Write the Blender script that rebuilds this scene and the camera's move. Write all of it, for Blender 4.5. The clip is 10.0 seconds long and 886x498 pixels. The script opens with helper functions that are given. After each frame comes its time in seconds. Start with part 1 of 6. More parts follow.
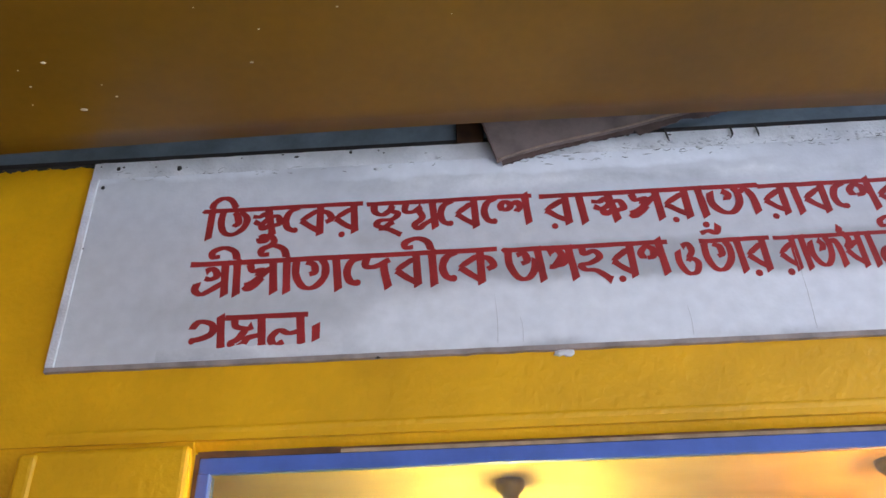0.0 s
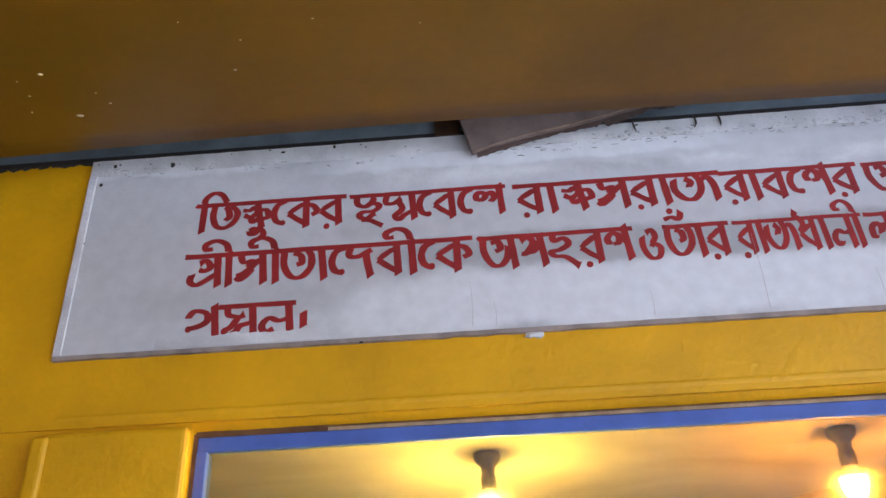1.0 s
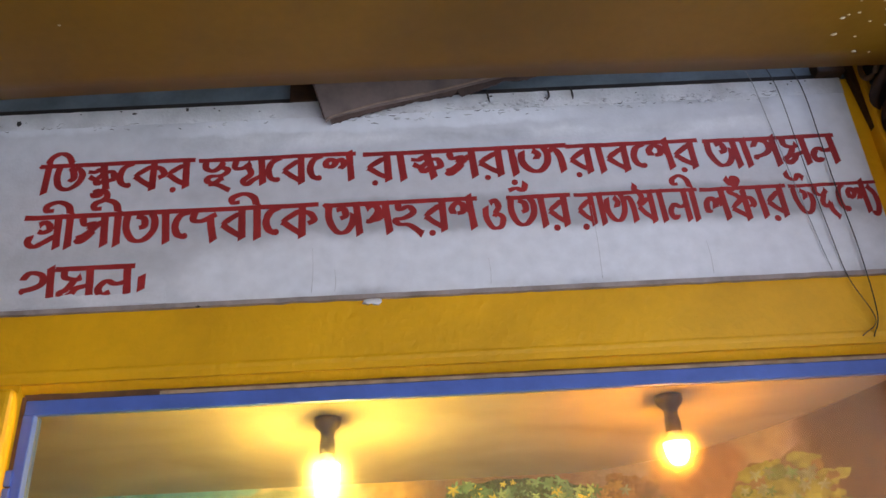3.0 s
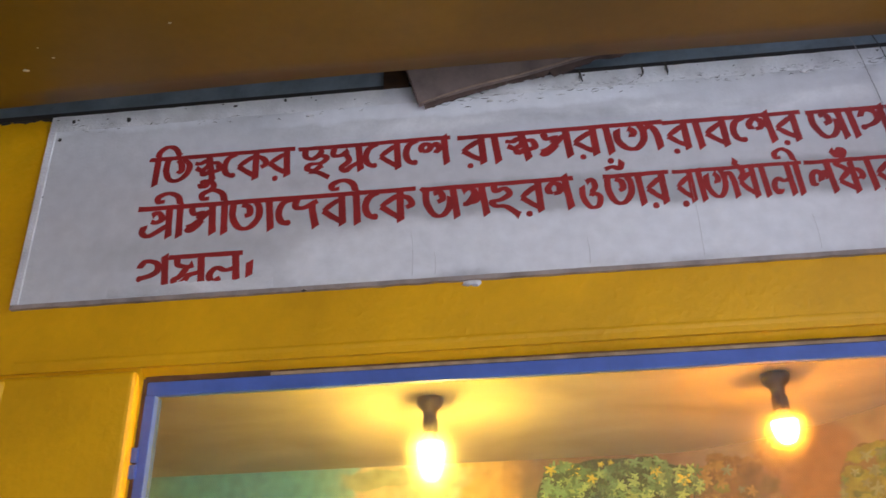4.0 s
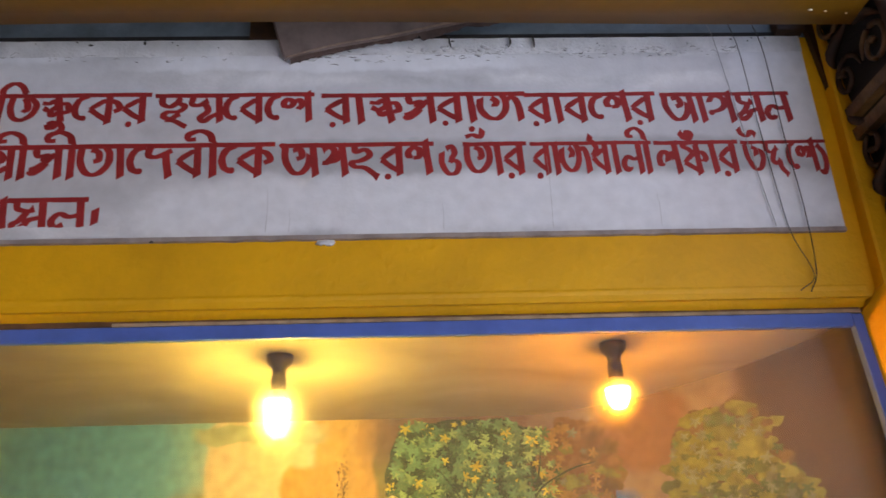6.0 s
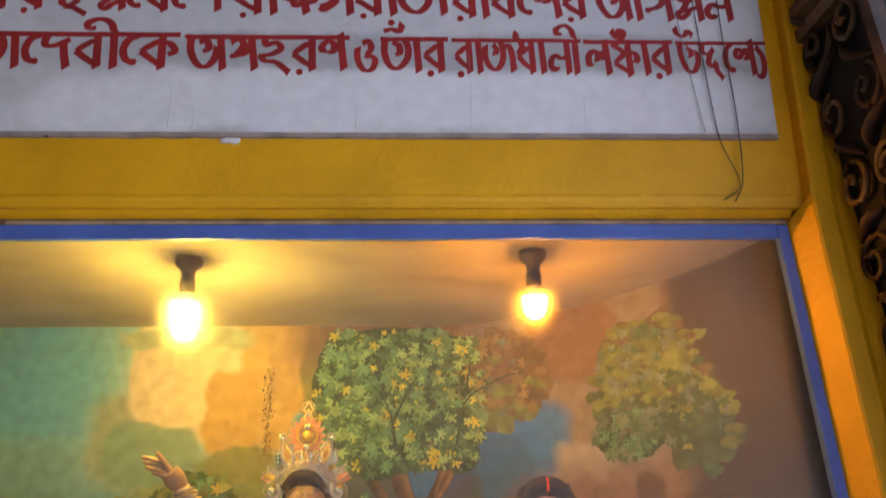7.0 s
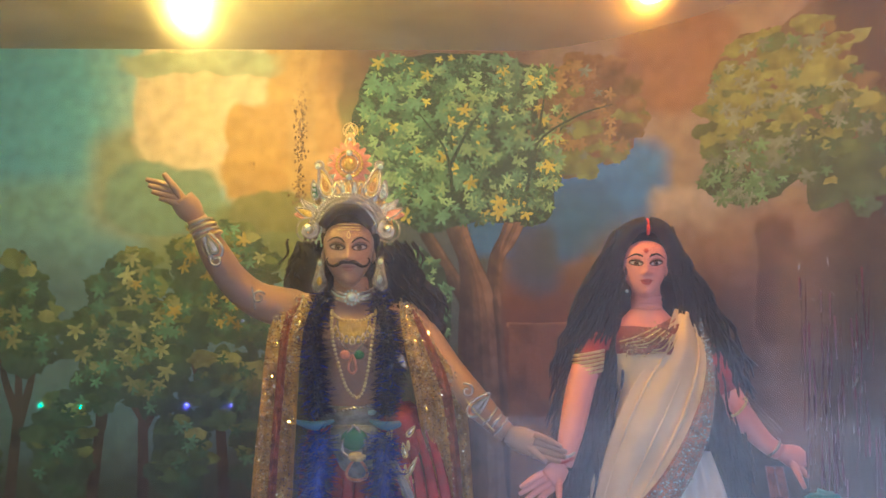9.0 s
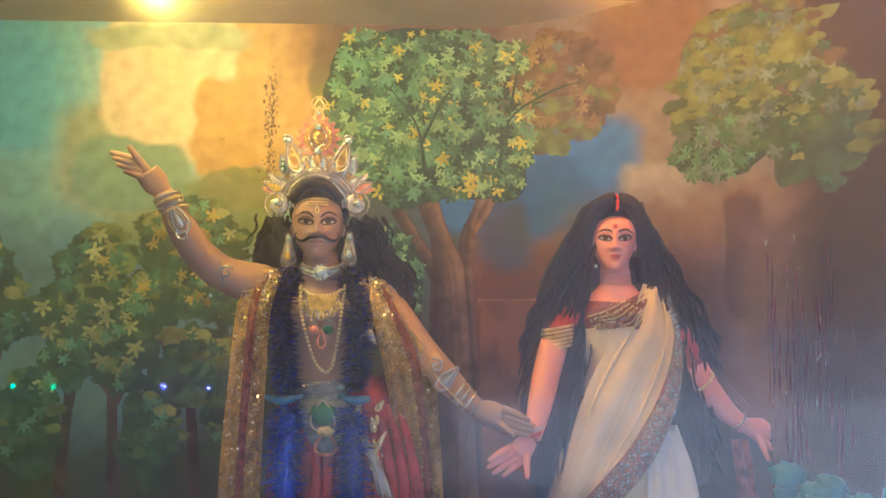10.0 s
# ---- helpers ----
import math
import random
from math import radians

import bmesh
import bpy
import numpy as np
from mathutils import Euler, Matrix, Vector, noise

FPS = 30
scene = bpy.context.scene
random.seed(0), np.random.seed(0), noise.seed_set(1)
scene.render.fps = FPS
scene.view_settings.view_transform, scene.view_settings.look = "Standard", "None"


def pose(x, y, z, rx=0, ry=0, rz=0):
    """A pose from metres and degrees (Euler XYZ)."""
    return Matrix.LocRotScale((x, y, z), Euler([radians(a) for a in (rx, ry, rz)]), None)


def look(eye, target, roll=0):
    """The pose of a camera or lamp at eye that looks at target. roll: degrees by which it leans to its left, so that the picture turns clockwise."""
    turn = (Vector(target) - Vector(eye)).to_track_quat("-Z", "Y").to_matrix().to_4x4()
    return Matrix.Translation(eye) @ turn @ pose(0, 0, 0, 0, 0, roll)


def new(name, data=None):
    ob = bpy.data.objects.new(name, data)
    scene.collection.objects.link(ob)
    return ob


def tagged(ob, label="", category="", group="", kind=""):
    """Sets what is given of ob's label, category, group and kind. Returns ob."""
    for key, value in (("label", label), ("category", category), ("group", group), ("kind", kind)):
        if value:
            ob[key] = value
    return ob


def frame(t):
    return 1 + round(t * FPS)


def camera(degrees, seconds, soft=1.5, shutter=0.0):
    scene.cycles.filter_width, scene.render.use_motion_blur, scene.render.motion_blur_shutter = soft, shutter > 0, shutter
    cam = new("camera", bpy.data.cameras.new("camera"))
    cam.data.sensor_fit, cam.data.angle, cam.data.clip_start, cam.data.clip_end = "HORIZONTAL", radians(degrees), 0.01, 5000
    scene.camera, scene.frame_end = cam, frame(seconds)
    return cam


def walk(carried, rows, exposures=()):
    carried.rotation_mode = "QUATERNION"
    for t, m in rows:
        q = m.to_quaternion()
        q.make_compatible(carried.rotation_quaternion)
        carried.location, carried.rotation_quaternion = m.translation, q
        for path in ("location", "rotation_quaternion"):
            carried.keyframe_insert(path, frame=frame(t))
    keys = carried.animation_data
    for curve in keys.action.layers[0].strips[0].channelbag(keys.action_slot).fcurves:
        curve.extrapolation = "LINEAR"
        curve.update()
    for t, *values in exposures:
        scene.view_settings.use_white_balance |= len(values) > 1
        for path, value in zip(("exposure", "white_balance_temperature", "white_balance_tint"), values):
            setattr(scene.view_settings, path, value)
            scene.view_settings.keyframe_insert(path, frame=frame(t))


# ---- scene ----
cam = camera(58.3, 10.0, shutter=0.25)
PATH = [
    (0, (0.602, -1.611, 1.642), (0.525, 0.102, 2.671), -1.6),
    (0.5, (0.644, -1.675, 1.638), (0.558, 0.059, 2.631), -2.6),
    (1, (0.673, -1.734, 1.622), (0.581, 0.017, 2.585), -2.4),
    (1.5, (0.719, -1.769, 1.617), (0.636, 0.004, 2.54), -2.1),
    (2, (0.805, -1.737, 1.621), (0.752, 0.045, 2.529), -2.4),
    (2.2, (0.867, -1.719, 1.62), (0.813, 0.066, 2.52), -2.4),
    (3.3, (0.941, -1.72, 1.583), (0.98, 0.063, 2.488), -3.2),
    (3.5, (0.938, -1.731, 1.589), (0.929, 0.057, 2.484), -2.7),
    (4, (0.876, -1.735, 1.575), (0.716, 0.055, 2.453), -1.7),
    (4.5, (0.838, -1.733, 1.584), (0.634, 0.072, 2.419), -1.8),
    (5, (0.865, -1.74, 1.569), (0.631, 0.059, 2.411), -1.6),
    (5.5, (0.91, -1.735, 1.569), (0.837, 0.088, 2.387), -2.4),
    (5.7, (0.935, -1.741, 1.569), (0.958, 0.091, 2.371), -2.7),
    (6.8, (1.187, -1.688, 1.578), (1.29, 0.199, 2.232), -1.2),
    (7, (1.199, -1.665, 1.564), (1.277, 0.246, 2.148), -0.8),
    (7.1, (1.179, -1.656, 1.555), (1.257, 0.268, 2.097), -0.6),
    (7.5, (1.206, -1.576, 1.505), (1.172, 0.396, 1.839), 0.2),
    (8, (1.139, -1.438, 1.456), (1.084, 0.551, 1.662), 0.2),
    (8.5, (1.077, -1.294, 1.408), (1.05, 0.698, 1.587), 0.2),
    (9, (1.12, -1.192, 1.399), (1.125, 0.801, 1.562), 0.2),
    (9.5, (1.152, -1.159, 1.387), (1.176, 0.835, 1.532), 0.3),
    (10, (1.144, -1.187, 1.382), (1.196, 0.808, 1.504), 0.2),
]
walk(cam, [(t, look(eye, target, roll)) for t, eye, target, roll in PATH],
     exposures=[(0.0, 1.87, 6350, 10), (1.0, 1.81, 6400, 12), (1.5, 1.76, 6450, 12), (2.2, 1.64, 6500, 12), (3.5, 1.52, 6650, 12), (5.0, 1.44, 6850, 15), (7.0, 1.30, 6500, 15), (8.0, 1.17, 5600, 21), (9.0, 1.42, 5250, 15), (9.5, 1.45, 5250, 13), (10.0, 1.60, 5250, 12)])
# ---- world and light ----
world = bpy.data.worlds.new("world")
scene.world = world
world.use_nodes = True
wn = world.node_tree
sky = wn.nodes.new("ShaderNodeTexSky")
sky.sky_type = "NISHITA"
sky.sun_disc = False
sky.sun_elevation = radians(62)
sky.sun_rotation = radians(340)
bg = wn.nodes["Background"]
bg.inputs["Strength"].default_value = 0.36
wn.links.new(sky.outputs["Color"], bg.inputs["Color"])
sun = new("sun", bpy.data.lights.new("sun", "SUN"))
sun.data.energy = 5.0
sun.data.angle = radians(3)
sun.data.color = (1.0, 0.95, 0.88)
sun.matrix_world = look((-2.0, 4.0, 12.0), (0.0, -2.0, 0.0))


# ---- materials ----
def mat(name, base, rough=0.6, metal=0.0, vary=0.12, scale=6.0, fine=90.0, bump=0.15, island=0.0, coat=0.0, tint=None, stretch=None):
    """Painted, plastered, woven or metal surface: blotches, fine grain and relief in real size."""
    m = bpy.data.materials.new(name)
    m.use_nodes = True
    nt = m.node_tree
    b = nt.nodes["Principled BSDF"]
    b.inputs["Roughness"].default_value = rough
    b.inputs["Metallic"].default_value = metal
    b.inputs["Coat Weight"].default_value = coat
    tc = nt.nodes.new("ShaderNodeTexCoord")
    n1 = nt.nodes.new("ShaderNodeTexNoise")
    n1.inputs["Scale"].default_value = scale
    n1.inputs["Detail"].default_value = 6
    n2 = nt.nodes.new("ShaderNodeTexNoise")
    n2.inputs["Scale"].default_value = fine
    n2.inputs["Detail"].default_value = 4
    nt.links.new(tc.outputs["Object"], n1.inputs["Vector"])
    nt.links.new(tc.outputs["Object"], n2.inputs["Vector"])
    if stretch:
        mp = nt.nodes.new("ShaderNodeMapping")
        mp.inputs["Scale"].default_value = stretch
        nt.links.new(tc.outputs["Object"], mp.inputs["Vector"])
        nt.links.new(mp.outputs["Vector"], n1.inputs["Vector"])
        n1.inputs["Detail"].default_value = 9
        n1.inputs["Distortion"].default_value = 0.6
    ramp = nt.nodes.new("ShaderNodeValToRGB")
    dark = tint or [c * (1 - 2.2 * vary) for c in base]
    lite = [min(1, c * (1 + vary)) for c in base]
    ramp.color_ramp.elements[0].position, ramp.color_ramp.elements[0].color = 0.3, (*dark, 1)
    ramp.color_ramp.elements[1].position, ramp.color_ramp.elements[1].color = 0.62, (*lite, 1)
    nt.links.new(n1.outputs["Fac"], ramp.inputs["Fac"])
    mix = nt.nodes.new("ShaderNodeMix")
    mix.data_type, mix.blend_type = "RGBA", "MULTIPLY"
    mix.inputs["Factor"].default_value = min(0.9, vary * 2.5)
    nt.links.new(ramp.outputs["Color"], mix.inputs["A"])
    r2 = nt.nodes.new("ShaderNodeMapRange")
    r2.inputs["To Min"].default_value, r2.inputs["To Max"].default_value = 0.6, 1.25
    nt.links.new(n2.outputs["Fac"], r2.inputs["Value"])
    nt.links.new(r2.outputs["Result"], mix.inputs["B"])
    out = mix.outputs["Result"]
    if island:
        geo = nt.nodes.new("ShaderNodeNewGeometry")
        hsv = nt.nodes.new("ShaderNodeHueSaturation")
        rv = nt.nodes.new("ShaderNodeMapRange")
        rv.inputs["To Min"].default_value, rv.inputs["To Max"].default_value = 1 - island, 1 + island
        nt.links.new(geo.outputs["Random Per Island"], rv.inputs["Value"])
        nt.links.new(rv.outputs["Result"], hsv.inputs["Value"])
        nt.links.new(out, hsv.inputs["Color"])
        out = hsv.outputs["Color"]
    nt.links.new(out, b.inputs["Base Color"])
    if bump:
        bp = nt.nodes.new("ShaderNodeBump")
        bp.inputs["Strength"].default_value = bump
        bp.inputs["Distance"].default_value = 0.01
        add = nt.nodes.new("ShaderNodeMath")
        nt.links.new(n1.outputs["Fac"], add.inputs[0])
        nt.links.new(n2.outputs["Fac"], add.inputs[1])
        nt.links.new(add.outputs[0], bp.inputs["Height"])
        nt.links.new(bp.outputs["Normal"], b.inputs["Normal"])
    return m


def glow(name, color, strength):
    m = bpy.data.materials.new(name)
    m.use_nodes = True
    b = m.node_tree.nodes["Principled BSDF"]
    b.inputs["Base Color"].default_value = (0.8, 0.8, 0.8, 1)
    b.inputs["Emission Color"].default_value = (*color, 1)
    b.inputs["Emission Strength"].default_value = strength
    return m


def dusty_glass(name):
    """Clear pane with a mirror sheen, a film of fine dust tinted for reflected haze, and a slight scatter."""
    m = bpy.data.materials.new(name)
    m.use_nodes = True
    nt = m.node_tree
    nt.nodes.remove(nt.nodes["Principled BSDF"])
    o = nt.nodes["Material Output"]
    clear = nt.nodes.new("ShaderNodeBsdfTransparent")
    clear.inputs["Color"].default_value = (0.97, 0.98, 0.97, 1)
    soft = nt.nodes.new("ShaderNodeBsdfRefraction")
    soft.inputs["IOR"].default_value = 1.3
    soft.inputs["Roughness"].default_value = 0.8
    near = nt.nodes.new("ShaderNodeBsdfRefraction")
    near.inputs["IOR"].default_value = 1.14
    near.inputs["Roughness"].default_value = 0.6
    veil = nt.nodes.new("ShaderNodeMixShader")
    veil.inputs[0].default_value = 0.6
    nt.links.new(soft.outputs[0], veil.inputs[1])
    nt.links.new(near.outputs[0], veil.inputs[2])
    gloss = nt.nodes.new("ShaderNodeBsdfGlossy")
    gloss.inputs["Roughness"].default_value = 0.24
    crisp = nt.nodes.new("ShaderNodeBsdfGlossy")
    crisp.inputs["Roughness"].default_value = 0.015
    both = nt.nodes.new("ShaderNodeMixShader")
    both.inputs[0].default_value = 0.4
    nt.links.new(gloss.outputs[0], both.inputs[1])
    nt.links.new(crisp.outputs[0], both.inputs[2])
    dust = nt.nodes.new("ShaderNodeBsdfDiffuse")
    # blue in the dust colour stands in for a cool reflection on the pane
    dust.inputs["Color"].default_value = (0.50, 0.56, 0.68, 1)
    fres = nt.nodes.new("ShaderNodeFresnel")
    fres.inputs["IOR"].default_value = 1.45
    noi = nt.nodes.new("ShaderNodeTexNoise")
    noi.inputs["Scale"].default_value = 5
    noi.inputs["Detail"].default_value = 8
    tc = nt.nodes.new("ShaderNodeTexCoord")
    smear = nt.nodes.new("ShaderNodeMapping")
    smear.inputs["Rotation"].default_value = (0, radians(12), 0)
    smear.inputs["Scale"].default_value = (2.6, 1.0, 0.5)
    nt.links.new(tc.outputs["Object"], smear.inputs["Vector"])
    nt.links.new(smear.outputs["Vector"], noi.inputs["Vector"])
    rg = nt.nodes.new("ShaderNodeMapRange")
    rg.inputs["From Min"].default_value, rg.inputs["From Max"].default_value = 0.35, 0.75
    rg.inputs["To Min"].default_value, rg.inputs["To Max"].default_value = 0.003, 0.028
    nt.links.new(noi.outputs["Fac"], rg.inputs["Value"])
    m1, m2, m3 = (nt.nodes.new("ShaderNodeMixShader") for _ in range(3))
    m1.inputs[0].default_value = 0.075
    nt.links.new(clear.outputs[0], m1.inputs[1])
    nt.links.new(veil.outputs[0], m1.inputs[2])
    nt.links.new(rg.outputs["Result"], m2.inputs[0])
    nt.links.new(m1.outputs[0], m2.inputs[1])
    nt.links.new(dust.outputs[0], m2.inputs[2])
    nt.links.new(fres.outputs[0], m3.inputs[0])
    nt.links.new(m2.outputs[0], m3.inputs[1])
    nt.links.new(both.outputs[0], m3.inputs[2])
    nt.links.new(m3.outputs[0], o.inputs["Surface"])
    return m


def strata(name, stops, rough=0.7, scale=3.0):
    """Brushed scenery paint: soft clouds of a few colours."""
    m = mat(name, stops[1], rough, vary=0.08, scale=scale, fine=60, bump=0.02)
    nt = m.node_tree
    ramp = [n for n in nt.nodes if n.type == "VALTORGB"][0].color_ramp
    ramp.elements[0].color, ramp.elements[1].color = (*stops[0], 1), (*stops[2], 1)
    ramp.elements[0].position, ramp.elements[1].position = 0.32, 0.66
    e = ramp.elements.new(0.48)
    e.color = (*stops[1], 1)
    return m


YELLOW = mat("yellow_paint", (0.84, 0.43, 0.002), 0.52, vary=0.07, scale=4, fine=55, bump=0.34)
WHITE = mat("white_limewash", (0.72, 0.73, 0.76), 0.85, vary=0.10, scale=4, fine=120, bump=0.12, tint=(0.43, 0.445, 0.48), stretch=(0.7, 1.0, 1.3))
GREYBLUE = mat("grey_blue_plaster", (0.17, 0.22, 0.27), 0.8, vary=0.15, scale=8)
DARK = mat("dark_gap", (0.03, 0.025, 0.025), 0.9)
BLUE = mat("blue_gloss_paint", (0.085, 0.16, 0.52), 0.4, vary=0.08, scale=10, fine=60, bump=0.12)
RED = mat("red_sign_paint", (0.36, 0.022, 0.022), 0.6, vary=0.10, scale=14, fine=150, bump=0.1)
SHEET = mat("ochre_sheet", (0.185, 0.092, 0.005), 0.42, vary=0.12, scale=2.0, fine=40, bump=0.06)
BOARD = mat("torn_board", (0.20, 0.15, 0.135), 0.8, vary=0.15, scale=12, fine=100)
CREAM = mat("cream_ceiling", (0.42, 0.38, 0.33), 0.8, vary=0.10, scale=3.5, tint=(0.30, 0.265, 0.225), stretch=(0.6, 1.0, 1.0))
WOOD = mat("dark_carved_wood", (0.055, 0.022, 0.007), 0.62, vary=0.2, scale=20)
FLOOR = mat("worn_concrete", (0.21, 0.20, 0.19), 0.8, vary=0.12, scale=2)
BAKELITE = mat("dark_bakelite", (0.035, 0.022, 0.015), 0.35, vary=0.1)
STREET = mat("street_plaster", (0.45, 0.42, 0.38), 0.85, vary=0.12, scale=1.5)
COLLAR = mat("pale_plastic", (0.60, 0.57, 0.50), 0.4, vary=0.05)
GLASS = dusty_glass("dusty_glass")
WARM = glow("bulb_warm", (1.0, 0.62, 0.085), 128)
ORANGE = glow("bulb_orange", (1.0, 0.35, 0.020), 122)


# ---- builders ----
class Acc:
    """Gathers pieces of one mesh, each with its material."""

    def __init__(self):
        self.v, self.f, self.m, self.mats = [], [], [], []

    def slot(self, material):
        if material not in self.mats:
            self.mats.append(material)
        return self.mats.index(material)

    def add(self, verts, faces, material):
        o, k = len(self.v), self.slot(material)
        self.v += [tuple(p) for p in verts]
        self.f += [tuple(i + o for i in f) for f in faces]
        self.m += [k] * len(faces)

    def box(self, a, b, material):
        (x0, y0, z0), (x1, y1, z1) = a, b
        vs = [(x, y, z) for x in (x0, x1) for y in (y0, y1) for z in (z0, z1)]
        self.add(vs, [(0, 1, 3, 2), (4, 6, 7, 5), (0, 4, 5, 1), (2, 3, 7, 6), (0, 2, 6, 4), (1, 5, 7, 3)], material)

    def tube(self, pts, radii, material, seg=10, flat=1.0, smooth=4, jitter=0.0):
        """A round limb through pts; radii thins or swells along it; flat squeezes it in depth."""
        pts, radii = spline(pts, smooth), spline([(r, 0, 0) for r in radii], smooth)
        vs, fs, n = [], [], len(pts)
        for i, p in enumerate(pts):
            d = (pts[min(i + 1, n - 1)] - pts[max(i - 1, 0)]).normalized()
            side = d.cross(Vector((0, 1, 0)))
            side = side.normalized() if side.length > 1e-4 else Vector((1, 0, 0))
            up = side.cross(d).normalized()
            for k in range(seg):
                a = 2 * math.pi * k / seg
                r = radii[i].x * (1 + jitter * (random.random() - 0.5))
                vs.append(p + side * (r * math.cos(a)) + up * (r * flat * math.sin(a)))
        for i in range(n - 1):
            for k in range(seg):
                fs.append((i * seg + k, i * seg + (k + 1) % seg, (i + 1) * seg + (k + 1) % seg, (i + 1) * seg + k))
        fs += [tuple(range(seg))[::-1], tuple(range((n - 1) * seg, n * seg))]
        self.add(vs, fs, material)

    def ball(self, c, r, material, seg=14, rings=9, lump=0.0):
        vs, fs = [], []
        for i in range(rings + 1):
            t = math.pi * i / rings
            for k in range(seg):
                a = 2 * math.pi * k / seg
                d = Vector((math.sin(t) * math.cos(a), math.sin(t) * math.sin(a), math.cos(t)))
                s = 1 + lump * noise.noise(d * 3 + Vector(c) * 7) if lump else 1
                vs.append((c[0] + r[0] * d.x * s, c[1] + r[1] * d.y * s, c[2] + r[2] * d.z * s))
        for i in range(rings):
            for k in range(seg):
                fs.append((i * seg + k, (i + 1) * seg + k, (i + 1) * seg + (k + 1) % seg, i * seg + (k + 1) % seg))
        self.add(vs, fs, material)

    def loft(self, rings, material, seg=24, fold=0.0, folds=9):
        """Upright body of elliptic rings (x, y, z, rx, ry); fold ripples the cloth."""
        rs = np.array(rings, float)
        t = np.linspace(0, len(rs) - 1, (len(rs) - 1) * 5 + 1)
        rows = np.array([np.interp(t, range(len(rs)), rs[:, k]) for k in range(5)]).T
        vs, fs = [], []
        for j, (x, y, z, rx, ry) in enumerate(rows):
            for k in range(seg):
                a = 2 * math.pi * k / seg
                s = 1 + fold * math.sin(folds * a + 0.35 * j)
                vs.append((x + rx * s * math.cos(a), y + ry * s * math.sin(a), z))
        n = len(rows)
        for i in range(n - 1):
            for k in range(seg):
                fs.append((i * seg + k, i * seg + (k + 1) % seg, (i + 1) * seg + (k + 1) % seg, (i + 1) * seg + k))
        fs += [tuple(range(seg))[::-1], tuple(range((n - 1) * seg, n * seg))]
        self.add(vs, fs, material)

    def cloth(self, left, right, material, wave=0.006, waves=5, across=14, thick=0.003):
        """Hanging cloth between two edge lines, rippled, with thickness."""
        a, b = spline(left, 6), spline(right, 6)
        n = min(len(a), len(b))
        vs, fs = [], []
        for back in (0, 1):
            for i in range(n):
                for k in range(across + 1):
                    u = k / across
                    p = a[i].lerp(b[i], u)
                    p.y += wave * math.sin(2 * math.pi * waves * u + 0.08 * i) + back * thick
                    vs.append(p)
        w, h = across + 1, n * (across + 1)
        for i in range(n - 1):
            for k in range(across):
                q = (i * w + k, i * w + k + 1, (i + 1) * w + k + 1, (i + 1) * w + k)
                fs += [q, tuple(x + h for x in q[::-1])]
        for k in range(across):
            fs += [(k, k + h, k + 1 + h, k + 1), ((n - 1) * w + k, (n - 1) * w + k + 1, (n - 1) * w + k + 1 + h, (n - 1) * w + k + h)]
        for i in range(n - 1):
            fs += [(i * w, (i + 1) * w, (i + 1) * w + h, i * w + h), (i * w + across, i * w + across + h, (i + 1) * w + across + h, (i + 1) * w + across)]
        self.add(vs, fs, material)

    def mesh(self, name, smooth=True):
        me = bpy.data.meshes.new(name)
        me.from_pydata(self.v, [], self.f)
        for m in self.mats:
            me.materials.append(m)
        me.polygons.foreach_set("material_index", self.m)
        me.polygons.foreach_set("use_smooth", [smooth] * len(self.f))
        me.update()
        return me

    def thing(self, name, label, category="", kind="", group="", smooth=True):
        return tagged(new(name, self.mesh(name, smooth)), label, category, group, kind)

    def part(self, name, parent, label="", smooth=True):
        ob = new(name, self.mesh(name, smooth))
        ob.parent = parent
        return tagged(ob, label)


def spline(pts, steps=4):
    p = [Vector(q) for q in pts]
    if len(p) < 3 or steps < 2:
        return p
    e = [2 * p[0] - p[1], *p, 2 * p[-1] - p[-2]]
    out = []
    for i in range(1, len(e) - 2):
        a, b, c, d = e[i - 1:i + 3]
        for k in range(steps):
            t = k / steps
            out.append(0.5 * (2 * b + (c - a) * t + (2 * a - 5 * b + 4 * c - d) * t * t + (3 * b - a - 3 * c + d) * t ** 3))
    return out + [p[-1]]


def boxes(name, label, kind, material, *pairs, bevel=0.0, category=""):
    bm = bmesh.new()
    for (x0, y0, z0), (x1, y1, z1) in pairs:
        vs = bmesh.ops.create_cube(bm, size=1, matrix=Matrix.LocRotScale(((x0 + x1) / 2, (y0 + y1) / 2, (z0 + z1) / 2), None, (abs(x1 - x0), abs(y1 - y0), abs(z1 - z0))))["verts"]
        if bevel:
            es = {e for v in vs for e in v.link_edges}
            bmesh.ops.bevel(bm, geom=list(es), offset=bevel, segments=3, affect="EDGES", profile=0.5)
    me = bpy.data.meshes.new(name)
    bm.to_mesh(me)
    bm.free()
    me.materials.append(material)
    return tagged(new(name, me), label, category, "", kind)


# ---- the shrine front ----
floor = boxes("floor", "worn grey concrete floor of the open passage", "structure", FLOOR, ((-40, -60, -0.2), (40, 1.2, 0.0)))
wall = boxes("wall_front", "bright yellow painted plaster wall round the glazed niche", "structure", YELLOW,
             ((-0.75, 0.006, 2.172), (2.36, 0.30, 2.922)), ((-0.75, 0.012, 0.0), (-0.012, 0.085, 2.172)),
             ((2.23, 0.04, 0.0), (2.36, 0.30, 2.172)), ((-0.012, 0.012, 0.0), (2.075, 0.085, 0.7)))
boxes("wall_upper", "grey-blue plaster strip above the sign panel", "structure", GREYBLUE, ((-1.6, 0.004, 2.932), (2.6, 0.3, 3.6)))
boxes("trim", "dark open joint along the top of the sign panel", "structure", DARK, ((-1.2, -0.004, 2.922), (2.056, 0.3, 2.932)))
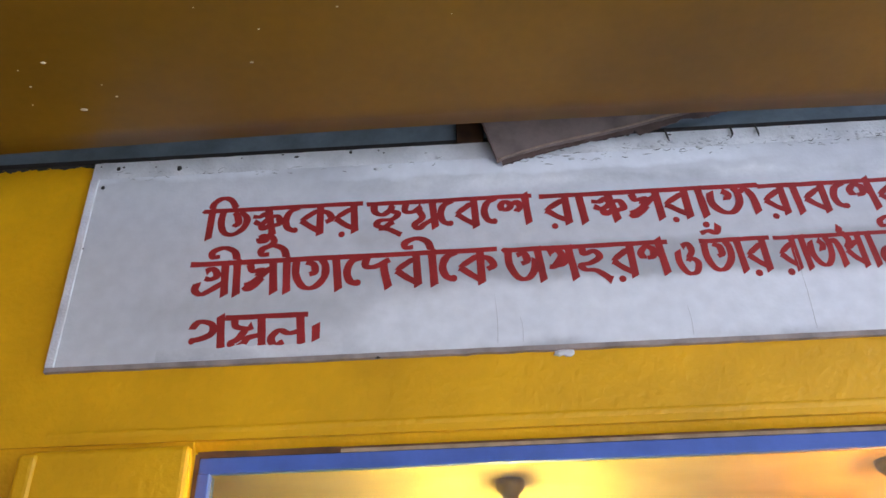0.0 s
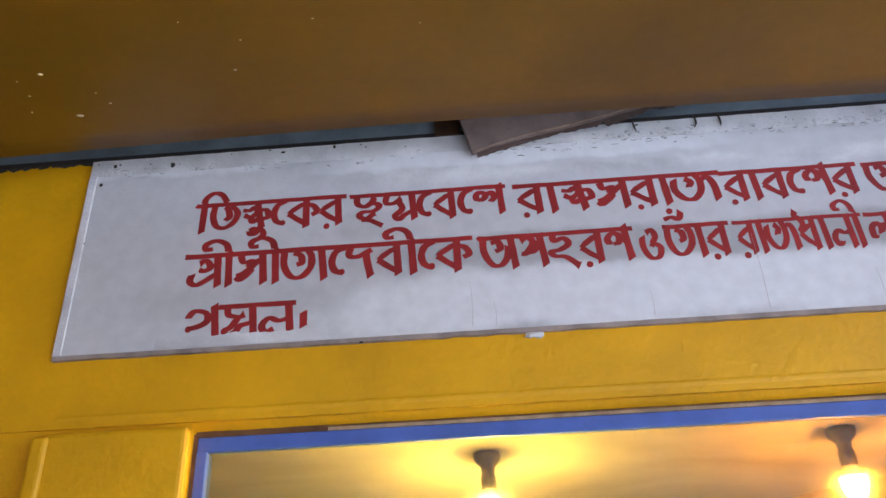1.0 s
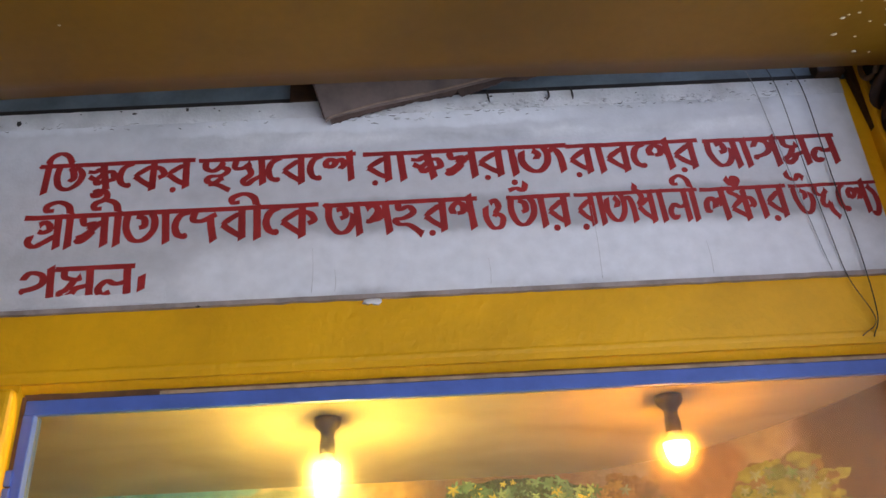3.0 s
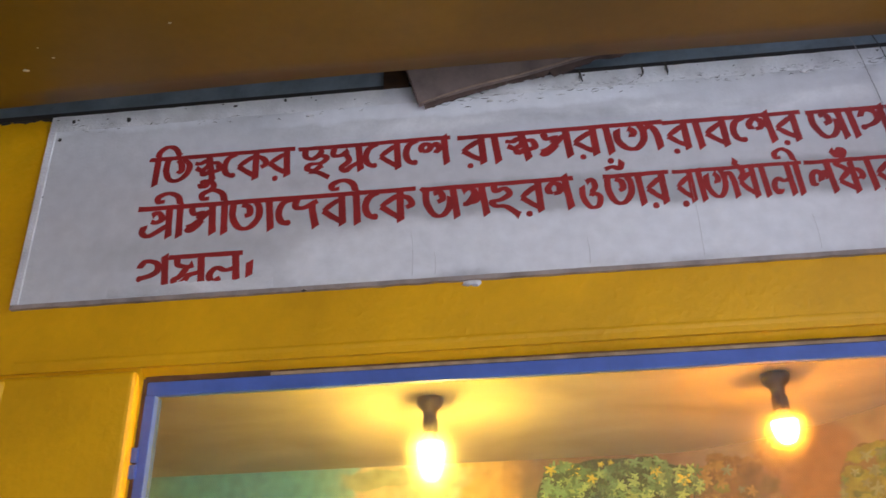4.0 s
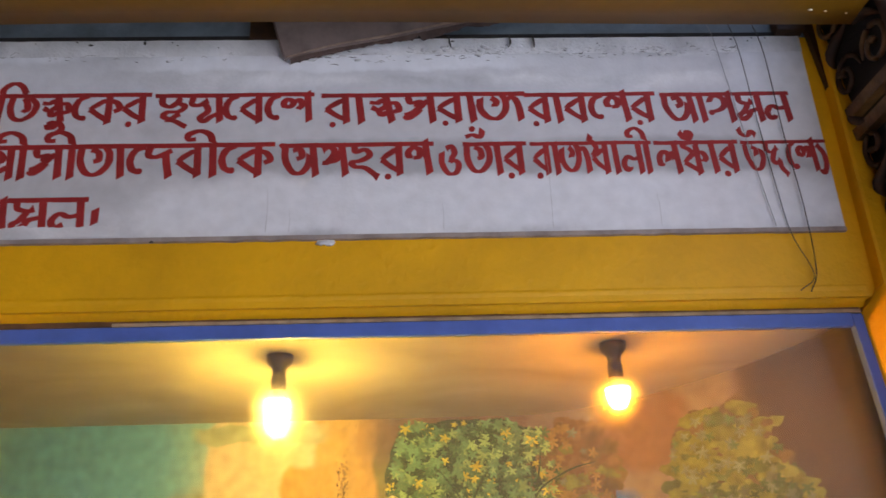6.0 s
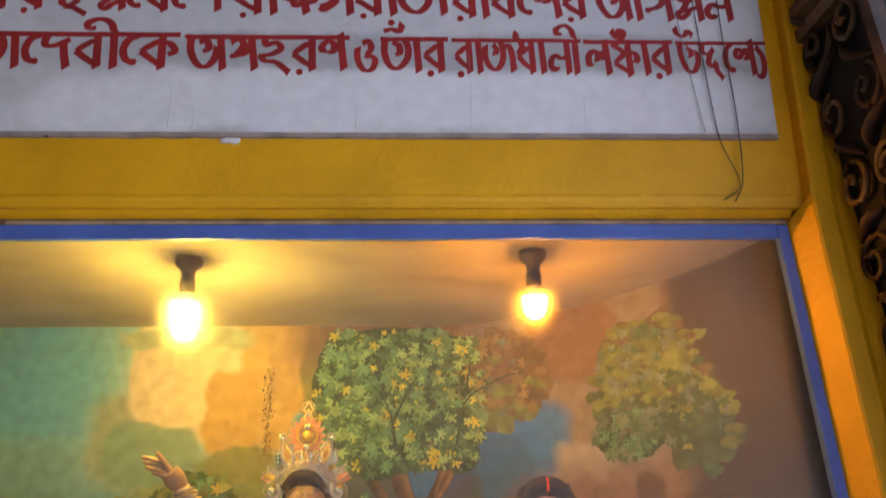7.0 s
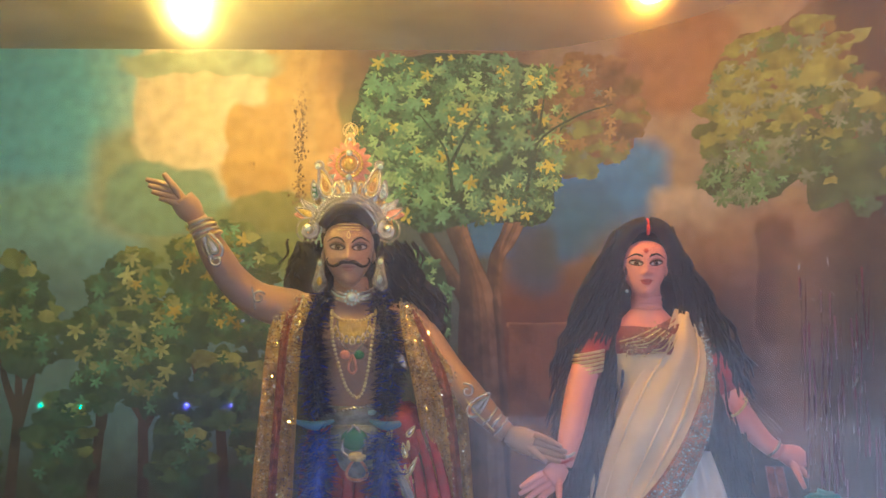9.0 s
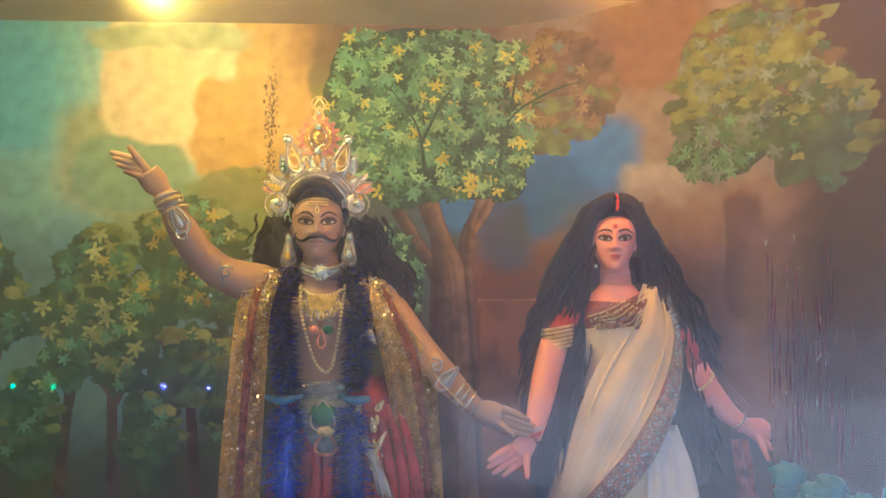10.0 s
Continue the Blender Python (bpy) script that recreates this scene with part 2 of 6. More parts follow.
boxes("wall_left", "yellow painted return wall of the passage", "structure", YELLOW, ((-1.6, 0.0, 0.0), (-0.75, 0.3, 2.934)))
# added out of view: blocks sun from the gap behind the canopy sheet
boxes("ceiling_overhang_unseen", "plain unseen concrete overhang added to keep sun off the sign", "structure", FLOOR, ((-1.6, -2.9, 3.25), (2.1, 0.004, 3.4)))
DULL = mat("dull_unseen_facade", (0.125, 0.11, 0.10), 0.85, vary=0.15, scale=1.2)
# added out of view: hides the sky from the pane's reflections
boxes("building_unseen", "unseen dull brown facade added to darken the pane's reflections", "structure", DULL, ((-14, -10.6, 0.0), (14, -10.0, 9.0)))
STONE = mat("grey_unseen_wall", (0.24, 0.25, 0.27), 0.85, vary=0.15, scale=1.5)
PAVING = mat("pale_paving", (0.48, 0.50, 0.53), 0.8, vary=0.12, scale=1.5)
# added out of view: bounces light to the sign, reflects as haze lower right
boxes("pavement_unseen", "unseen pale paving added to bounce daylight and haze the pane", "structure", PAVING, ((1.5, -9.5, 0.0), (14.0, -2.6, 0.03)))
# added out of view to set the light arriving from the right
boxes("building_end_unseen", "unseen dull end block added beside the facade for light balance", "structure", DULL, ((5.0, -9.99, 0.95), (14.0, -9.7, 7.0)))
# added out of view: its reflection makes the haze at the pane's right
boxes("wall_low_unseen", "unseen low grey wall added to reflect as haze in the pane", "structure", STONE, ((3.0, -10.02, 0.0), (14.0, -9.5, 0.95)))
sign = boxes("sign_panel", "whitewashed plaster sign panel with hand-painted red lettering, grey damp stains", "", WHITE, ((-0.37, -0.004, 2.348), (2.052, 0.006, 2.918)), bevel=0.003, category="sign panel")
boxes("pilaster", "yellow painted raised pilaster with rounded edges beside the niche", "structure", YELLOW, ((-0.352, -0.022, 0.0), (-0.006, 0.012, 2.158)), bevel=0.014)
boxes("wall_niche", "plain plaster shell closing the niche", "structure", STREET, ((-0.75, 0.085, 0.0), (-0.33, 1.0, 2.172)), ((2.2, 0.30, 0.0), (2.3, 1.0, 2.172)), ((-0.33, 0.85, 0.0), (2.2, 1.0, 2.172)), ((-0.75, 0.3, 2.172), (2.3, 1.0, 2.4)))



def splay(ob):
    """The niche's side leans outward below the beam."""
    for v in ob.data.vertices:
        v.co.x += 0.075 * max(0.0, 2.14 - v.co.z)


frame_ob = new("window_frame")
tagged(frame_ob, "blue gloss painted frame holding the dusty glass pane of the niche", "window frame")
for nm, a, b in (("top_rail", (-0.002, 0.034, 2.108), (2.036, 0.052, 2.142)), ("bottom_rail", (-0.002, 0.03, 0.70), (2.19, 0.07, 0.74)),
                 ("stile", (-0.002, 0.03, 0.74), (0.024, 0.07, 2.108)), ("stile", (2.036, 0.034, 0.74), (2.062, 0.058, 2.140))):
    ob = boxes(nm, "", "", BLUE, (a, b), bevel=0.003)
    ob.parent = frame_ob
    if a[0] > 1.0:
        splay(ob)
pane = boxes("pane", "dusty glass pane with smears and reflections", "", GLASS, ((0.024, 0.05, 0.74), (2.17, 0.054, 2.108)))
pane.parent = frame_ob
pane.visible_shadow = False


def wall_at(s):
    """The scenery wall in plan: straight, then bending forward; s runs along x."""
    if s < 1.35:
        return Vector((s, 0.745, 0))
    if s > 2.3:
        return Vector((2.05 + s - 2.3, 0.075, 0))
    t = (s - 1.35) / 0.95
    return Vector(((1 - t) ** 2 * 1.35 + 2 * t * (1 - t) * 1.80 + t * t * 2.05, (1 - t) ** 2 * 0.745 + 2 * t * (1 - t) * 0.62 + t * t * 0.075, 0))


SKYPAINT = strata("scenery_paint", ((0.12, 0.38, 0.48), (0.24, 0.50, 0.58), (0.38, 0.58, 0.56)), scale=2.2)


def scenery_wall():
    a = Acc()
    ss = [-0.32 + 0.02183 * i for i in range(129)]
    vs = [(*wall_at(s).xy, z) for s in ss for z in (0.7, 2.13)] + [(wall_at(s).x, wall_at(s).y + 0.02, z) for s in ss for z in (0.7, 2.13)]
    h = 2 * len(ss)
    fs = []
    for i in range(len(ss) - 1):
        q = (2 * i, 2 * i + 1, 2 * i + 3, 2 * i + 2)
        fs += [q, tuple(k + h for k in q[::-1])]
    a.add(vs, fs, SKYPAINT)
    ob = a.thing("wall_back", "curved niche wall painted with a hazy forest scene", "wall", "structure")
    uv = ob.data.uv_layers.new(name="plan")
    for li, lo in enumerate(ob.data.loops):
        k = lo.vertex_index % h
        uv.data[li].uv = (ss[k // 2], (0.7, 2.13)[k % 2])
    return ob


back = scenery_wall()


def niche_ceiling():
    a = Acc()
    vs = [(-0.4, 0.07, 2.133), (2.2, 0.07, 2.133), (2.2, 0.86, 2.042), (-0.4, 0.86, 2.042)]
    vs += [(x, y, z + 0.02) for x, y, z in vs]
    a.add(vs, [(0, 1, 2, 3), (7, 6, 5, 4), (0, 4, 5, 1), (1, 5, 6, 2), (2, 6, 7, 3), (3, 7, 4, 0)], CREAM)
    return a.thing("ceiling", "cream painted sloping plaster ceiling of the niche", "ceiling", "structure", smooth=False)


niche_ceiling()
boxes("plinth", "plain plastered plinth inside the niche", "structure", CREAM, ((-0.32, 0.07, 0.0), (2.2, 0.745, 0.72)))


def overhead_sheet():
    a = Acc()
    nx, ny = 60, 36
    vs, fs = [], []
    for back_side in (0, 1):
        for j in range(ny + 1):
            for i in range(nx + 1):
                x = -0.72 + 2.79 * i / nx
                v = j / ny
                y = -0.212 - 0.012 * math.sin(1.9 * x + 0.6) - 2.3 * v
                z = 2.80 + 0.05 * v + 0.018 * math.sin(3.1 * x + 2.0 * v) * v + 0.05 * v * noise.noise(Vector((x * 0.9, y * 1.1, 0.3)))
                z += back_side * 0.004
                vs.append((x, y, z))
    w, h = nx + 1, (nx + 1) * (ny + 1)
    for j in range(ny):
        for i in range(nx):
            q = (j * w + i, j * w + i + 1, (j + 1) * w + i + 1, (j + 1) * w + i)
            fs += [q[::-1], tuple(k + h for k in q)]
    for i in range(nx):
        fs += [(i, i + 1, i + 1 + h, i + h), (ny * w + i, ny * w + i + h, ny * w + i + 1 + h, ny * w + i + 1)]
    a.add(vs, fs, SHEET)
    return a.thing("canopy_sheet", "ochre plastic canopy sheet stretched overhead, sagging and speckled", "canopy sheet")


overhead_sheet()


def lamp(x, y, glowing, tall, wide, label):
    """Batten holder on the niche ceiling with a glowing bulb."""
    top = 2.141 - 0.115 * y
    base = new("ceiling_bulb")
    base.location = (x, y, top)
    tagged(base, label, "light bulb", "bulbs in the niche")
    prof = lambda rows, m, nm, lab="": turned(nm, rows, m, base, lab)
    prof([(0.0, 0.0), (0.034, 0.0), (0.034, -0.012), (0.030, -0.022), (0.018, -0.034), (0.016, -0.05), (0.019, -0.058), (0.019, -0.088), (0.0, -0.088)], BAKELITE, "holder", "dark bakelite batten holder")
    prof([(0.0, -0.086), (0.013, -0.086), (0.014, -0.094), (wide * 0.94, -0.112), (wide * 1.03, -0.114), (0.0, -0.1142)], COLLAR, "collar", "pale plastic collar of the bulb")
    rows = [(0.0, -0.1145), (wide, -0.1145)]
    rows += [(wide * math.cos(math.pi * q / 20) ** 0.7, -0.1145 - (tall - 0.0145) * math.sin(math.pi * q / 20)) for q in range(1, 10)]
    rows.append((0.0, -0.10 - tall))
    prof(rows, glowing, "bulb", "glowing frosted bulb")


def turned(name, rows, material, parent, label="", seg=24):
    a = Acc()
    vs = [(r * math.cos(2 * math.pi * k / seg), r * math.sin(2 * math.pi * k / seg), z) for r, z in rows for k in range(seg)]
    fs = [(i * seg + k, (i + 1) * seg + k, (i + 1) * seg + (k + 1) % seg, i * seg + (k + 1) % seg) for i in range(len(rows) - 1) for k in range(seg)]
    a.add(vs, fs, material)
    return a.part(name, parent, label)


lamp(0.657, 0.215, WARM, 0.10, 0.030, "glowing yellow-white bulb in a dark holder on the niche ceiling")
lamp(1.492, 0.18, ORANGE, 0.066, 0.030, "glowing orange bulb in a dark holder on the niche ceiling")


# ---- hand-painted lettering ----
# Brush strokes on a unit height: "advance : stroke | stroke", a stroke being x,y points; o x,y is a round dab; _ leaves out the head line.
GLYPHS = {
    "ba": ".76: .55,.96 .60,.04 | .54,.82 .05,.50 | .05,.50 .30,.30 .60,.12",
    "ra": ".76: .55,.96 .60,.04 | .54,.82 .05,.50 | .05,.50 .30,.31 .60,.14 | o .24,.00",
    "ka": ".94: .55,.96 .57,.02 | .54,.82 .03,.50 | .03,.50 .28,.30 .57,.11 | .57,.76 .78,.68 .88,.50 .72,.40",
    "e": ".48: .44,.90 .18,.78 .08,.52 .15,.28 .32,.18 | o .35,.20",
    "i": ".38: .18,.98 .16,.05 | .14,.98 .22,1.20 .45,1.35 .68,1.26 .86,.98",
    "ii": ".38: .19,.98 .25,.02 | .18,1.00 .08,1.24 -.20,1.36 -.48,1.26 -.46,1.12 -.28,1.12",
    "aa": ".36: .14,.96 .24,.04",
    "bha": ".90: .12,.90 .09,.55 .22,.23 .48,.17 .72,.33 .82,.60 .72,.78 .58,.86 | .44,.88 .54,.72 .58,.52 .44,.42",
    "kssa": ".94: .08,.70 .27,.68 .44,.76 .52,.60 .32,.46 .13,.54 | .32,.46 .40,.30 .60,.42 | .50,.94 .68,.06 | .58,.66 .78,.66 .86,.46 .70,.38",
    "u": "0: -.62,.00 -.48,.08 -.42,-.06 -.56,-.10 -.62,.00 | -.40,.14 -.24,.00 -.20,-.14 -.34,-.28",
    "cha": ".94: .14,.92 .16,.68 .36,.58 .58,.70 .68,.88 | .60,.70 .82,.60 .66,.43 .34,.41 .22,.27 .44,.20 .70,.36 | .28,.15 .55,.12 .92,-.06",
    "dma": "1.02: .12,.92 .09,.66 .32,.62 .56,.78 | .46,.68 .58,.44 .36,.22 .48,.10 .66,.24 .92,.36 | .86,.96 .95,.08",
    "sha": ".92: .12,.50 .07,.66 .22,.78 .36,.66 .26,.54 .12,.52 | .36,.68 .54,.76 .61,.58 .48,.46 | .76,1.03 .84,.08",
    "shr": ".86: .26,.72 .40,.80 .52,.72 .56,.58 .40,.50 .26,.54 | .08,.42 .04,.22 .22,.10 .48,.22 .78,.40 | .74,.96 .81,.03",
    "sa": ".90: .14,.90 .24,.68 .48,.70 .36,.54 | .06,.28 .30,.38 .62,.68 .72,.72 | .06,.28 .16,.17 .36,.32 .50,.50 | .74,.96 .82,.04",
    "ja": "1.22: .07,.80 .06,.46 .26,.18 .52,.15 .72,.38 .74,.70 .64,.90 | .36,.82 .50,.68 .42,.52 | .73,.72 .94,.80 1.08,.56 1.14,.08",
    "nna": ".80: .14,.52 .08,.68 .24,.82 .42,.74 .40,.56 .24,.52 | .42,.74 .60,.62 | .58,1.05 .72,.06",
    "a": "1.08: .07,.92 .09,.52 .32,.16 .58,.14 .77,.36 .81,.66 | .30,.78 .50,.82 .58,.62 .42,.54 | .78,.50 .94,.40 | .88,.96 1.00,.04",
    "ga": ".90: .08,.34 .40,.42 .58,.58 .52,.80 .24,.86 .07,.66 | o .12,.34 | .72,1.02 .82,.03 _",
    "ma": ".92: .16,.92 .21,.68 .48,.62 .60,.70 | .46,.60 .28,.34 .13,.24 .22,.10 .40,.20 .52,.36 .80,.44 | .78,.96 .86,.03",
    "na": ".90: .42,.22 .24,.13 .13,.32 .30,.52 .54,.44 .80,.50 | .76,.96 .84,.03",
    "ta": ".94: .07,.90 .08,.50 .28,.17 .56,.15 .80,.40 .82,.72 .70,.90 | .32,.84 .52,.76 .56,.56 .42,.50",
    "da": ".80: .10,.92 .07,.66 .32,.62 .68,.80 | .52,.72 .56,.44 .66,.02",
    "pa": ".88: .10,.78 .30,.88 .46,.72 .24,.42 .10,.42 | .24,.42 .48,.48 .66,.70 | .66,.96 .80,.05",
    "ha": ".92: .16,.92 .21,.72 .48,.78 .62,.62 .36,.47 .09,.42 .20,.29 .50,.25 .88,-.03",
    "o": ".84: .06,.70 .06,.38 .28,.08 .58,.10 .68,.34 .50,.46 .32,.40 | .22,.80 .42,.88 .54,.68 .40,.50 _",
    "moon": "0: -.90,1.14 -.66,1.20 -.40,1.14 -.30,1.36 | o -.66,1.38",
    "dha": ".84: .60,.96 .66,.04 | .58,.78 .10,.52 | .10,.52 .34,.30 .66,.12 | .10,.54 .26,.76 .16,.94 .02,1.02 .08,1.16",
    "la": ".88: .22,.34 .10,.30 .10,.54 .28,.68 .42,.56 .38,.38 | .42,.56 .58,.64 .66,.46 | .68,.96 .80,.04",
    "nka": "1.04: .06,1.24 .24,1.06 .36,1.26 .50,1.16 .32,.94 .12,.84 .34,.72 .46,.62 | .60,.90 .66,.00 | .58,.66 .12,.36 | .12,.36 .36,.22 .64,.08 | .66,.66 .84,.62 .92,.46 .80,.36",
    "u_": "1.02: -.04,1.36 .06,1.18 .34,1.12 .54,1.26 .74,1.14 | .10,.90 .16,.50 .40,.16 .68,.16 .88,.44 .84,.72 | .40,.80 .58,.72 .58,.54",
    "dda": "1.0: .10,.92 .08,.70 .34,.62 .60,.78 | .44,.66 .30,.40 .46,.28 .68,.40 | .60,.36 .66,.16 .90,-.04",
    "ya": ".50: .08,.84 .34,.58 .36,.24 .18,.00 .06,.10",
    "stop": ".3: .12,.66 .13,.22 _",
}
ROWS_OF_TEXT = [
    (2.757, -0.009, 0.093, [(-0.055, 0.332, "i bha kssa u e ka ra"), (0.352, 0.745, "cha dma e ba e sha"), (0.775, 1.287, "ra aa kssa sa ra aa ja"),
                            (1.296, 1.628, "ra aa ba e nna ra"), (1.650, 1.982, "a aa ga ma na")]),
    (2.607, -0.006, 0.098, [(-0.058, 0.652, "shr ii sa ii ta aa e da ba ii e ka"), (0.676, 1.048, "a pa ha ra nna"), (1.068, 1.124, "o"),
                            (1.130, 1.282, "ta moon aa ra"), (1.300, 1.600, "ra aa ja dha aa na ii"), (1.614, 1.822, "la nka aa ra"), (1.836, 2.05, "u_ dda e sha ya")]),
    (2.459, -0.002, 0.092, [(-0.055, 0.214, "ga ma na"), (0.222, 0.262, "stop")]),
]


def painted_word(tokens, x0, x1, top, height, parent):
    """One word, brushed as overlapping ribbons a hair above the panel."""
    acc, pen, depth = Acc(), 0.0, 0.0043
    strokes, dabs, bars = [], [], []
    for tok in tokens.split():
        adv, body = GLYPHS[tok].split(":")
        for piece in body.replace("_", "").split("|"):
            piece = piece.strip()
            if not piece:
                continue
            dab = piece.startswith("o")
            pts = [tuple(float(c) for c in q.split(",")) for q in piece.lstrip("o ").split()]
            (dabs if dab else strokes).append([(pen + x, y) for x, y in pts])
        if "_" not in body and float(adv) > 0:
            bars.append((pen - 0.02, pen + float(adv) + 0.02))
        pen += float(adv)
    k = (x1 - x0) / max(pen, 0.1)
    put = lambda x, y, d: (x0 + x * k, -d, top + (y - 1.0) * height + 0.0016 * noise.noise(Vector((x * 3, y * 3, top * 9))))
    if bars:
        strokes.append([(bars[0][0] - 0.05, 0.93), (bars[0][0] + 0.2, 0.925), ((bars[0][0] + bars[-1][1]) / 2, 0.93), (bars[-1][1] + 0.03, 0.935)])
    for n, st in enumerate(strokes):
        bar = bars and n == len(strokes) - 1
        line = spline([(x, y, 0) for x, y in st], 5)
        if len(line) == 2:
            line = [line[0].lerp(line[1], t / 4) for t in range(5)]
        depth += 0.00003
        vs, fs = [], []
        for i, p in enumerate(line):
            d = line[min(i + 1, len(line) - 1)] - line[max(i - 1, 0)]
            ang = math.atan2(d.y * height, d.x * k)
            half = 0.072 if bar else 0.056 + 0.044 * abs(math.sin(ang))
            half *= min(1.0, k / height) ** 0.6
            half *= 1 + 0.10 * noise.noise(Vector((p.x * 6, p.y * 6, n)))
            nx, ny = -math.sin(ang) * half * height / k, math.cos(ang) * half
            slant = 0.05 if i in (0, len(line) - 1) and not bar else 0.0
            for side in (1, -1):
                q = put(p.x + nx * side, p.y + ny * side + slant * side * (1 if abs(math.sin(ang)) > 0.5 else 0), depth + 0.000012 * i)
                vs.append(q)
        for i in range(len(line) - 1):
            fs.append((2 * i, 2 * i + 1, 2 * i + 3, 2 * i + 2))
        acc.add(vs, fs, RED)
    for st in dabs:
        depth += 0.00003
        (cx, cy), seg = st[0], 12
        ring = [put(cx + 0.085 * height / k * math.cos(2 * math.pi * j / seg), cy + 0.09 * math.sin(2 * math.pi * j / seg), depth) for j in range(seg)]
        acc.add(ring, [tuple(range(seg))], RED)
    return acc.part("painted_word", parent, "dark red brush-painted lettering", smooth=False)


for top, lean, height, words in ROWS_OF_TEXT:
    for x0, x1, tokens in words:
        painted_word(tokens, x0, x1, top + lean * (x0 + x1) / 2, height, sign)


def ragged_strip(name, x0, x1, z0, z1, y0, y1, material, parent, rough_top=0.0, rough_bottom=0.0, steps=90, label="", seed=0.0):
    """Long plaster or paint strip with uneven edges, standing from y0 forward to y1."""
    a = Acc()
    vs, fs = [], []
    for i in range(steps + 1):
        x = x0 + (x1 - x0) * i / steps
        lo = z0 + rough_bottom * (noise.noise(Vector((x * 22, seed, 1))) + 0.6 * noise.noise(Vector((x * 71, seed, 2))))
        hi = z1 + rough_top * (noise.noise(Vector((x * 22, seed, 3))) + 0.6 * noise.noise(Vector((x * 71, seed, 4))))
        vs += [(x, y1, lo), (x, y1, hi), (x, y0, hi), (x, y0, lo)]
    for i in range(steps):
        o, p = 4 * i, 4 * i + 4
        fs += [(o, p, p + 1, o + 1), (o + 1, p + 1, p + 2, o + 2), (o + 3, p + 3, p, o)]
    fs += [(0, 1, 2, 3), (4 * steps, 4 * steps + 3, 4 * steps + 2, 4 * steps + 1)]
    a.add(vs, fs, material)
    return a.part(name, parent, label, smooth=False)


FRESH = mat("fresh_limewash", (0.76, 0.77, 0.80), 0.85, vary=0.10, scale=9, fine=140, bump=0.35)
LIP = mat("grey_brown_lip", (0.36, 0.30, 0.28), 0.9, vary=0.15, scale=14)
ragged_strip("top_border", -0.37, 2.052, 2.868, 2.919, -0.004, -0.0046, FRESH, sign, 0.0012, 0.003, label="rough whitewashed border strip", seed=1)
# narrow lip along the bottom, darker than the panel's face
ragged_strip("bottom_lip", -0.37, 2.052, 2.338, 2.349, 0.006, -0.006, LIP, sign, 0.001, 0.002, label="grey-brown lower lip", seed=2)
ragged_strip("overpaint", -0.12, 0.30, 2.352, 2.380, -0.004, -0.0062, WHITE, sign, 0.006, 0.0, 60, "whitewash brushed over the foot of the lettering", seed=3)
edge = boxes("side_border", "whitewashed side border", "", FRESH, ((-0.371, -0.0075, 2.349), (-0.349, 0.004, 2.868)), bevel=0.003)
edge.parent = sign


# ---- frame of the niche and wall details ----
def chamfer():
    """Sloping yellow soffit under the beam."""
    a = Acc()
    n = 60
    vs, fs = [], []
    for i in range(n + 1):
        x = -0.33 + 2.4 * i / n
        w = 0.0016 * noise.noise(Vector((x * 14, 0, 0)))
        vs += [(x, 0.0045, 2.202 + w), (x, 0.0005, 2.194 + w), (x, 0.032, 2.156 + w), (x, 0.06, 2.156 + w)]
    for i in range(n):
        for k in range(3):
            fs.append((4 * i + k, 4 * i + k + 1, 4 * i + k + 5, 4 * i + k + 4))
    a.add(vs, fs, YELLOW)
    return a.thing("trim_soffit", "yellow painted sloping soffit over the niche frame", "trim", "structure")


chamfer()
RUST = mat("brown_stained_joint", (0.16, 0.075, 0.03), 0.8, vary=0.2, scale=18)
PALE = mat("pale_putty", (0.40, 0.29, 0.18), 0.8, vary=0.15, scale=20)
boxes("trim_putty", "pale putty line above the blue frame", "structure", PALE, ((0.30, 0.033, 2.142), (2.060, 0.06, 2.150)))
boxes("trim_joint", "brown stained joint round the blue frame", "structure", RUST, ((-0.008, 0.036, 2.1425), (0.30, 0.08, 2.168)), ((0.30, 0.038, 2.150), (2.060, 0.08, 2.168)), ((-0.012, 0.034, 0.7), (-0.002, 0.08, 2.150)))
rim = boxes("pilaster_rim", "yellow painted raised rim of the pilaster", "structure", YELLOW, ((-0.368, -0.030, 0.0), (-0.325, 0.010, 2.150)), bevel=0.012)


def splayed_jamb():
    """Yellow reveal beside the frame: a slanting face, then a flat one that meets the carved panel."""
    a = Acc()
    n = 64
    plan_line = [(2.060, 0.075), (2.062, 0.036), (2.092, -0.033), (2.098, -0.037), (2.135, -0.037), (2.150, -0.030), (2.20, -0.030)]
    vs = []
    for i in range(n + 1):
        z = 2.142 * i / 40 if i <= 40 else 2.142 + 1.2 * (i - 40) / 24
        up = min(1.0, max(0.0, (z - 2.142) / 0.05))
        w = 0.0015 * noise.noise(Vector((0.0, 3.0, z * 9)))
        vs += [(max(x, 2.060 + 0.032 * up) + w, y + w, z) for x, y in plan_line]
    m = len(plan_line)
    a.add(vs, [(i * m + k, (i + 1) * m + k, (i + 1) * m + k + 1, i * m + k + 1) for i in range(n) for k in range(m - 1)], YELLOW)
    ob = a.thing("jamb_right", "yellow painted splayed jamb and pilaster beside the frame", "trim", "structure", smooth=False)
    splay(ob)
    return ob


splayed_jamb()
boxes("wall_side", "yellow painted side wall coming forward from the niche", "structure", YELLOW, ((2.36, -0.24, 0.0), (2.75, 0.30, 3.5)))
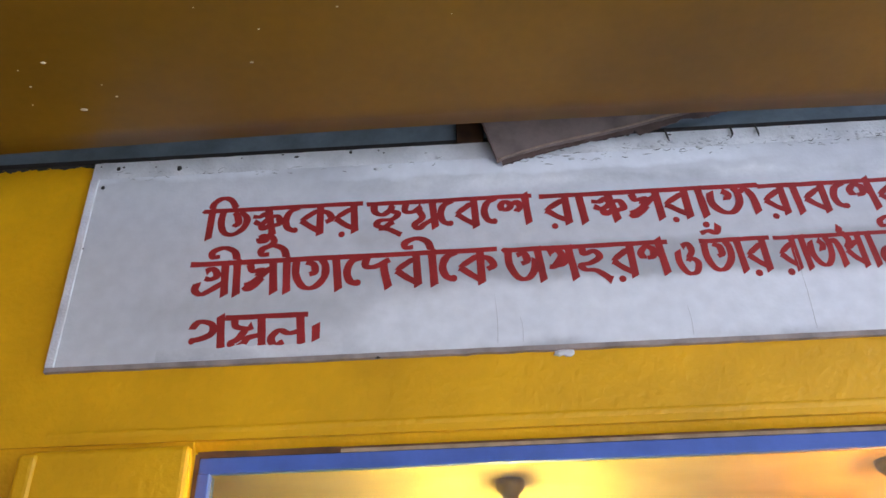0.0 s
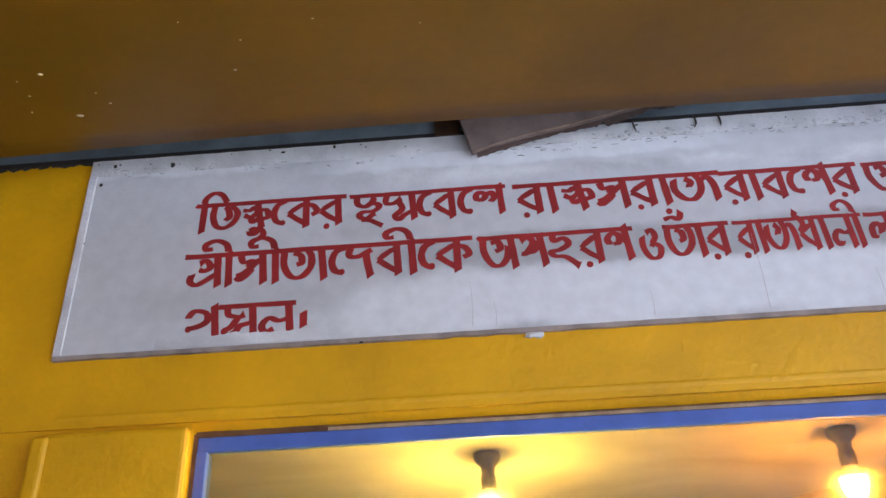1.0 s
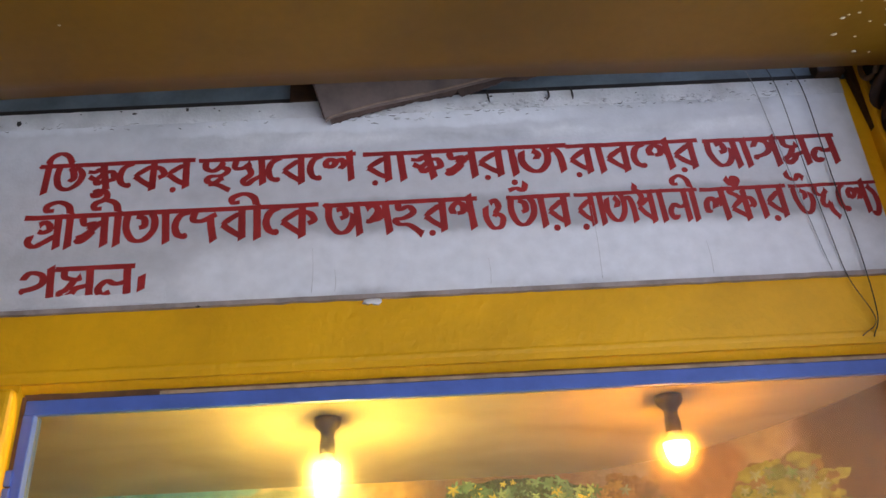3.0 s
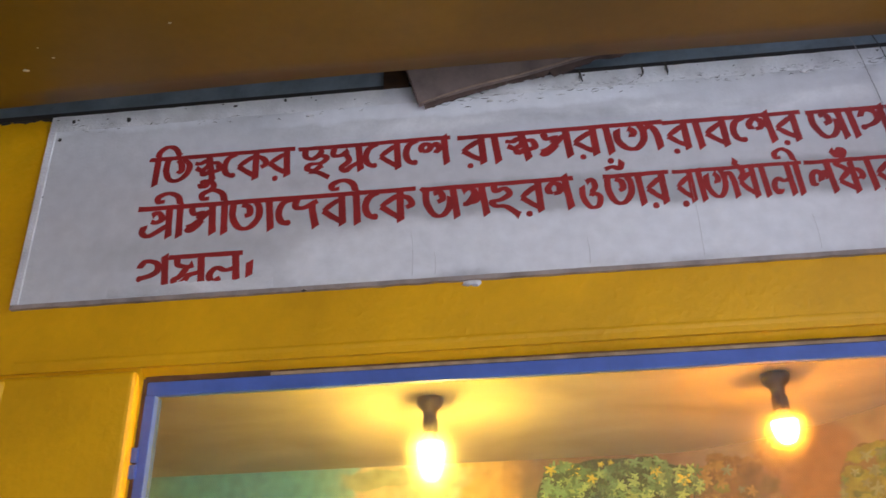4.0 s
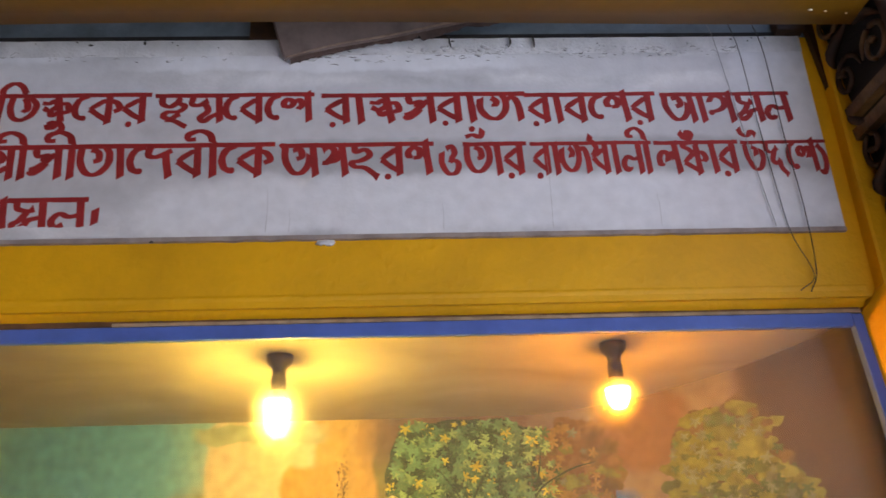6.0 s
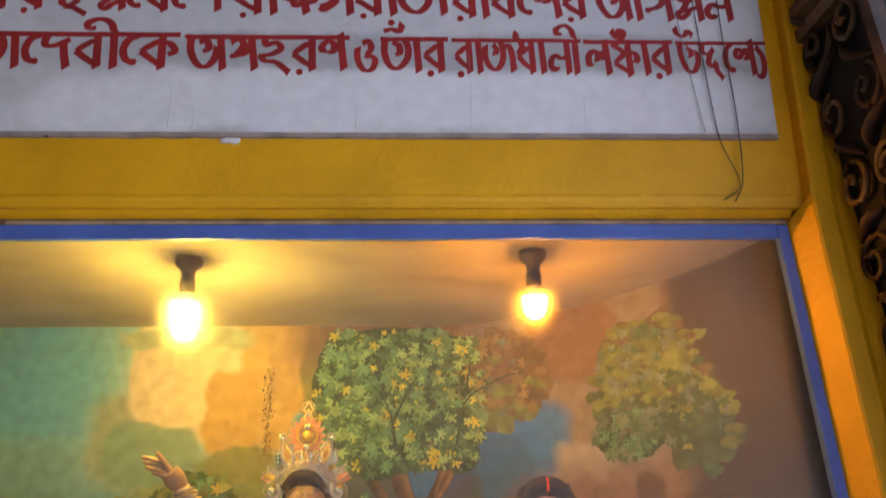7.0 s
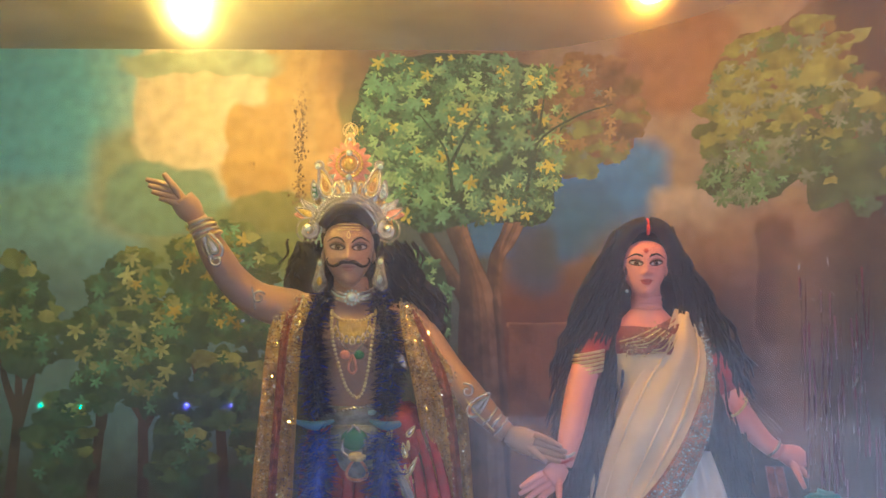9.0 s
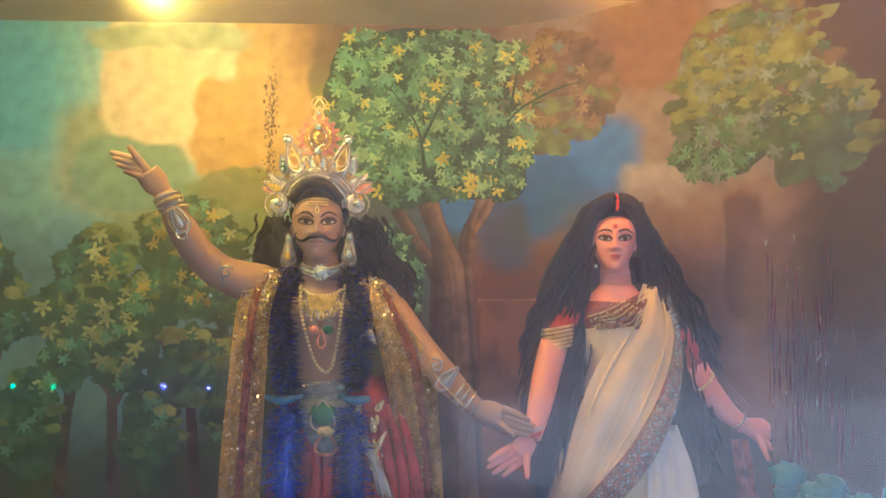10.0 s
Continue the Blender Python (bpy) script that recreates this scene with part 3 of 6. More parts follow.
for hx, hz, w in ((-0.012, 1.95, 0.014), (-0.012, 1.45, 0.014)):
    h = boxes("hinge", "blue painted hinge", "", BLUE, ((hx - w / 2, 0.024, hz - 0.035), (hx + w, 0.034, hz - 0.003)), ((hx - w / 2, 0.024, hz + 0.001), (hx + w, 0.034, hz + 0.035)), bevel=0.002)
    h.parent = frame_ob
latch = boxes("latch_plate", "pale blue latch plate with a dark slot", "", mat("pale_blue_metal", (0.30, 0.42, 0.62), 0.4, 0.3), ((1.99, 0.022, 1.452), (2.09, 0.030, 1.502)), bevel=0.002)
latch.parent = frame_ob
latch.location.x = -0.018
slot = boxes("latch_slot", "", "", DARK, ((2.012, 0.018, 1.466), (2.062, 0.022, 1.482)), bevel=0.001)
slot.parent = latch


def torn_plate(a, lower, top, y0, thick, slant, material, n=70, ragged=0.003, seed=0.0):
    """Leaning board whose lower edge follows a line of x, z points and is splintered."""
    xs = [p[0] for p in lower]
    vs, fs = [], []
    for i in range(n + 1):
        x = xs[0] + (xs[-1] - xs[0]) * i / n
        low = float(np.interp(x, xs, [p[1] for p in lower])) + ragged * (noise.noise(Vector((x * 60, seed, 0))) + 0.8 * noise.noise(Vector((x * 170, seed, 1))))
        for z, dy in ((low, 0), (top, 0), (top, thick), (low, thick)):
            vs.append((x - slant * (z - low) * max(0.0, 1 - i / 12), y0 - 0.22 * (z - 2.84) + dy, z))
    for i in range(n):
        o, p = 4 * i, 4 * i + 4
        fs += [(o, p, p + 1, o + 1), (o + 1, p + 1, p + 2, o + 2), (o + 2, p + 2, p + 3, o + 3), (o + 3, p + 3, p, o)]
    fs += [(0, 1, 2, 3), (4 * n, 4 * n + 3, 4 * n + 2, 4 * n + 1)]
    a.add(vs, fs, material)


def torn_board():
    """Broken strip of board wedged over the panel: a front sheet with a split edge and a darker torn layer behind it."""
    a = Acc()
    torn_plate(a, [(0.671, 2.840), (0.70, 2.852), (0.80, 2.874), (0.95, 2.900), (1.12, 2.936), (1.26, 2.966), (1.34, 2.985)], 3.06, -0.024, 0.006, 0.29, BOARD, ragged=0.0012)
    ob = a.thing("torn_board", "torn grey-brown board wedged above the sign panel, splintered lower edge", "board", smooth=False)
    b = Acc()
    torn_plate(b, [(0.685, 2.838), (0.78, 2.862), (0.90, 2.888), (1.00, 2.900), (1.022, 2.912), (1.03, 2.897), (1.10, 2.920), (1.15, 2.938), (1.19, 2.935), (1.26, 2.952), (1.345, 2.970)], 3.05, -0.014, 0.005, 0.2, DARKBOARD, 110, 0.0045, 3.0)
    b.part("torn_layer", ob, "darker splintered layer behind", smooth=False)
    c = Acc()
    edge = [(0.675, -0.027, 2.846), (0.80, -0.034, 2.879), (0.95, -0.040, 2.905), (1.12, -0.048, 2.941), (1.34, -0.058, 2.990)]
    c.tube(edge, [0.0022, 0.0028, 0.003, 0.0032, 0.003], PALEWOOD, 6, smooth=8, jitter=0.3)
    c.tube([(0.624, -0.054, 3.0), (0.648, -0.042, 2.92), (0.670, -0.029, 2.843)], [0.003, 0.003, 0.002], DARKBOARD, 6)
    c.part("split_edge", ob, "pale split wood edge")
    return ob


DARKBOARD = mat("torn_board_dark", (0.10, 0.065, 0.055), 0.85, vary=0.2, scale=16, fine=120)
PALEWOOD = mat("split_wood", (0.32, 0.23, 0.18), 0.85, vary=0.2, scale=20, fine=120)
torn_board()
boxes("wooden_peg", "dark wooden batten end above the sign panel", "", WOOD, ((0.572, -0.01, 2.919), (0.642, 0.03, 3.1)), bevel=0.003, category="batten")
boxes("batten", "dark wooden batten above the sign panel by the pillar", "", WOOD, ((1.985, -0.03, 2.92), (2.06, 0.03, 2.965)), bevel=0.004, category="batten")


def wire(pts, r, label, m):
    a = Acc()
    a.tube(pts, [r] * len(pts), m, 6, smooth=8)
    return a.thing("loose_wire", label, "wire")


BLACK = mat("black_wire", (0.03, 0.028, 0.025), 0.5)
wire([(1.862, 0.016, 3.02), (1.872, -0.016, 2.88), (1.885, -0.012, 2.66), (1.898, -0.012, 2.45), (1.912, -0.008, 2.33), (1.945, -0.008, 2.225), (1.905, -0.006, 2.185)], 0.0012, "thin dark wire hanging loosely down the wall", BLACK)
wire([(1.935, 0.016, 3.0), (1.938, -0.018, 2.86), (1.945, -0.014, 2.6), (1.954, -0.014, 2.4), (1.952, -0.010, 2.24), (1.930, -0.006, 2.182)], 0.0015, "dark twisted wire hanging down beside the pillar", BLACK)
wire([(1.80, 0.016, 3.02), (1.81, -0.012, 2.92), (1.825, -0.0105, 2.8), (1.845, -0.0098, 2.62), (1.866, -0.0098, 2.44), (1.878, -0.010, 2.352)], 0.0009, "thin grey wire hanging across the sign", mat("grey_wire", (0.25, 0.25, 0.26), 0.6))

SPOT = mat("dark_dirt_and_crack_shadow", (0.05, 0.045, 0.04), 0.9)


CRACK_AND_SHADOW = mat("grey_crack_and_shadow", (0.46, 0.46, 0.47), 0.9)


def wall_marks():
    """Nail stubs, chips and cobweb dirt along the panel's edges, and drawn shadows of flake cracks."""
    rnd = random.Random(5)
    spots = [(-0.144, 2.889, 0.008), (-0.305, 2.898, 0.006), (0.30, 2.909, 0.004), (0.16, 2.905, 0.003), (-0.335, 2.84, 0.005), (-0.352, 2.66, 0.003), (0.38, 2.338, 0.0028)]
    for i in range(22):
        x = rnd.uniform(-0.36, 2.0)
        spots.append((x, 2.910 + rnd.uniform(-0.02, 0.006), rnd.uniform(0.0008, 0.0026)))
    for x, z, r in spots:
        a = Acc()
        a.ball((x, -0.0050, z), (r * rnd.uniform(0.8, 2.2), 0.0015, r), SPOT, 8, 5, 0.5)
        a.part("dirt_spot", sign)
    for x in (1.262, 1.325, 1.10):
        a = Acc()
        a.tube([(x, -0.009, 2.925), (x + 0.003, -0.0095, 2.90), (x + rnd.uniform(-0.006, 0.006), -0.0095, 2.885)], [0.002, 0.0028, 0.001], SPOT, 6)
        a.part("dirt_spot", sign)
    for x, z0, z1 in ((0.645, 2.36, 2.48), (0.70, 2.36, 2.42), (1.07, 2.36, 2.43), (1.335, 2.36, 2.56), (1.60, 2.36, 2.45)):
        a = Acc()
        a.tube([(x, -0.0045, z0), (x + 0.002, -0.0045, (z0 + z1) / 2), (x - 0.001, -0.0045, z1)], [0.0005, 0.0004, 0.0002], CRACK_AND_SHADOW, 5)
        a.part("hairline_crack", sign)
    flakes = Acc()
    for i in range(150):
        x = rnd.uniform(0.7, 1.75) if i % 3 else rnd.uniform(-0.3, 2.0)
        w = rnd.uniform(0.003, 0.012)
        flakes.ball((x, -0.0044, 2.877 + rnd.gauss(0, 0.010) - 0.006 * math.sin(3 * x)), (w, rnd.uniform(0.0006, 0.002), w * rnd.uniform(0.25, 0.6)), FRESH, 7, 5, 0.8)
    # short grey and dark strokes draw the crack shadows under the flakes
    for i in range(130):
        x = rnd.uniform(0.66, 1.95) if i % 5 else rnd.uniform(-0.3, 0.6)
        z, w, b = 2.868 + rnd.gauss(0, 0.011) - 0.006 * math.sin(3 * x), rnd.uniform(0.003, 0.011), rnd.uniform(-0.004, 0.005)
        flakes.tube([(x - w, -0.0050, z), (x, -0.0052, z + b), (x + w, -0.0050, z + rnd.uniform(-0.004, 0.006))], [0.0003, rnd.uniform(0.0005, 0.0011), 0.0003], CRACK_AND_SHADOW if i % 3 else SPOT, 5, smooth=3)
    tagged(flakes.part("flaking_limewash", sign, "rough flaking limewash with drawn crack shadows under the top edge"), kind="stuff")
    a = Acc()
    a.ball((0.787, 0.004, 2.334), (0.022, 0.004, 0.010), FRESH, 10, 6, 0.9)
    a.thing("paint_chip", "white chip in the yellow paint under the sign", "chip", "structure")
    a = Acc()
    for i in range(70):
        x = -0.72 + 0.36 * rnd.random() ** 0.8
        a.ball((x, 0.004, 2.921 + rnd.uniform(-0.006, 0.004)), (rnd.uniform(0.004, 0.016), 0.003, rnd.uniform(0.002, 0.007)), SPOT, 7, 4, 0.8)
    a.thing("grime", "black grime and cobweb along the top of the yellow wall", "grime", "stuff")


wall_marks()


def sheet_specks():
    rnd = random.Random(9)
    m = mat("pale_speck", (0.7, 0.62, 0.45), 0.8)
    a = Acc()
    fixed = [(-0.242, -0.484, 0.004), (-0.222, -0.342, 0.006), (-0.136, -0.376, 0.0025), (0.173, -0.449, 0.003), (-0.30, -0.42, 0.002)]
    fixed += [(rnd.uniform(1.85, 2.04), rnd.uniform(-0.42, -0.24), rnd.uniform(0.002, 0.006)) for _ in range(26)]
    fixed += [(rnd.uniform(-0.6, 0.6), rnd.uniform(-0.8, -0.35), rnd.uniform(0.001, 0.002)) for _ in range(14)]
    for x, y, r in fixed:
        v = (-0.212 - 0.012 * math.sin(1.9 * x + 0.6) - y) / 2.3
        z = 2.80 + 0.05 * v + 0.018 * math.sin(3.1 * x + 2.0 * v) * v + 0.05 * v * noise.noise(Vector((x * 0.9, y * 1.1, 0.3)))
        a.ball((x, y, z), (r * 1.4, r * 0.8, 0.0015), m, 7, 4, 0.6)
    a.thing("paint_specks", "pale paint specks on the underside of the canopy sheet", "specks", "stuff")


sheet_specks()


def carved_panel(z0, z1):
    """Dark carved wooden panel standing forward beside the niche, edge on to the wall, with pierced scrolls."""
    side = lambda z: 2.165 + 0.11 * (2.14 - z)
    root = new("carved_panel")
    root.location = (side(z0), -0.2, z0)
    tagged(root, "dark carved wooden panel with scrolls and leaves on the side wall", "carved panel")

    def slab(name, y0, y1, za, zb, x0, x1, material, label=""):
        a = Acc()
        n = 12
        vs = []
        for i in range(n + 1):
            z = za + (zb - za) * i / n
            vs += [(side(z) + x0, y0, z), (side(z) + x0, y1, z), (side(z) + x1, y1, z), (side(z) + x1, y0, z)]
        fs = [(4 * i + k, 4 * i + (k + 1) % 4, 4 * i + 4 + (k + 1) % 4, 4 * i + 4 + k) for i in range(n) for k in range(4)]
        a.add([Vector(v) - root.location for v in vs], fs + [(0, 1, 2, 3), (4 * n, 4 * n + 3, 4 * n + 2, 4 * n + 1)], material)
        a.part(name, root, label, smooth=False)

    # near-black backing paints the shade inside the pierced openings
    slab("backing", -0.31, 0.003, z0, z1, 0.022, 0.05, VOID, "near-black backing that paints the shaded openings")
    for y0, y1 in ((-0.016, 0.003), (-0.312, -0.280)):
        slab("moulding", y0, y1, z0, z1, -0.006, 0.024, WOOD)
    # rails and most scrolls take the paler, lit copy of the wood
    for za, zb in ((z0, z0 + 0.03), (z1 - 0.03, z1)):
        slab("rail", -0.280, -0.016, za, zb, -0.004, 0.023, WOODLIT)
    rnd = random.Random(17)
    rows = max(1, round((z1 - z0) / 0.17))
    for k in range(rows):
        for col in range(2):
            y, z, turn = -0.082 - 0.132 * col, z0 + 0.10 + 0.17 * k, 1 if (k + col) % 2 else -1
            size = rnd.uniform(0.052, 0.064)
            rel = lambda q: Vector(q) - root.location
            a = Acc()
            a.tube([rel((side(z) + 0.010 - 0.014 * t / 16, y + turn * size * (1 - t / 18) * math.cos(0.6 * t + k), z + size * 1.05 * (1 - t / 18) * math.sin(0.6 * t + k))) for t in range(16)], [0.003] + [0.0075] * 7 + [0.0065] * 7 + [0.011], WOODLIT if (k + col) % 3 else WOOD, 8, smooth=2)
            a.part("scroll", root)
            a = Acc()
            lean = rnd.uniform(-0.03, 0.03)
            a.tube([rel((side(z) + 0.012, y - turn * 0.05, z + 0.055)), rel((side(z) - 0.008, y + lean, z + 0.085)), rel((side(z) + 0.008, y + turn * 0.06, z + 0.12 + lean))], [0.004, 0.018, 0.003], WOOD, 8, 0.6)
            a.part("carved_leaf", root)
    return root


# VOID holds the shade behind the carving, WOODLIT the light on its ribs
VOID = mat("shaded_void_wood", (0.012, 0.007, 0.004), 0.8, vary=0.2, scale=12)
WOODLIT = mat("lit_carved_wood", (0.13, 0.065, 0.022), 0.5, vary=0.25, scale=24, bump=0.3)
carved_panel(0.9, 2.60)
carved_panel(2.63, 3.02)
BROWNWALL = mat("brown_wall_paint", (0.16, 0.08, 0.03), 0.6, vary=0.12, scale=3)
# added out of view: cuts light from the left and bright reflections
boxes("wall_passage_unseen", "unseen brown side wall added to darken the left side", "structure", BROWNWALL, ((-0.85, -9.9, 0.0), (-0.70, 0.0, 3.25)))


def string_light():
    """Thin wire with four tiny coloured lamps along the passage wall."""
    root = new("string_light")
    tagged(root, "string of tiny blue and green lamps on the passage wall", "string light")
    a = Acc()
    spots = [(-2.35, 0.98, 1), (-2.75, 0.93, 1), (-4.45, 0.74, 0), (-5.65, 0.60, 0)]
    a.tube([(-0.695, y, z + 0.012) for y, z, _ in spots], [0.003] * 4, BLACK, 5)
    a.part("wire", root)
    for y, z, green in spots:
        a = Acc()
        a.ball((-0.688, y, z), (0.010, 0.012, 0.012), LED_GREEN if green else LED_BLUE, 10, 7)
        a.part("lamp", root, "tiny green lamp" if green else "tiny blue lamp")


LED_BLUE, LED_GREEN = glow("led_blue", (0.12, 0.12, 1.0), 260), glow("led_green", (0.0, 0.9, 0.35), 45)
string_light()


# ---- painted scenery ----
def blob_paint(m, blobs, grain=(0.78, 1.12)):
    """Lays soft-edged brushed patches of colour over the scenery paint; each is centre, reach, softness, colour."""
    nt = m.node_tree
    b = nt.nodes["Principled BSDF"]
    base = b.inputs["Base Color"].links[0].from_socket
    uv = nt.nodes.new("ShaderNodeUVMap")
    uv.uv_map = "plan"
    n = nt.nodes.new("ShaderNodeTexNoise")
    n.inputs["Scale"].default_value = 9
    n.inputs["Detail"].default_value = 5
    nt.links.new(uv.outputs["UV"], n.inputs["Vector"])
    sub = nt.nodes.new("ShaderNodeVectorMath")
    sub.operation = "MULTIPLY_ADD"
    nt.links.new(n.outputs["Color"], sub.inputs[0])
    sub.inputs[1].default_value = (0.07, 0.07, 0)
    nt.links.new(uv.outputs["UV"], sub.inputs[2])
    sep = nt.nodes.new("ShaderNodeVectorMath")
    sep.operation = "SUBTRACT"
    nt.links.new(sub.outputs[0], sep.inputs[0])
    sep.inputs[1].default_value = (0.035, 0.035, 0)
    flatten = nt.nodes.new("ShaderNodeVectorMath")
    flatten.operation = "MULTIPLY"
    nt.links.new(sep.outputs[0], flatten.inputs[0])
    flatten.inputs[1].default_value = (1, 1, 0)
    for (s, z), (rs, rz), soft, col in blobs:
        d = nt.nodes.new("ShaderNodeVectorMath")
        d.operation = "SUBTRACT"
        nt.links.new(flatten.outputs[0], d.inputs[0])
        d.inputs[1].default_value = (s, z, 0)
        k = nt.nodes.new("ShaderNodeVectorMath")
        k.operation = "MULTIPLY"
        nt.links.new(d.outputs[0], k.inputs[0])
        k.inputs[1].default_value = (1 / rs, 1 / rz, 0)
        sq = nt.nodes.new("ShaderNodeVectorMath")
        sq.operation = "MULTIPLY"
        nt.links.new(k.outputs[0], sq.inputs[0])
        nt.links.new(k.outputs[0], sq.inputs[1])
        ln = nt.nodes.new("ShaderNodeVectorMath")
        ln.operation = "LENGTH"
        nt.links.new(sq.outputs[0], ln.inputs[0])
        r = nt.nodes.new("ShaderNodeMapRange")
        r.interpolation_type = "SMOOTHSTEP"
        r.inputs["From Min"].default_value, r.inputs["From Max"].default_value = 1 + soft, 1 - soft
        nt.links.new(ln.outputs["Value"], r.inputs["Value"])
        mx = nt.nodes.new("ShaderNodeMix")
        mx.data_type = "RGBA"
        nt.links.new(r.outputs["Result"], mx.inputs["Factor"])
        nt.links.new(base, mx.inputs["A"])
        mx.inputs["B"].default_value = (*col, 1)
        base = mx.outputs["Result"]
    fine = nt.nodes.new("ShaderNodeTexNoise")
    fine.inputs["Scale"].default_value = 26
    fine.inputs["Detail"].default_value = 7
    nt.links.new(uv.outputs["UV"], fine.inputs["Vector"])
    rr = nt.nodes.new("ShaderNodeMapRange")
    rr.inputs["From Min"].default_value, rr.inputs["From Max"].default_value = 0.3, 0.7
    rr.inputs["To Min"].default_value, rr.inputs["To Max"].default_value = grain
    nt.links.new(fine.outputs["Fac"], rr.inputs["Value"])
    mu = nt.nodes.new("ShaderNodeMix")
    mu.data_type, mu.blend_type = "RGBA", "MULTIPLY"
    mu.inputs["Factor"].default_value = 1
    nt.links.new(base, mu.inputs["A"])
    nt.links.new(rr.outputs["Result"], mu.inputs["B"])
    nt.links.new(mu.outputs["Result"], b.inputs["Base Color"])


TEAL, MIST, CREAMY, TAN = (0.13, 0.40, 0.54), (0.26, 0.42, 0.34), (0.66, 0.56, 0.38), (0.50, 0.33, 0.09)
BROWN, UMBER, SKYBLUE, GREYP, MOSS, HAZE = (0.16, 0.10, 0.065), (0.07, 0.045, 0.03), (0.04, 0.17, 0.66), (0.21, 0.185, 0.17), (0.13, 0.17, 0.05), (0.30, 0.36, 0.24)
blob_paint(SKYPAINT, [
    ((0.0, 1.9), (0.30, 0.22), 0.5, TEAL), ((0.05, 1.60), (0.20, 0.12), 0.7, (0.18, 0.38, 0.36)),
    ((0.25, 0.98), (0.60, 0.22), 0.6, (0.06, 0.085, 0.035)), ((1.0, 1.02), (0.55, 0.30), 0.5, (0.06, 0.07, 0.04)), ((1.9, 1.05), (0.45, 0.30), 0.5, (0.13, 0.09, 0.07)), ((0.30, 1.30), (0.40, 0.25), 0.8, (0.12, 0.22, 0.20)), ((0.60, 1.58), (0.22, 0.10), 0.5, (0.20, 0.26, 0.10)),
    ((0.40, 1.72), (0.14, 0.14), 0.6, HAZE),
    ((0.575, 1.91), (0.215, 0.20), 0.12, CREAMY), ((0.77, 1.89), (0.085, 0.21), 0.25, (0.52, 0.36, 0.11)),
    ((0.66, 1.80), (0.080, 0.125), 0.18, TAN), ((0.44, 1.68), (0.14, 0.085), 0.2, (0.20, 0.33, 0.26)),
    ((0.70, 1.64), (0.10, 0.05), 0.15, (0.22, 0.24, 0.08)), ((0.52, 2.02), (0.20, 0.03), 0.3, (0.36, 0.44, 0.30)),
    ((0.865, 1.95), (0.05, 0.16), 0.12, TAN), ((0.93, 1.85), (0.06, 0.20), 0.3, (0.20, 0.20, 0.06)),
    ((1.45, 2.02), (0.60, 0.14), 0.35, BROWN), ((1.75, 1.80), (0.40, 0.40), 0.4, GREYP),
    ((1.22, 1.45), (0.35, 0.22), 0.4, (0.07, 0.10, 0.09)), ((1.40, 1.52), (0.13, 0.14), 0.4, (0.22, 0.16, 0.10)),
    ((1.52, 1.68), (0.17, 0.125), 0.35, SKYBLUE), ((1.42, 1.62), (0.13, 0.10), 0.45, (0.03, 0.12, 0.42)), ((1.71, 1.63), (0.08, 0.06), 0.6, (0.32, 0.31, 0.34)),
    ((1.40, 1.22), (0.15, 0.30), 0.3, (0.17, 0.07, 0.03)), ((1.75, 1.35), (0.28, 0.25), 0.5, (0.20, 0.13, 0.09)),
    # first and last patches here darken the wall's right end
    ((2.18, 1.78), (0.18, 0.50), 0.3, UMBER), ((1.70, 1.98), (0.14, 0.12), 0.4, (0.19, 0.12, 0.075)), ((1.72, 1.30), (0.16, 0.16), 0.4, (0.12, 0.08, 0.06)), ((1.97, 1.55), (0.10, 0.08), 0.4, (0.20, 0.15, 0.12)), ((1.25, 1.60), (0.07, 0.06), 0.5, (0.04, 0.16, 0.42)), ((1.35, 1.53), (0.06, 0.08), 0.8, (0.06, 0.08, 0.14)), ((1.915, 1.47), (0.045, 0.13), 0.2, (0.10, 0.055, 0.04)), ((2.05, 1.40), (0.14, 0.16), 0.4, (0.14, 0.09, 0.06)), ((2.29, 1.60), (0.27, 0.80), 0.4, (0.05, 0.036, 0.028)),
])

plan = sign.data.uv_layers.new(name="plan")
for lo in sign.data.loops:
    plan.data[lo.index].uv = sign.data.vertices[lo.vertex_index].co.xz
DAMP, CLEAN, MID = (0.46, 0.47, 0.50), (0.80, 0.82, 0.87), (0.64, 0.65, 0.69)
blob_paint(WHITE, [
    ((-0.05, 2.62), (0.35, 0.30), 0.7, MID), ((0.45, 2.62), (0.60, 0.13), 0.7, MID), ((0.42, 2.66), (0.10, 0.035), 0.8, DAMP), ((0.10, 2.47), (0.28, 0.05), 0.8, (0.57, 0.58, 0.61)),
    ((1.30, 2.67), (1.0, 0.09), 0.6, MID), ((1.15, 2.56), (0.85, 0.045), 0.8, DAMP), ((1.75, 2.55), (0.35, 0.05), 0.7, DAMP), ((1.45, 2.83), (0.70, 0.028), 0.7, MID),
    ((1.30, 2.43), (0.85, 0.075), 0.5, CLEAN), ((0.60, 2.41), (0.25, 0.05), 0.6, CLEAN), ((0.80, 2.85), (0.5, 0.03), 0.5, CLEAN), ((1.95, 2.72), (0.10, 0.16), 0.7, CLEAN), ((-0.15, 2.88), (0.3, 0.03), 0.6, CLEAN)], (0.93, 1.04))

LEAF_DARK = mat("leaf_paint_dark", (0.022, 0.060, 0.034), 0.75, vary=0.2, scale=30, bump=0.05)
LEAF_MID = mat("leaf_paint_mid", (0.10, 0.24, 0.11), 0.75, vary=0.15, scale=30, bump=0.05, island=0.35)
LEAF_LITE = mat("leaf_paint_light", (0.24, 0.42, 0.15), 0.75, vary=0.12, scale=30, bump=0.05, island=0.3)
LEAF_GOLD = mat("leaf_paint_yellow", (0.56, 0.52, 0.06), 0.75, vary=0.12, scale=30, bump=0.05, island=0.25)
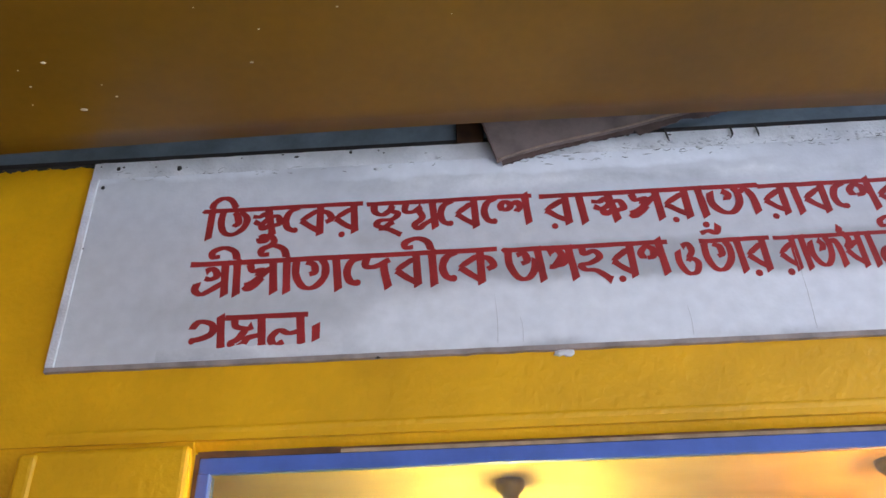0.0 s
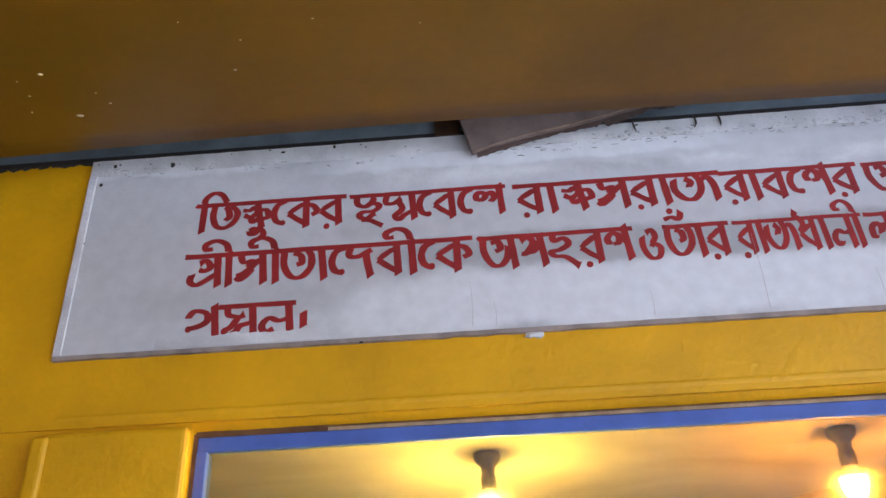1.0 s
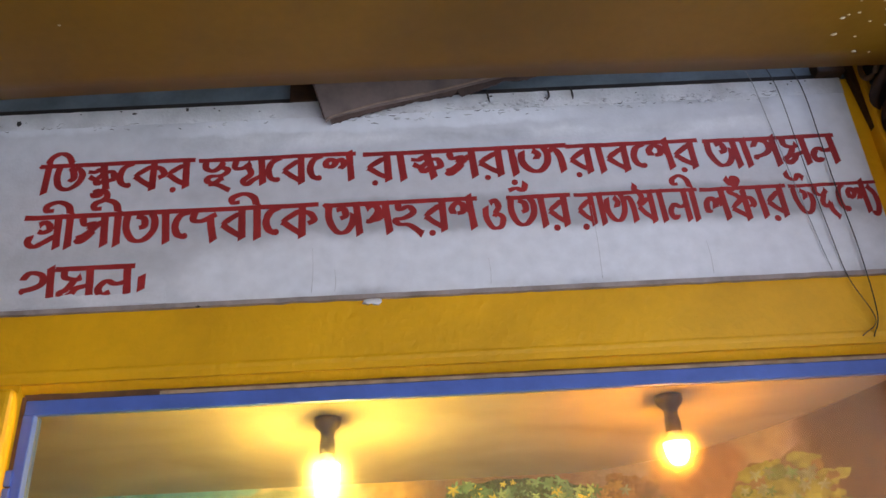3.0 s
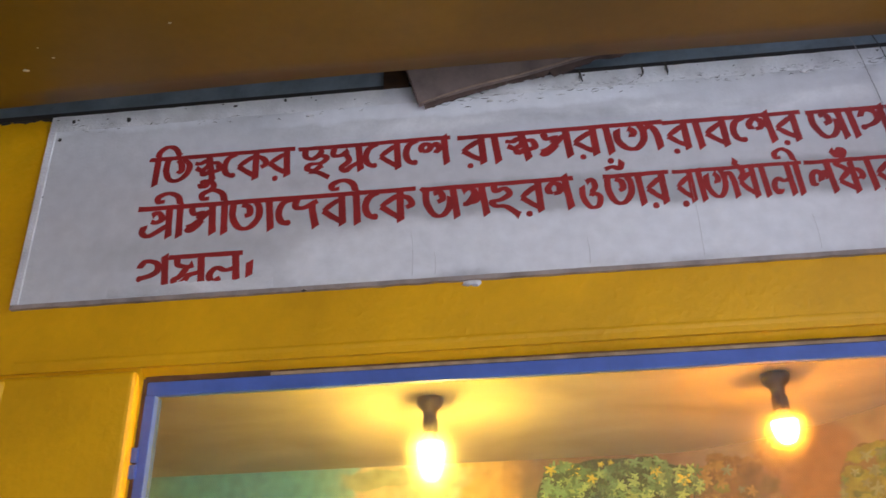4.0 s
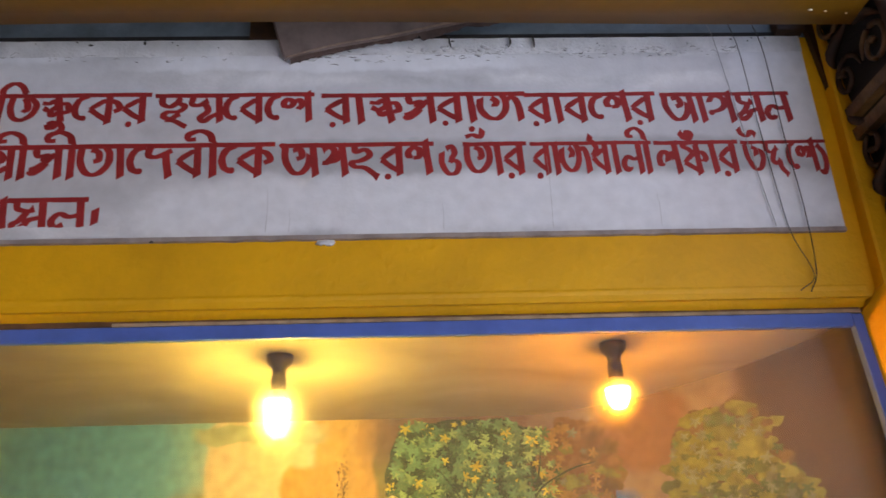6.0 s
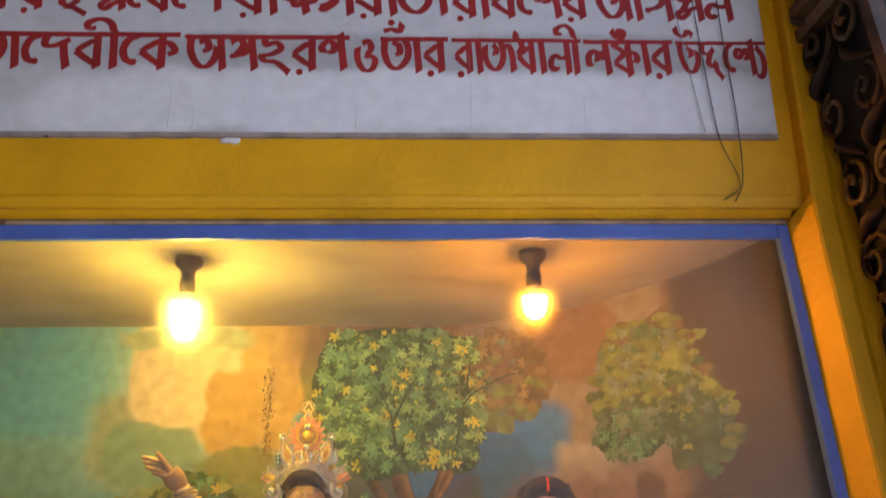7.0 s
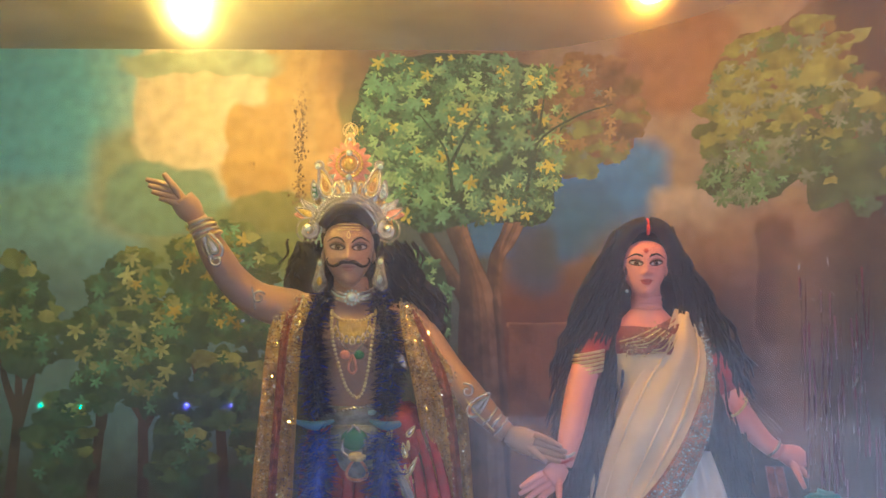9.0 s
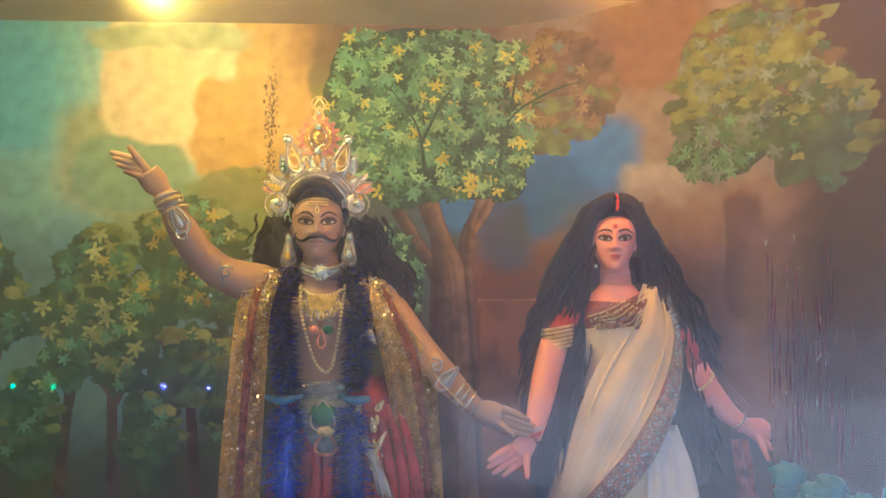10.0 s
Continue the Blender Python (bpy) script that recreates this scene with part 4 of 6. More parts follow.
LEAF_GREY = mat("leaf_paint_greyed", (0.12, 0.18, 0.13), 0.75, vary=0.15, scale=30, bump=0.05, island=0.35)
LEAF_TAN = mat("leaf_paint_tan", (0.24, 0.18, 0.065), 0.75, vary=0.15, scale=30, bump=0.05, island=0.3)
LEAF_SHADE = mat("leaf_paint_shade", (0.05, 0.125, 0.055), 0.75, vary=0.2, scale=30, bump=0.05, island=0.4)
BROWNGROUND = mat("leaf_ground_umber", (0.15, 0.10, 0.05), 0.75, vary=0.2, scale=12)
BARK = mat("bark_paint", (0.07, 0.048, 0.034), 0.75, vary=0.25, scale=18, bump=0.05)
BARK_LITE = mat("bark_paint_light", (0.27, 0.18, 0.11), 0.75, vary=0.25, scale=18, bump=0.05)


def on_wall(s, z, lift):
    p = wall_at(s)
    q = wall_at(s + 0.004) - wall_at(s - 0.004)
    return (p.x + q.y / q.length * lift, p.y - q.x / q.length * lift, z)


def painted_leaf(a, s, z, size, turn, material, lift, lobes=5):
    """A lobed leaf dabbed on the wall."""
    pts = []
    for i in range(lobes * 4):
        t = i / (lobes * 4)
        spread = (t - 0.5) * 2 * math.pi * 0.86
        r = size * (0.32 + 0.68 * max(0, math.cos(math.pi * ((t * lobes) % 1 - 0.5))) ** 1.5) * (1.0 - 0.25 * abs(t - 0.5))
        pts.append(on_wall(s + r * math.sin(spread + turn), z + r * math.cos(spread + turn), lift))
    a.add([on_wall(s, z, lift + 0.0002)] + pts, [(0, i + 1, i + 2) for i in range(len(pts) - 1)] + [(0, len(pts), 1)], material)


def painted_mass(a, s, z, rs, rz, material, lift, rough=0.12, seed=0.0, square=2.0, seg=72):
    """Dark ground of a crown, with a lobed outline."""
    pts = []
    for i in range(seg):
        t = 2 * math.pi * i / seg
        c, d = math.cos(t), math.sin(t)
        e = (abs(c) ** square + abs(d) ** square) ** (-1 / square)
        e *= 1 + rough * noise.noise(Vector((c * 2.2, d * 2.2, seed))) + 0.5 * rough * noise.noise(Vector((c * 7, d * 7, seed)))
        pts.append((e * c, e * d))
    rings = 6
    vs = [on_wall(s, z, lift)] + [on_wall(s + rs * c * k / rings, z + rz * d * k / rings, lift) for k in range(1, rings + 1) for c, d in pts]
    fs = [(0, 1 + i, 1 + (i + 1) % seg) for i in range(seg)]
    for k in range(rings - 1):
        o, p = 1 + k * seg, 1 + (k + 1) * seg
        fs += [(o + i, p + i, p + (i + 1) % seg, o + (i + 1) % seg) for i in range(seg)]
    a.add(vs, fs, material)


def painted_stroke(a, pts, widths, material, lift):
    line, ws = spline([(s, z, 0) for s, z in pts], 6), spline([(w, 0, 0) for w in widths], 6)
    vs = []
    for i, p in enumerate(line):
        d = (line[min(i + 1, len(line) - 1)] - line[max(i - 1, 0)]).normalized()
        w = max(ws[i].x, 0.001) / 2
        vs += [on_wall(p.x - d.y * w, p.y + d.x * w, lift), on_wall(p.x + d.y * w, p.y - d.x * w, lift)]
    a.add(vs, [(2 * i, 2 * i + 1, 2 * i + 3, 2 * i + 2) for i in range(len(line) - 1)], material)


def painted_crown(cx, cz, rs, rz, count, size, mats, seed, square=2.0, rough=0.14, ground=LEAF_DARK, lobes=5):
    rnd = random.Random(seed)
    a = Acc()
    painted_mass(a, cx, cz, rs, rz, ground, 0.0012, rough, seed * 1.7, square)
    for i in range(count):
        while True:
            u, v = rnd.uniform(-1, 1), rnd.uniform(-1, 1)
            if abs(u) ** square + abs(v) ** square < 1:
                break
        e = 1 + rough * noise.noise(Vector((u * 2.2, v * 2.2, seed * 1.7)))
        m = rnd.choices([k for k, _ in mats], [w for _, w in mats])[0]
        sz = size * rnd.uniform(0.55, 1.25)
        painted_leaf(a, cx + rs * u * e * 0.97, cz + rz * v * e * 0.97, sz, math.pi + rnd.gauss(0, 0.9), m, 0.0018 + 0.0022 * i / count, lobes)
    return a.part("painted_crown", back, "brush-painted crown of lobed leaves", smooth=False)


def painted_clumps(cx, cz, rs, rz, count, size, mats, seed, tones=None, ground=None):
    """A softly dabbed tree crown: dark ground, rounded clumps paler towards the top, and a few lobed leaves picked out."""
    rnd = random.Random(seed)
    a = Acc()
    painted_mass(a, cx, cz, rs, rz, ground or LEAF_LOW, 0.0012, 0.35, seed * 1.7)
    tones = tones or [LEAF_LOW, CLUMP_DARK, CLUMP_MID, CLUMP_LITE]
    for i in range(count):
        t, r = rnd.uniform(0, 2 * math.pi), math.sqrt(rnd.random())
        u, v = r * math.cos(t), r * math.sin(t)
        tone = tones[max(0, min(3, int(1.4 + 1.2 * v + rnd.gauss(0, 0.7))))]
        k = size * rnd.uniform(0.45, 0.95)
        painted_mass(a, cx + rs * u * 1.03, cz + rz * v * 1.03, k * rnd.uniform(0.9, 1.4), k * 0.72, tone, 0.0013 + 0.0016 * i / count, 0.55, seed + i * 0.37, 2.0, 16)
    for i in range(max(3, count // 3)):
        t, r = rnd.uniform(0, 2 * math.pi), math.sqrt(rnd.random()) * 0.92
        m = rnd.choices([k for k, _ in mats], [w for _, w in mats])[0]
        painted_leaf(a, cx + rs * r * math.cos(t), cz + rz * r * math.sin(t), size * rnd.uniform(0.45, 0.80), math.pi + rnd.gauss(0, 0.6), m, 0.0031 + 0.00002 * i)
    return a.part("painted_crown", back, "brush-painted soft crown of clumped leaves", smooth=False)


LEAF_LOW = mat("leaf_ground_green", (0.055, 0.105, 0.055), 0.75, vary=0.25, scale=16)
CLUMP_DARK = mat("clump_paint_dark", (0.065, 0.12, 0.045), 0.75, vary=0.2, scale=26, bump=0.03, island=0.25)
CLUMP_MID = mat("clump_paint_mid", (0.145, 0.195, 0.055), 0.75, vary=0.2, scale=26, bump=0.03, island=0.25)
CLUMP_LITE = mat("clump_paint_light", (0.26, 0.29, 0.085), 0.75, vary=0.2, scale=26, bump=0.03, island=0.25)


def painted_trunk(strokes, material=BARK):
    a = Acc()
    for n, (pts, widths, m) in enumerate(strokes):
        painted_stroke(a, pts, widths, m or material, 0.0009 + 0.00004 * n)
    return a.part("painted_trunk", back, "brush-painted forked brown trunk", smooth=False)


main = [(LEAF_SHADE, 5), (LEAF_MID, 6), (LEAF_LITE, 4), (LEAF_GOLD, 1.2)]
BARKS = [mat("bark_paint_shade", c, 0.75, vary=0.25, scale=22, bump=0.05) for c in ((0.055, 0.036, 0.030), (0.075, 0.048, 0.036), (0.11, 0.07, 0.045), (0.17, 0.105, 0.06), (0.25, 0.15, 0.085))]


def painted_limb(a, pts, widths, low, high, n):
    """A limb brushed in bands, its lit side paler."""
    for k in range(5):
        off = 0.5 * (1 - (k + 1) / 5)
        tone = BARKS[min(4, max(0, round(low + (high - low) * k / 4)))]
        line = [(s - w * off * 0.9, z) for (s, z), w in zip(pts, widths)]
        painted_stroke(a, line, [w * (1 - 0.19 * k) for w in widths], tone, 0.0008 + 0.0001 * n + 0.00002 * k)


limbs = Acc()
painted_limb(limbs, [(1.09, 1.60), (1.15, 1.505), (1.20, 1.42), (1.235, 1.30), (1.26, 1.1)], [0.030, 0.034, 0.038, 0.045, 0.05], 0, 3, 0)
painted_limb(limbs, [(1.335, 1.66), (1.30, 1.585), (1.268, 1.53), (1.262, 1.42), (1.27, 1.2)], [0.055, 0.044, 0.036, 0.040, 0.04], 1, 4, 1)
painted_limb(limbs, [(1.295, 1.62), (1.274, 1.575), (1.262, 1.53)], [0.022, 0.016, 0.010], 2, 4, 2)
painted_limb(limbs, [(1.165, 1.66), (1.180, 1.60), (1.205, 1.53), (1.238, 1.44), (1.252, 1.30), (1.27, 1.05), (1.28, 0.72)], [0.056, 0.052, 0.050, 0.085, 0.105, 0.12, 0.14], 0, 4, 3)
painted_limb(limbs, [(1.255, 1.44), (1.268, 1.36), (1.28, 1.2), (1.30, 0.9)], [0.012, 0.018, 0.02, 0.02], 2, 3, 4)
limbs.part("painted_trunk", back, "brush-painted forked brown trunk", smooth=False)
painted_crown(1.08, 1.40, 0.065, 0.15, 70, 0.018, [(LEAF_MID, 4), (LEAF_LITE, 2)], 32)
painted_crown(1.165, 1.83, 0.255, 0.210, 760, 0.021, main, 33, square=5.5, rough=0.14)
TAN_TONES = [CLUMP_MID, mat("clump_paint_olive", (0.13, 0.11, 0.05), 0.75, vary=0.2, scale=26, island=0.2), mat("clump_paint_tan", (0.17, 0.12, 0.06), 0.75, vary=0.2, scale=26, island=0.2), mat("clump_paint_russet", (0.20, 0.13, 0.075), 0.75, vary=0.2, scale=26, island=0.2)]
painted_clumps(1.48, 1.885, 0.130, 0.145, 110, 0.030, [(LEAF_TAN, 4), (LEAF_GREY, 1)], 34, TAN_TONES, BROWNGROUND)
twigs = Acc()
for k, pts in enumerate(([(1.15, 1.68), (1.13, 1.80), (1.06, 1.90)], [(1.14, 1.76), (1.19, 1.86), (1.22, 1.90)], [(1.33, 1.70), (1.36, 1.82), (1.46, 1.88), (1.55, 1.90)], [(1.36, 1.84), (1.38, 1.95)])):
    painted_stroke(twigs, pts, [0.010] + [0.006] * (len(pts) - 2) + [0.002], LEAF_DARK, 0.0044)
twigs.part("painted_twigs", back, "thin brush-painted twigs", smooth=False)
painted_clumps(1.93, 1.85, 0.165, 0.155, 190, 0.030, [(LEAF_GREY, 5), (LEAF_SHADE, 2)], 35, [CLUMP_DARK, CLUMP_MID] + TAN_TONES[0:2], mat("leaf_ground_brown", (0.10, 0.085, 0.055), 0.75, vary=0.2, scale=12))
painted_crown(1.86, 1.70, 0.10, 0.065, 80, 0.019, [(LEAF_MID, 2), (LEAF_GREY, 2), (LEAF_SHADE, 2)], 36)
painted_clumps(2.06, 1.72, 0.095, 0.12, 60, 0.028, [(LEAF_SHADE, 3), (LEAF_GREY, 1)], 37)

LEAF_SOFT = mat("leaf_paint_soft", (0.30, 0.33, 0.11), 0.75, vary=0.15, scale=30, bump=0.0, island=0.3)
LEAF_AMBER = mat("leaf_paint_amber", (0.36, 0.29, 0.05), 0.75, vary=0.15, scale=30, bump=0.0, island=0.3)
soft = [(LEAF_SHADE, 4), (LEAF_MID, 6), (LEAF_SOFT, 4)]
gold = [(LEAF_SHADE, 5), (LEAF_MID, 3), (LEAF_SOFT, 1), (LEAF_AMBER, 3)]
low = [(LEAF_SHADE, 3), (LEAF_MID, 1)]
for cs, spread, foot in ((0.10, 0.05, 0.095), (0.40, 0.09, 0.412), (0.585, 0.08, 0.605), (0.30, 0.03, 0.29)):
    painted_trunk([([(foot, 0.72), (foot, 0.95), (cs + 0.005, 1.16), (cs, 1.30)], [0.030, 0.028, 0.022, 0.012], BARK),
                   ([(cs + 0.005, 1.12), (cs + spread * 0.6, 1.22), (cs + spread, 1.33)], [0.026, 0.018, 0.007], BARK),
                   ([(cs + 0.005, 1.15), (cs - spread * 0.6, 1.24), (cs - spread, 1.34)], [0.024, 0.016, 0.006], BARK)])
for seed, (cx, cz, rs, rz, n, size, mix) in enumerate((
        (-0.13, 1.40, 0.10, 0.16, 60, 0.036, soft), (0.09, 1.44, 0.06, 0.10, 40, 0.034, soft), (0.12, 1.34, 0.07, 0.08, 36, 0.034, soft),
        (0.355, 1.46, 0.075, 0.085, 44, 0.038, soft + [(LEAF_AMBER, 1)]), (0.32, 1.34, 0.105, 0.085, 56, 0.038, soft), (0.42, 1.27, 0.075, 0.11, 46, 0.036, soft), (0.29, 1.22, 0.06, 0.06, 24, 0.034, soft),
        (0.545, 1.53, 0.085, 0.08, 60, 0.032, gold), (0.635, 1.49, 0.07, 0.10, 54, 0.030, gold), (0.55, 1.40, 0.095, 0.08, 54, 0.032, gold), (0.66, 1.37, 0.06, 0.06, 30, 0.03, gold),
        (0.21, 1.08, 0.075, 0.12, 40, 0.030, low), (0.50, 1.06, 0.065, 0.13, 40, 0.030, low), (0.69, 1.13, 0.07, 0.16, 40, 0.03, low), (0.0, 1.04, 0.05, 0.12, 30, 0.030, low), (0.60, 1.22, 0.08, 0.09, 40, 0.030, low), (0.47, 1.36, 0.05, 0.08, 36, 0.032, soft), (0.60, 1.56, 0.06, 0.06, 36, 0.030, gold))):
    painted_clumps(cx, cz, rs, rz, n, size, mix, 50 + seed)

hut = Acc()
painted_stroke(hut, [(1.36, 0.9), (1.36, 1.15), (1.36, 1.375)], [0.15, 0.15, 0.15], mat("ochre_wall_paint", (0.24, 0.11, 0.045), 0.75, vary=0.2, scale=16), 0.0006)
painted_stroke(hut, [(1.28, 1.374), (1.36, 1.372), (1.445, 1.376)], [0.012, 0.012, 0.012], mat("ochre_coping_paint", (0.36, 0.17, 0.07), 0.75, vary=0.2, scale=16), 0.0008)
painted_stroke(hut, [(1.285, 1.35), (1.36, 1.347), (1.44, 1.35)], [0.006, 0.006, 0.006], UMBERP := mat("umber_paint", (0.06, 0.03, 0.02), 0.75), 0.0008)
hut.part("painted_parapet", back, "brush-painted ochre parapet", smooth=False)

crack = Acc()
rnd = random.Random(3)
FLECK = mat("peeled_brown", (0.19, 0.135, 0.07), 0.9, vary=0.2, scale=40, island=0.5)
for i in range(260):
    z = 2.05 - 0.40 * rnd.random() ** 0.8
    sz = rnd.uniform(0.0007, 0.0022) * (1.5 if 1.66 < z < 1.93 else 0.6)
    painted_mass(crack, 0.772 + rnd.gauss(0, 0.0075), z, sz, sz * rnd.uniform(0.8, 2.2), FLECK, 0.0015 + 0.000004 * i, 0.7, i, 2, 8)
for i in range(5):
    painted_mass(crack, 0.655 + rnd.gauss(0, 0.003), 1.765 + rnd.gauss(0, 0.008), 0.0018, 0.0028, FLECK, 0.0026, 0.6, i, 2, 8)
crack.part("peeling_seam", back, "dark peeling seam in the paint", smooth=False)

# ---- tinsel and cloth at the niche's side ----
TINSEL = mat("maroon_tinsel", (0.17, 0.055, 0.075), 0.25, 0.4, vary=0.2, scale=30, bump=0.0, island=0.5)
SILVER = mat("silver_foil", (0.72, 0.69, 0.64), 0.24, 0.72, vary=0.12, scale=60, fine=300, bump=0.25)


def tinsel_curtain():
    rnd = random.Random(8)
    a = Acc()
    for i in range(340):
        x = rnd.uniform(1.84, 2.05)
        y = 0.34 - 0.9 * (x - 1.90) + rnd.uniform(-0.03, 0.03)
        z = rnd.uniform(1.02, 1.52)
        # a few short silver pieces stand in for glints on the maroon strips
        bright = rnd.random() < 0.14
        low = z - (rnd.uniform(0.01, 0.03) if bright else rnd.uniform(0.06, 0.20))
        lean = rnd.gauss(0.0, 0.003)
        line = spline([(x, y, z), (x + lean * 0.4, y, (z + low) / 2), (x + lean, y - lean, low)], 4)
        w = rnd.uniform(0.0006, 0.0022)
        vs = [q for j, p in enumerate(line) for q in ((p.x - w * math.cos(j * 0.3 + i), p.y - w * math.sin(j * 0.3 + i), p.z), (p.x + w * math.cos(j * 0.3 + i), p.y + w * math.sin(j * 0.3 + i), p.z))]
        a.add(vs, [(2 * j, 2 * j + 1, 2 * j + 3, 2 * j + 2) for j in range(len(line) - 1)], SILVER if bright else TINSEL)
    return a.thing("tinsel_curtain", "maroon tinsel strips with short silver glint pieces against the painted wall", "tinsel", "stuff")


tinsel_curtain()
cl = Acc()
TEALCLOTH = mat("teal_satin", (0.03, 0.20, 0.26), 0.35, vary=0.2, scale=14)
rnd = random.Random(12)
for k in range(16):
    x = rnd.uniform(1.84, 2.0)
    cl.ball((x, 0.33 - 0.6 * (x - 1.84) + rnd.uniform(-0.02, 0.02), rnd.uniform(0.98, 1.045)), (rnd.uniform(0.02, 0.035), 0.022, rnd.uniform(0.018, 0.03)), TEALCLOTH, 12, 8, 0.5)
cl.tube([(1.92, 0.28, 0.70), (1.92, 0.28, 0.86), (1.92, 0.28, 1.02)], [0.07, 0.06, 0.07], TEALCLOTH, 14, 0.5)
cl.thing("teal_cloth", "bunched teal satin cloth standing at the niche's side", "cloth")


# ---- clay figures ----
CLAY_TAN = mat("painted_clay_brown", (0.39, 0.245, 0.17), 0.42, vary=0.06, scale=12, bump=0.05)
CLAY_PINK = mat("painted_clay_pink", (0.84, 0.35, 0.31), 0.42, vary=0.05, scale=12, bump=0.04)
HAIR = mat("black_jute_curls", (0.009, 0.009, 0.014), 0.75, vary=0.2, scale=40, bump=0.2)
GOLD = mat("gold_trim", (0.95, 0.70, 0.32), 0.30, 0.35, vary=0.2, scale=60, fine=320, bump=0.5)
GOLDCLOTH = mat("gold_sequin_cloth", (0.66, 0.40, 0.10), 0.28, 0.55, vary=0.25, scale=40, fine=420, bump=0.9)
REDCLOTH = mat("red_brocade", (0.38, 0.03, 0.035), 0.45, 0.1, vary=0.25, scale=24, fine=200, bump=0.3)
STRIPE = mat("russet_braid", (0.34, 0.10, 0.055), 0.35, 0.35, vary=0.3, scale=60, fine=420, bump=0.9)
CREAMSILK = mat("cream_silk", (0.74, 0.60, 0.36), 0.38, vary=0.10, scale=9, bump=0.06)
GAUZE = mat("white_gauze", (0.78, 0.77, 0.74), 0.5, vary=0.10, scale=9, bump=0.06)
YELLOWFOIL = mat("yellow_foil", (0.90, 0.62, 0.10), 0.25, 0.4, vary=0.2, scale=60, fine=300, bump=0.5)
BLUETIN = mat("blue_tinsel", (0.012, 0.07, 0.66), 0.25, 0.2, vary=0.2, scale=30, bump=0.0, island=0.6)
NAVY = mat("navy_tinsel", (0.010, 0.013, 0.05), 0.4, 0.1, vary=0.2, scale=30, bump=0.0, island=0.6)
PURPLE = mat("purple_tinsel", (0.03, 0.015, 0.07), 0.4, 0.1, vary=0.2, scale=30, bump=0.0, island=0.6)
GEM = mat("pale_gem", (0.55, 0.75, 0.80), 0.08, 0.3, vary=0.05, bump=0)
GREENGEM = mat("green_gem", (0.02, 0.18, 0.06), 0.12, 0.3, vary=0.1, bump=0)
PEWTER = mat("pewter_foil", (0.26, 0.28, 0.29), 0.3, 0.5, vary=0.25, scale=60, fine=300, bump=0.4)
FOIL = mat("bright_gold_foil", (1.0, 0.80, 0.45), 0.15, 1.0, vary=0.05, bump=0.0)
ROSE = mat("rose_foil", (0.78, 0.32, 0.20), 0.3, 0.4, vary=0.2, scale=60, bump=0.3)
VERMILION = mat("vermilion", (0.75, 0.05, 0.02), 0.6, bump=0)
PAINTBLACK = mat("black_feature_paint", (0.012, 0.010, 0.010), 0.4, bump=0)
EYEWHITE = mat("eye_white_paint", (0.55, 0.50, 0.44), 0.35, bump=0)
LIPRED = mat("lip_paint", (0.55, 0.10, 0.09), 0.4, bump=0)
BLOUSE = mat("maroon_blouse", (0.20, 0.035, 0.045), 0.5, vary=0.2, scale=24, fine=200, bump=0.2)
BLUECLOTH = mat("blue_satin", (0.05, 0.20, 0.42), 0.4, vary=0.15, scale=16)


def digit(a, p, q, r, m):
    mid = [(u + v) / 2 for u, v in zip(p, q)]
    mid[2] += 0.15 * r
    a.tube([p, mid, q], [r, r * 0.95, r * 0.55], m, 8)


def open_hand(a, wrist, palm, tips, thumb, r, m):
    """Palm and five digits."""
    w, c = Vector(wrist), Vector(palm)
    a.tube([w, w.lerp(c, 0.5), c], [r * 1.5, r * 2.4, r * 2.2], m, 10, 0.55)
    across = (Vector(tips[-1]) - Vector(tips[0])).normalized()
    for i, t in enumerate(tips):
        root = c + across * (r * 1.25 * (i - (len(tips) - 1) / 2))
        digit(a, tuple(root), t, r * 0.72, m)
    digit(a, tuple(w.lerp(c, 0.4)), thumb, r * 0.8, m)


def bristles(a, pts, radius, mats, count, seed, length=0.03):
    """Tinsel garland: a thread with a brush of fine foil."""
    rnd = random.Random(seed)
    line = spline(pts, 8)
    a.tube(pts, [radius * 0.4] * len(pts), mats[0], 8)
    for i in range(count):
        p = line[rnd.randrange(len(line) - 1)]
        p = p + Vector((rnd.gauss(0, 0.004), 0, rnd.uniform(-0.012, 0.012)))
        d = Vector((rnd.gauss(0, 1), rnd.gauss(-0.3, 0.8), rnd.gauss(-0.15, 0.45))).normalized() * rnd.uniform(0.6, 1.15) * length
        s = d.cross(Vector((rnd.random(), rnd.random(), rnd.random()))).normalized() * rnd.uniform(0.0006, 0.0013)
        a.add([p - s, p + s, p + d + s * 0.6, p + d - s * 0.6], [(0, 1, 2, 3)], rnd.choice(mats))


def sequins(a, left, right, mats, count, seed, size=0.0016):
    """Loose glitter sewn on a cloth between its two edges."""
    rnd = random.Random(seed)
    p, q = spline(left, 12), spline(right, 12)
    n = min(len(p), len(q))
    for i in range(count):
        k = rnd.randrange(n)
        c = p[k].lerp(q[k], rnd.uniform(0.06, 0.94)) + Vector((0, -0.010 + rnd.uniform(-0.002, 0.002), rnd.uniform(-0.01, 0.01)))
        d = Vector((rnd.gauss(0, 0.5), -1, rnd.gauss(0.2, 0.5))).normalized()
        u = d.cross(Vector((0, 0, 1))).normalized() * size * rnd.uniform(0.6, 1.4)
        v = u.cross(d)
        a.add([c - u - v, c + u - v, c + u + v, c - u + v], [(0, 1, 2, 3)], rnd.choice(mats))


def beads(a, pts, r, m, gap=1.9):
    line = spline(pts, 20)
    last = None
    for p in line:
        if last is None or (p - last).length > r * gap:
            a.ball(p, (r, r, r), m, 7, 5)
            last = p


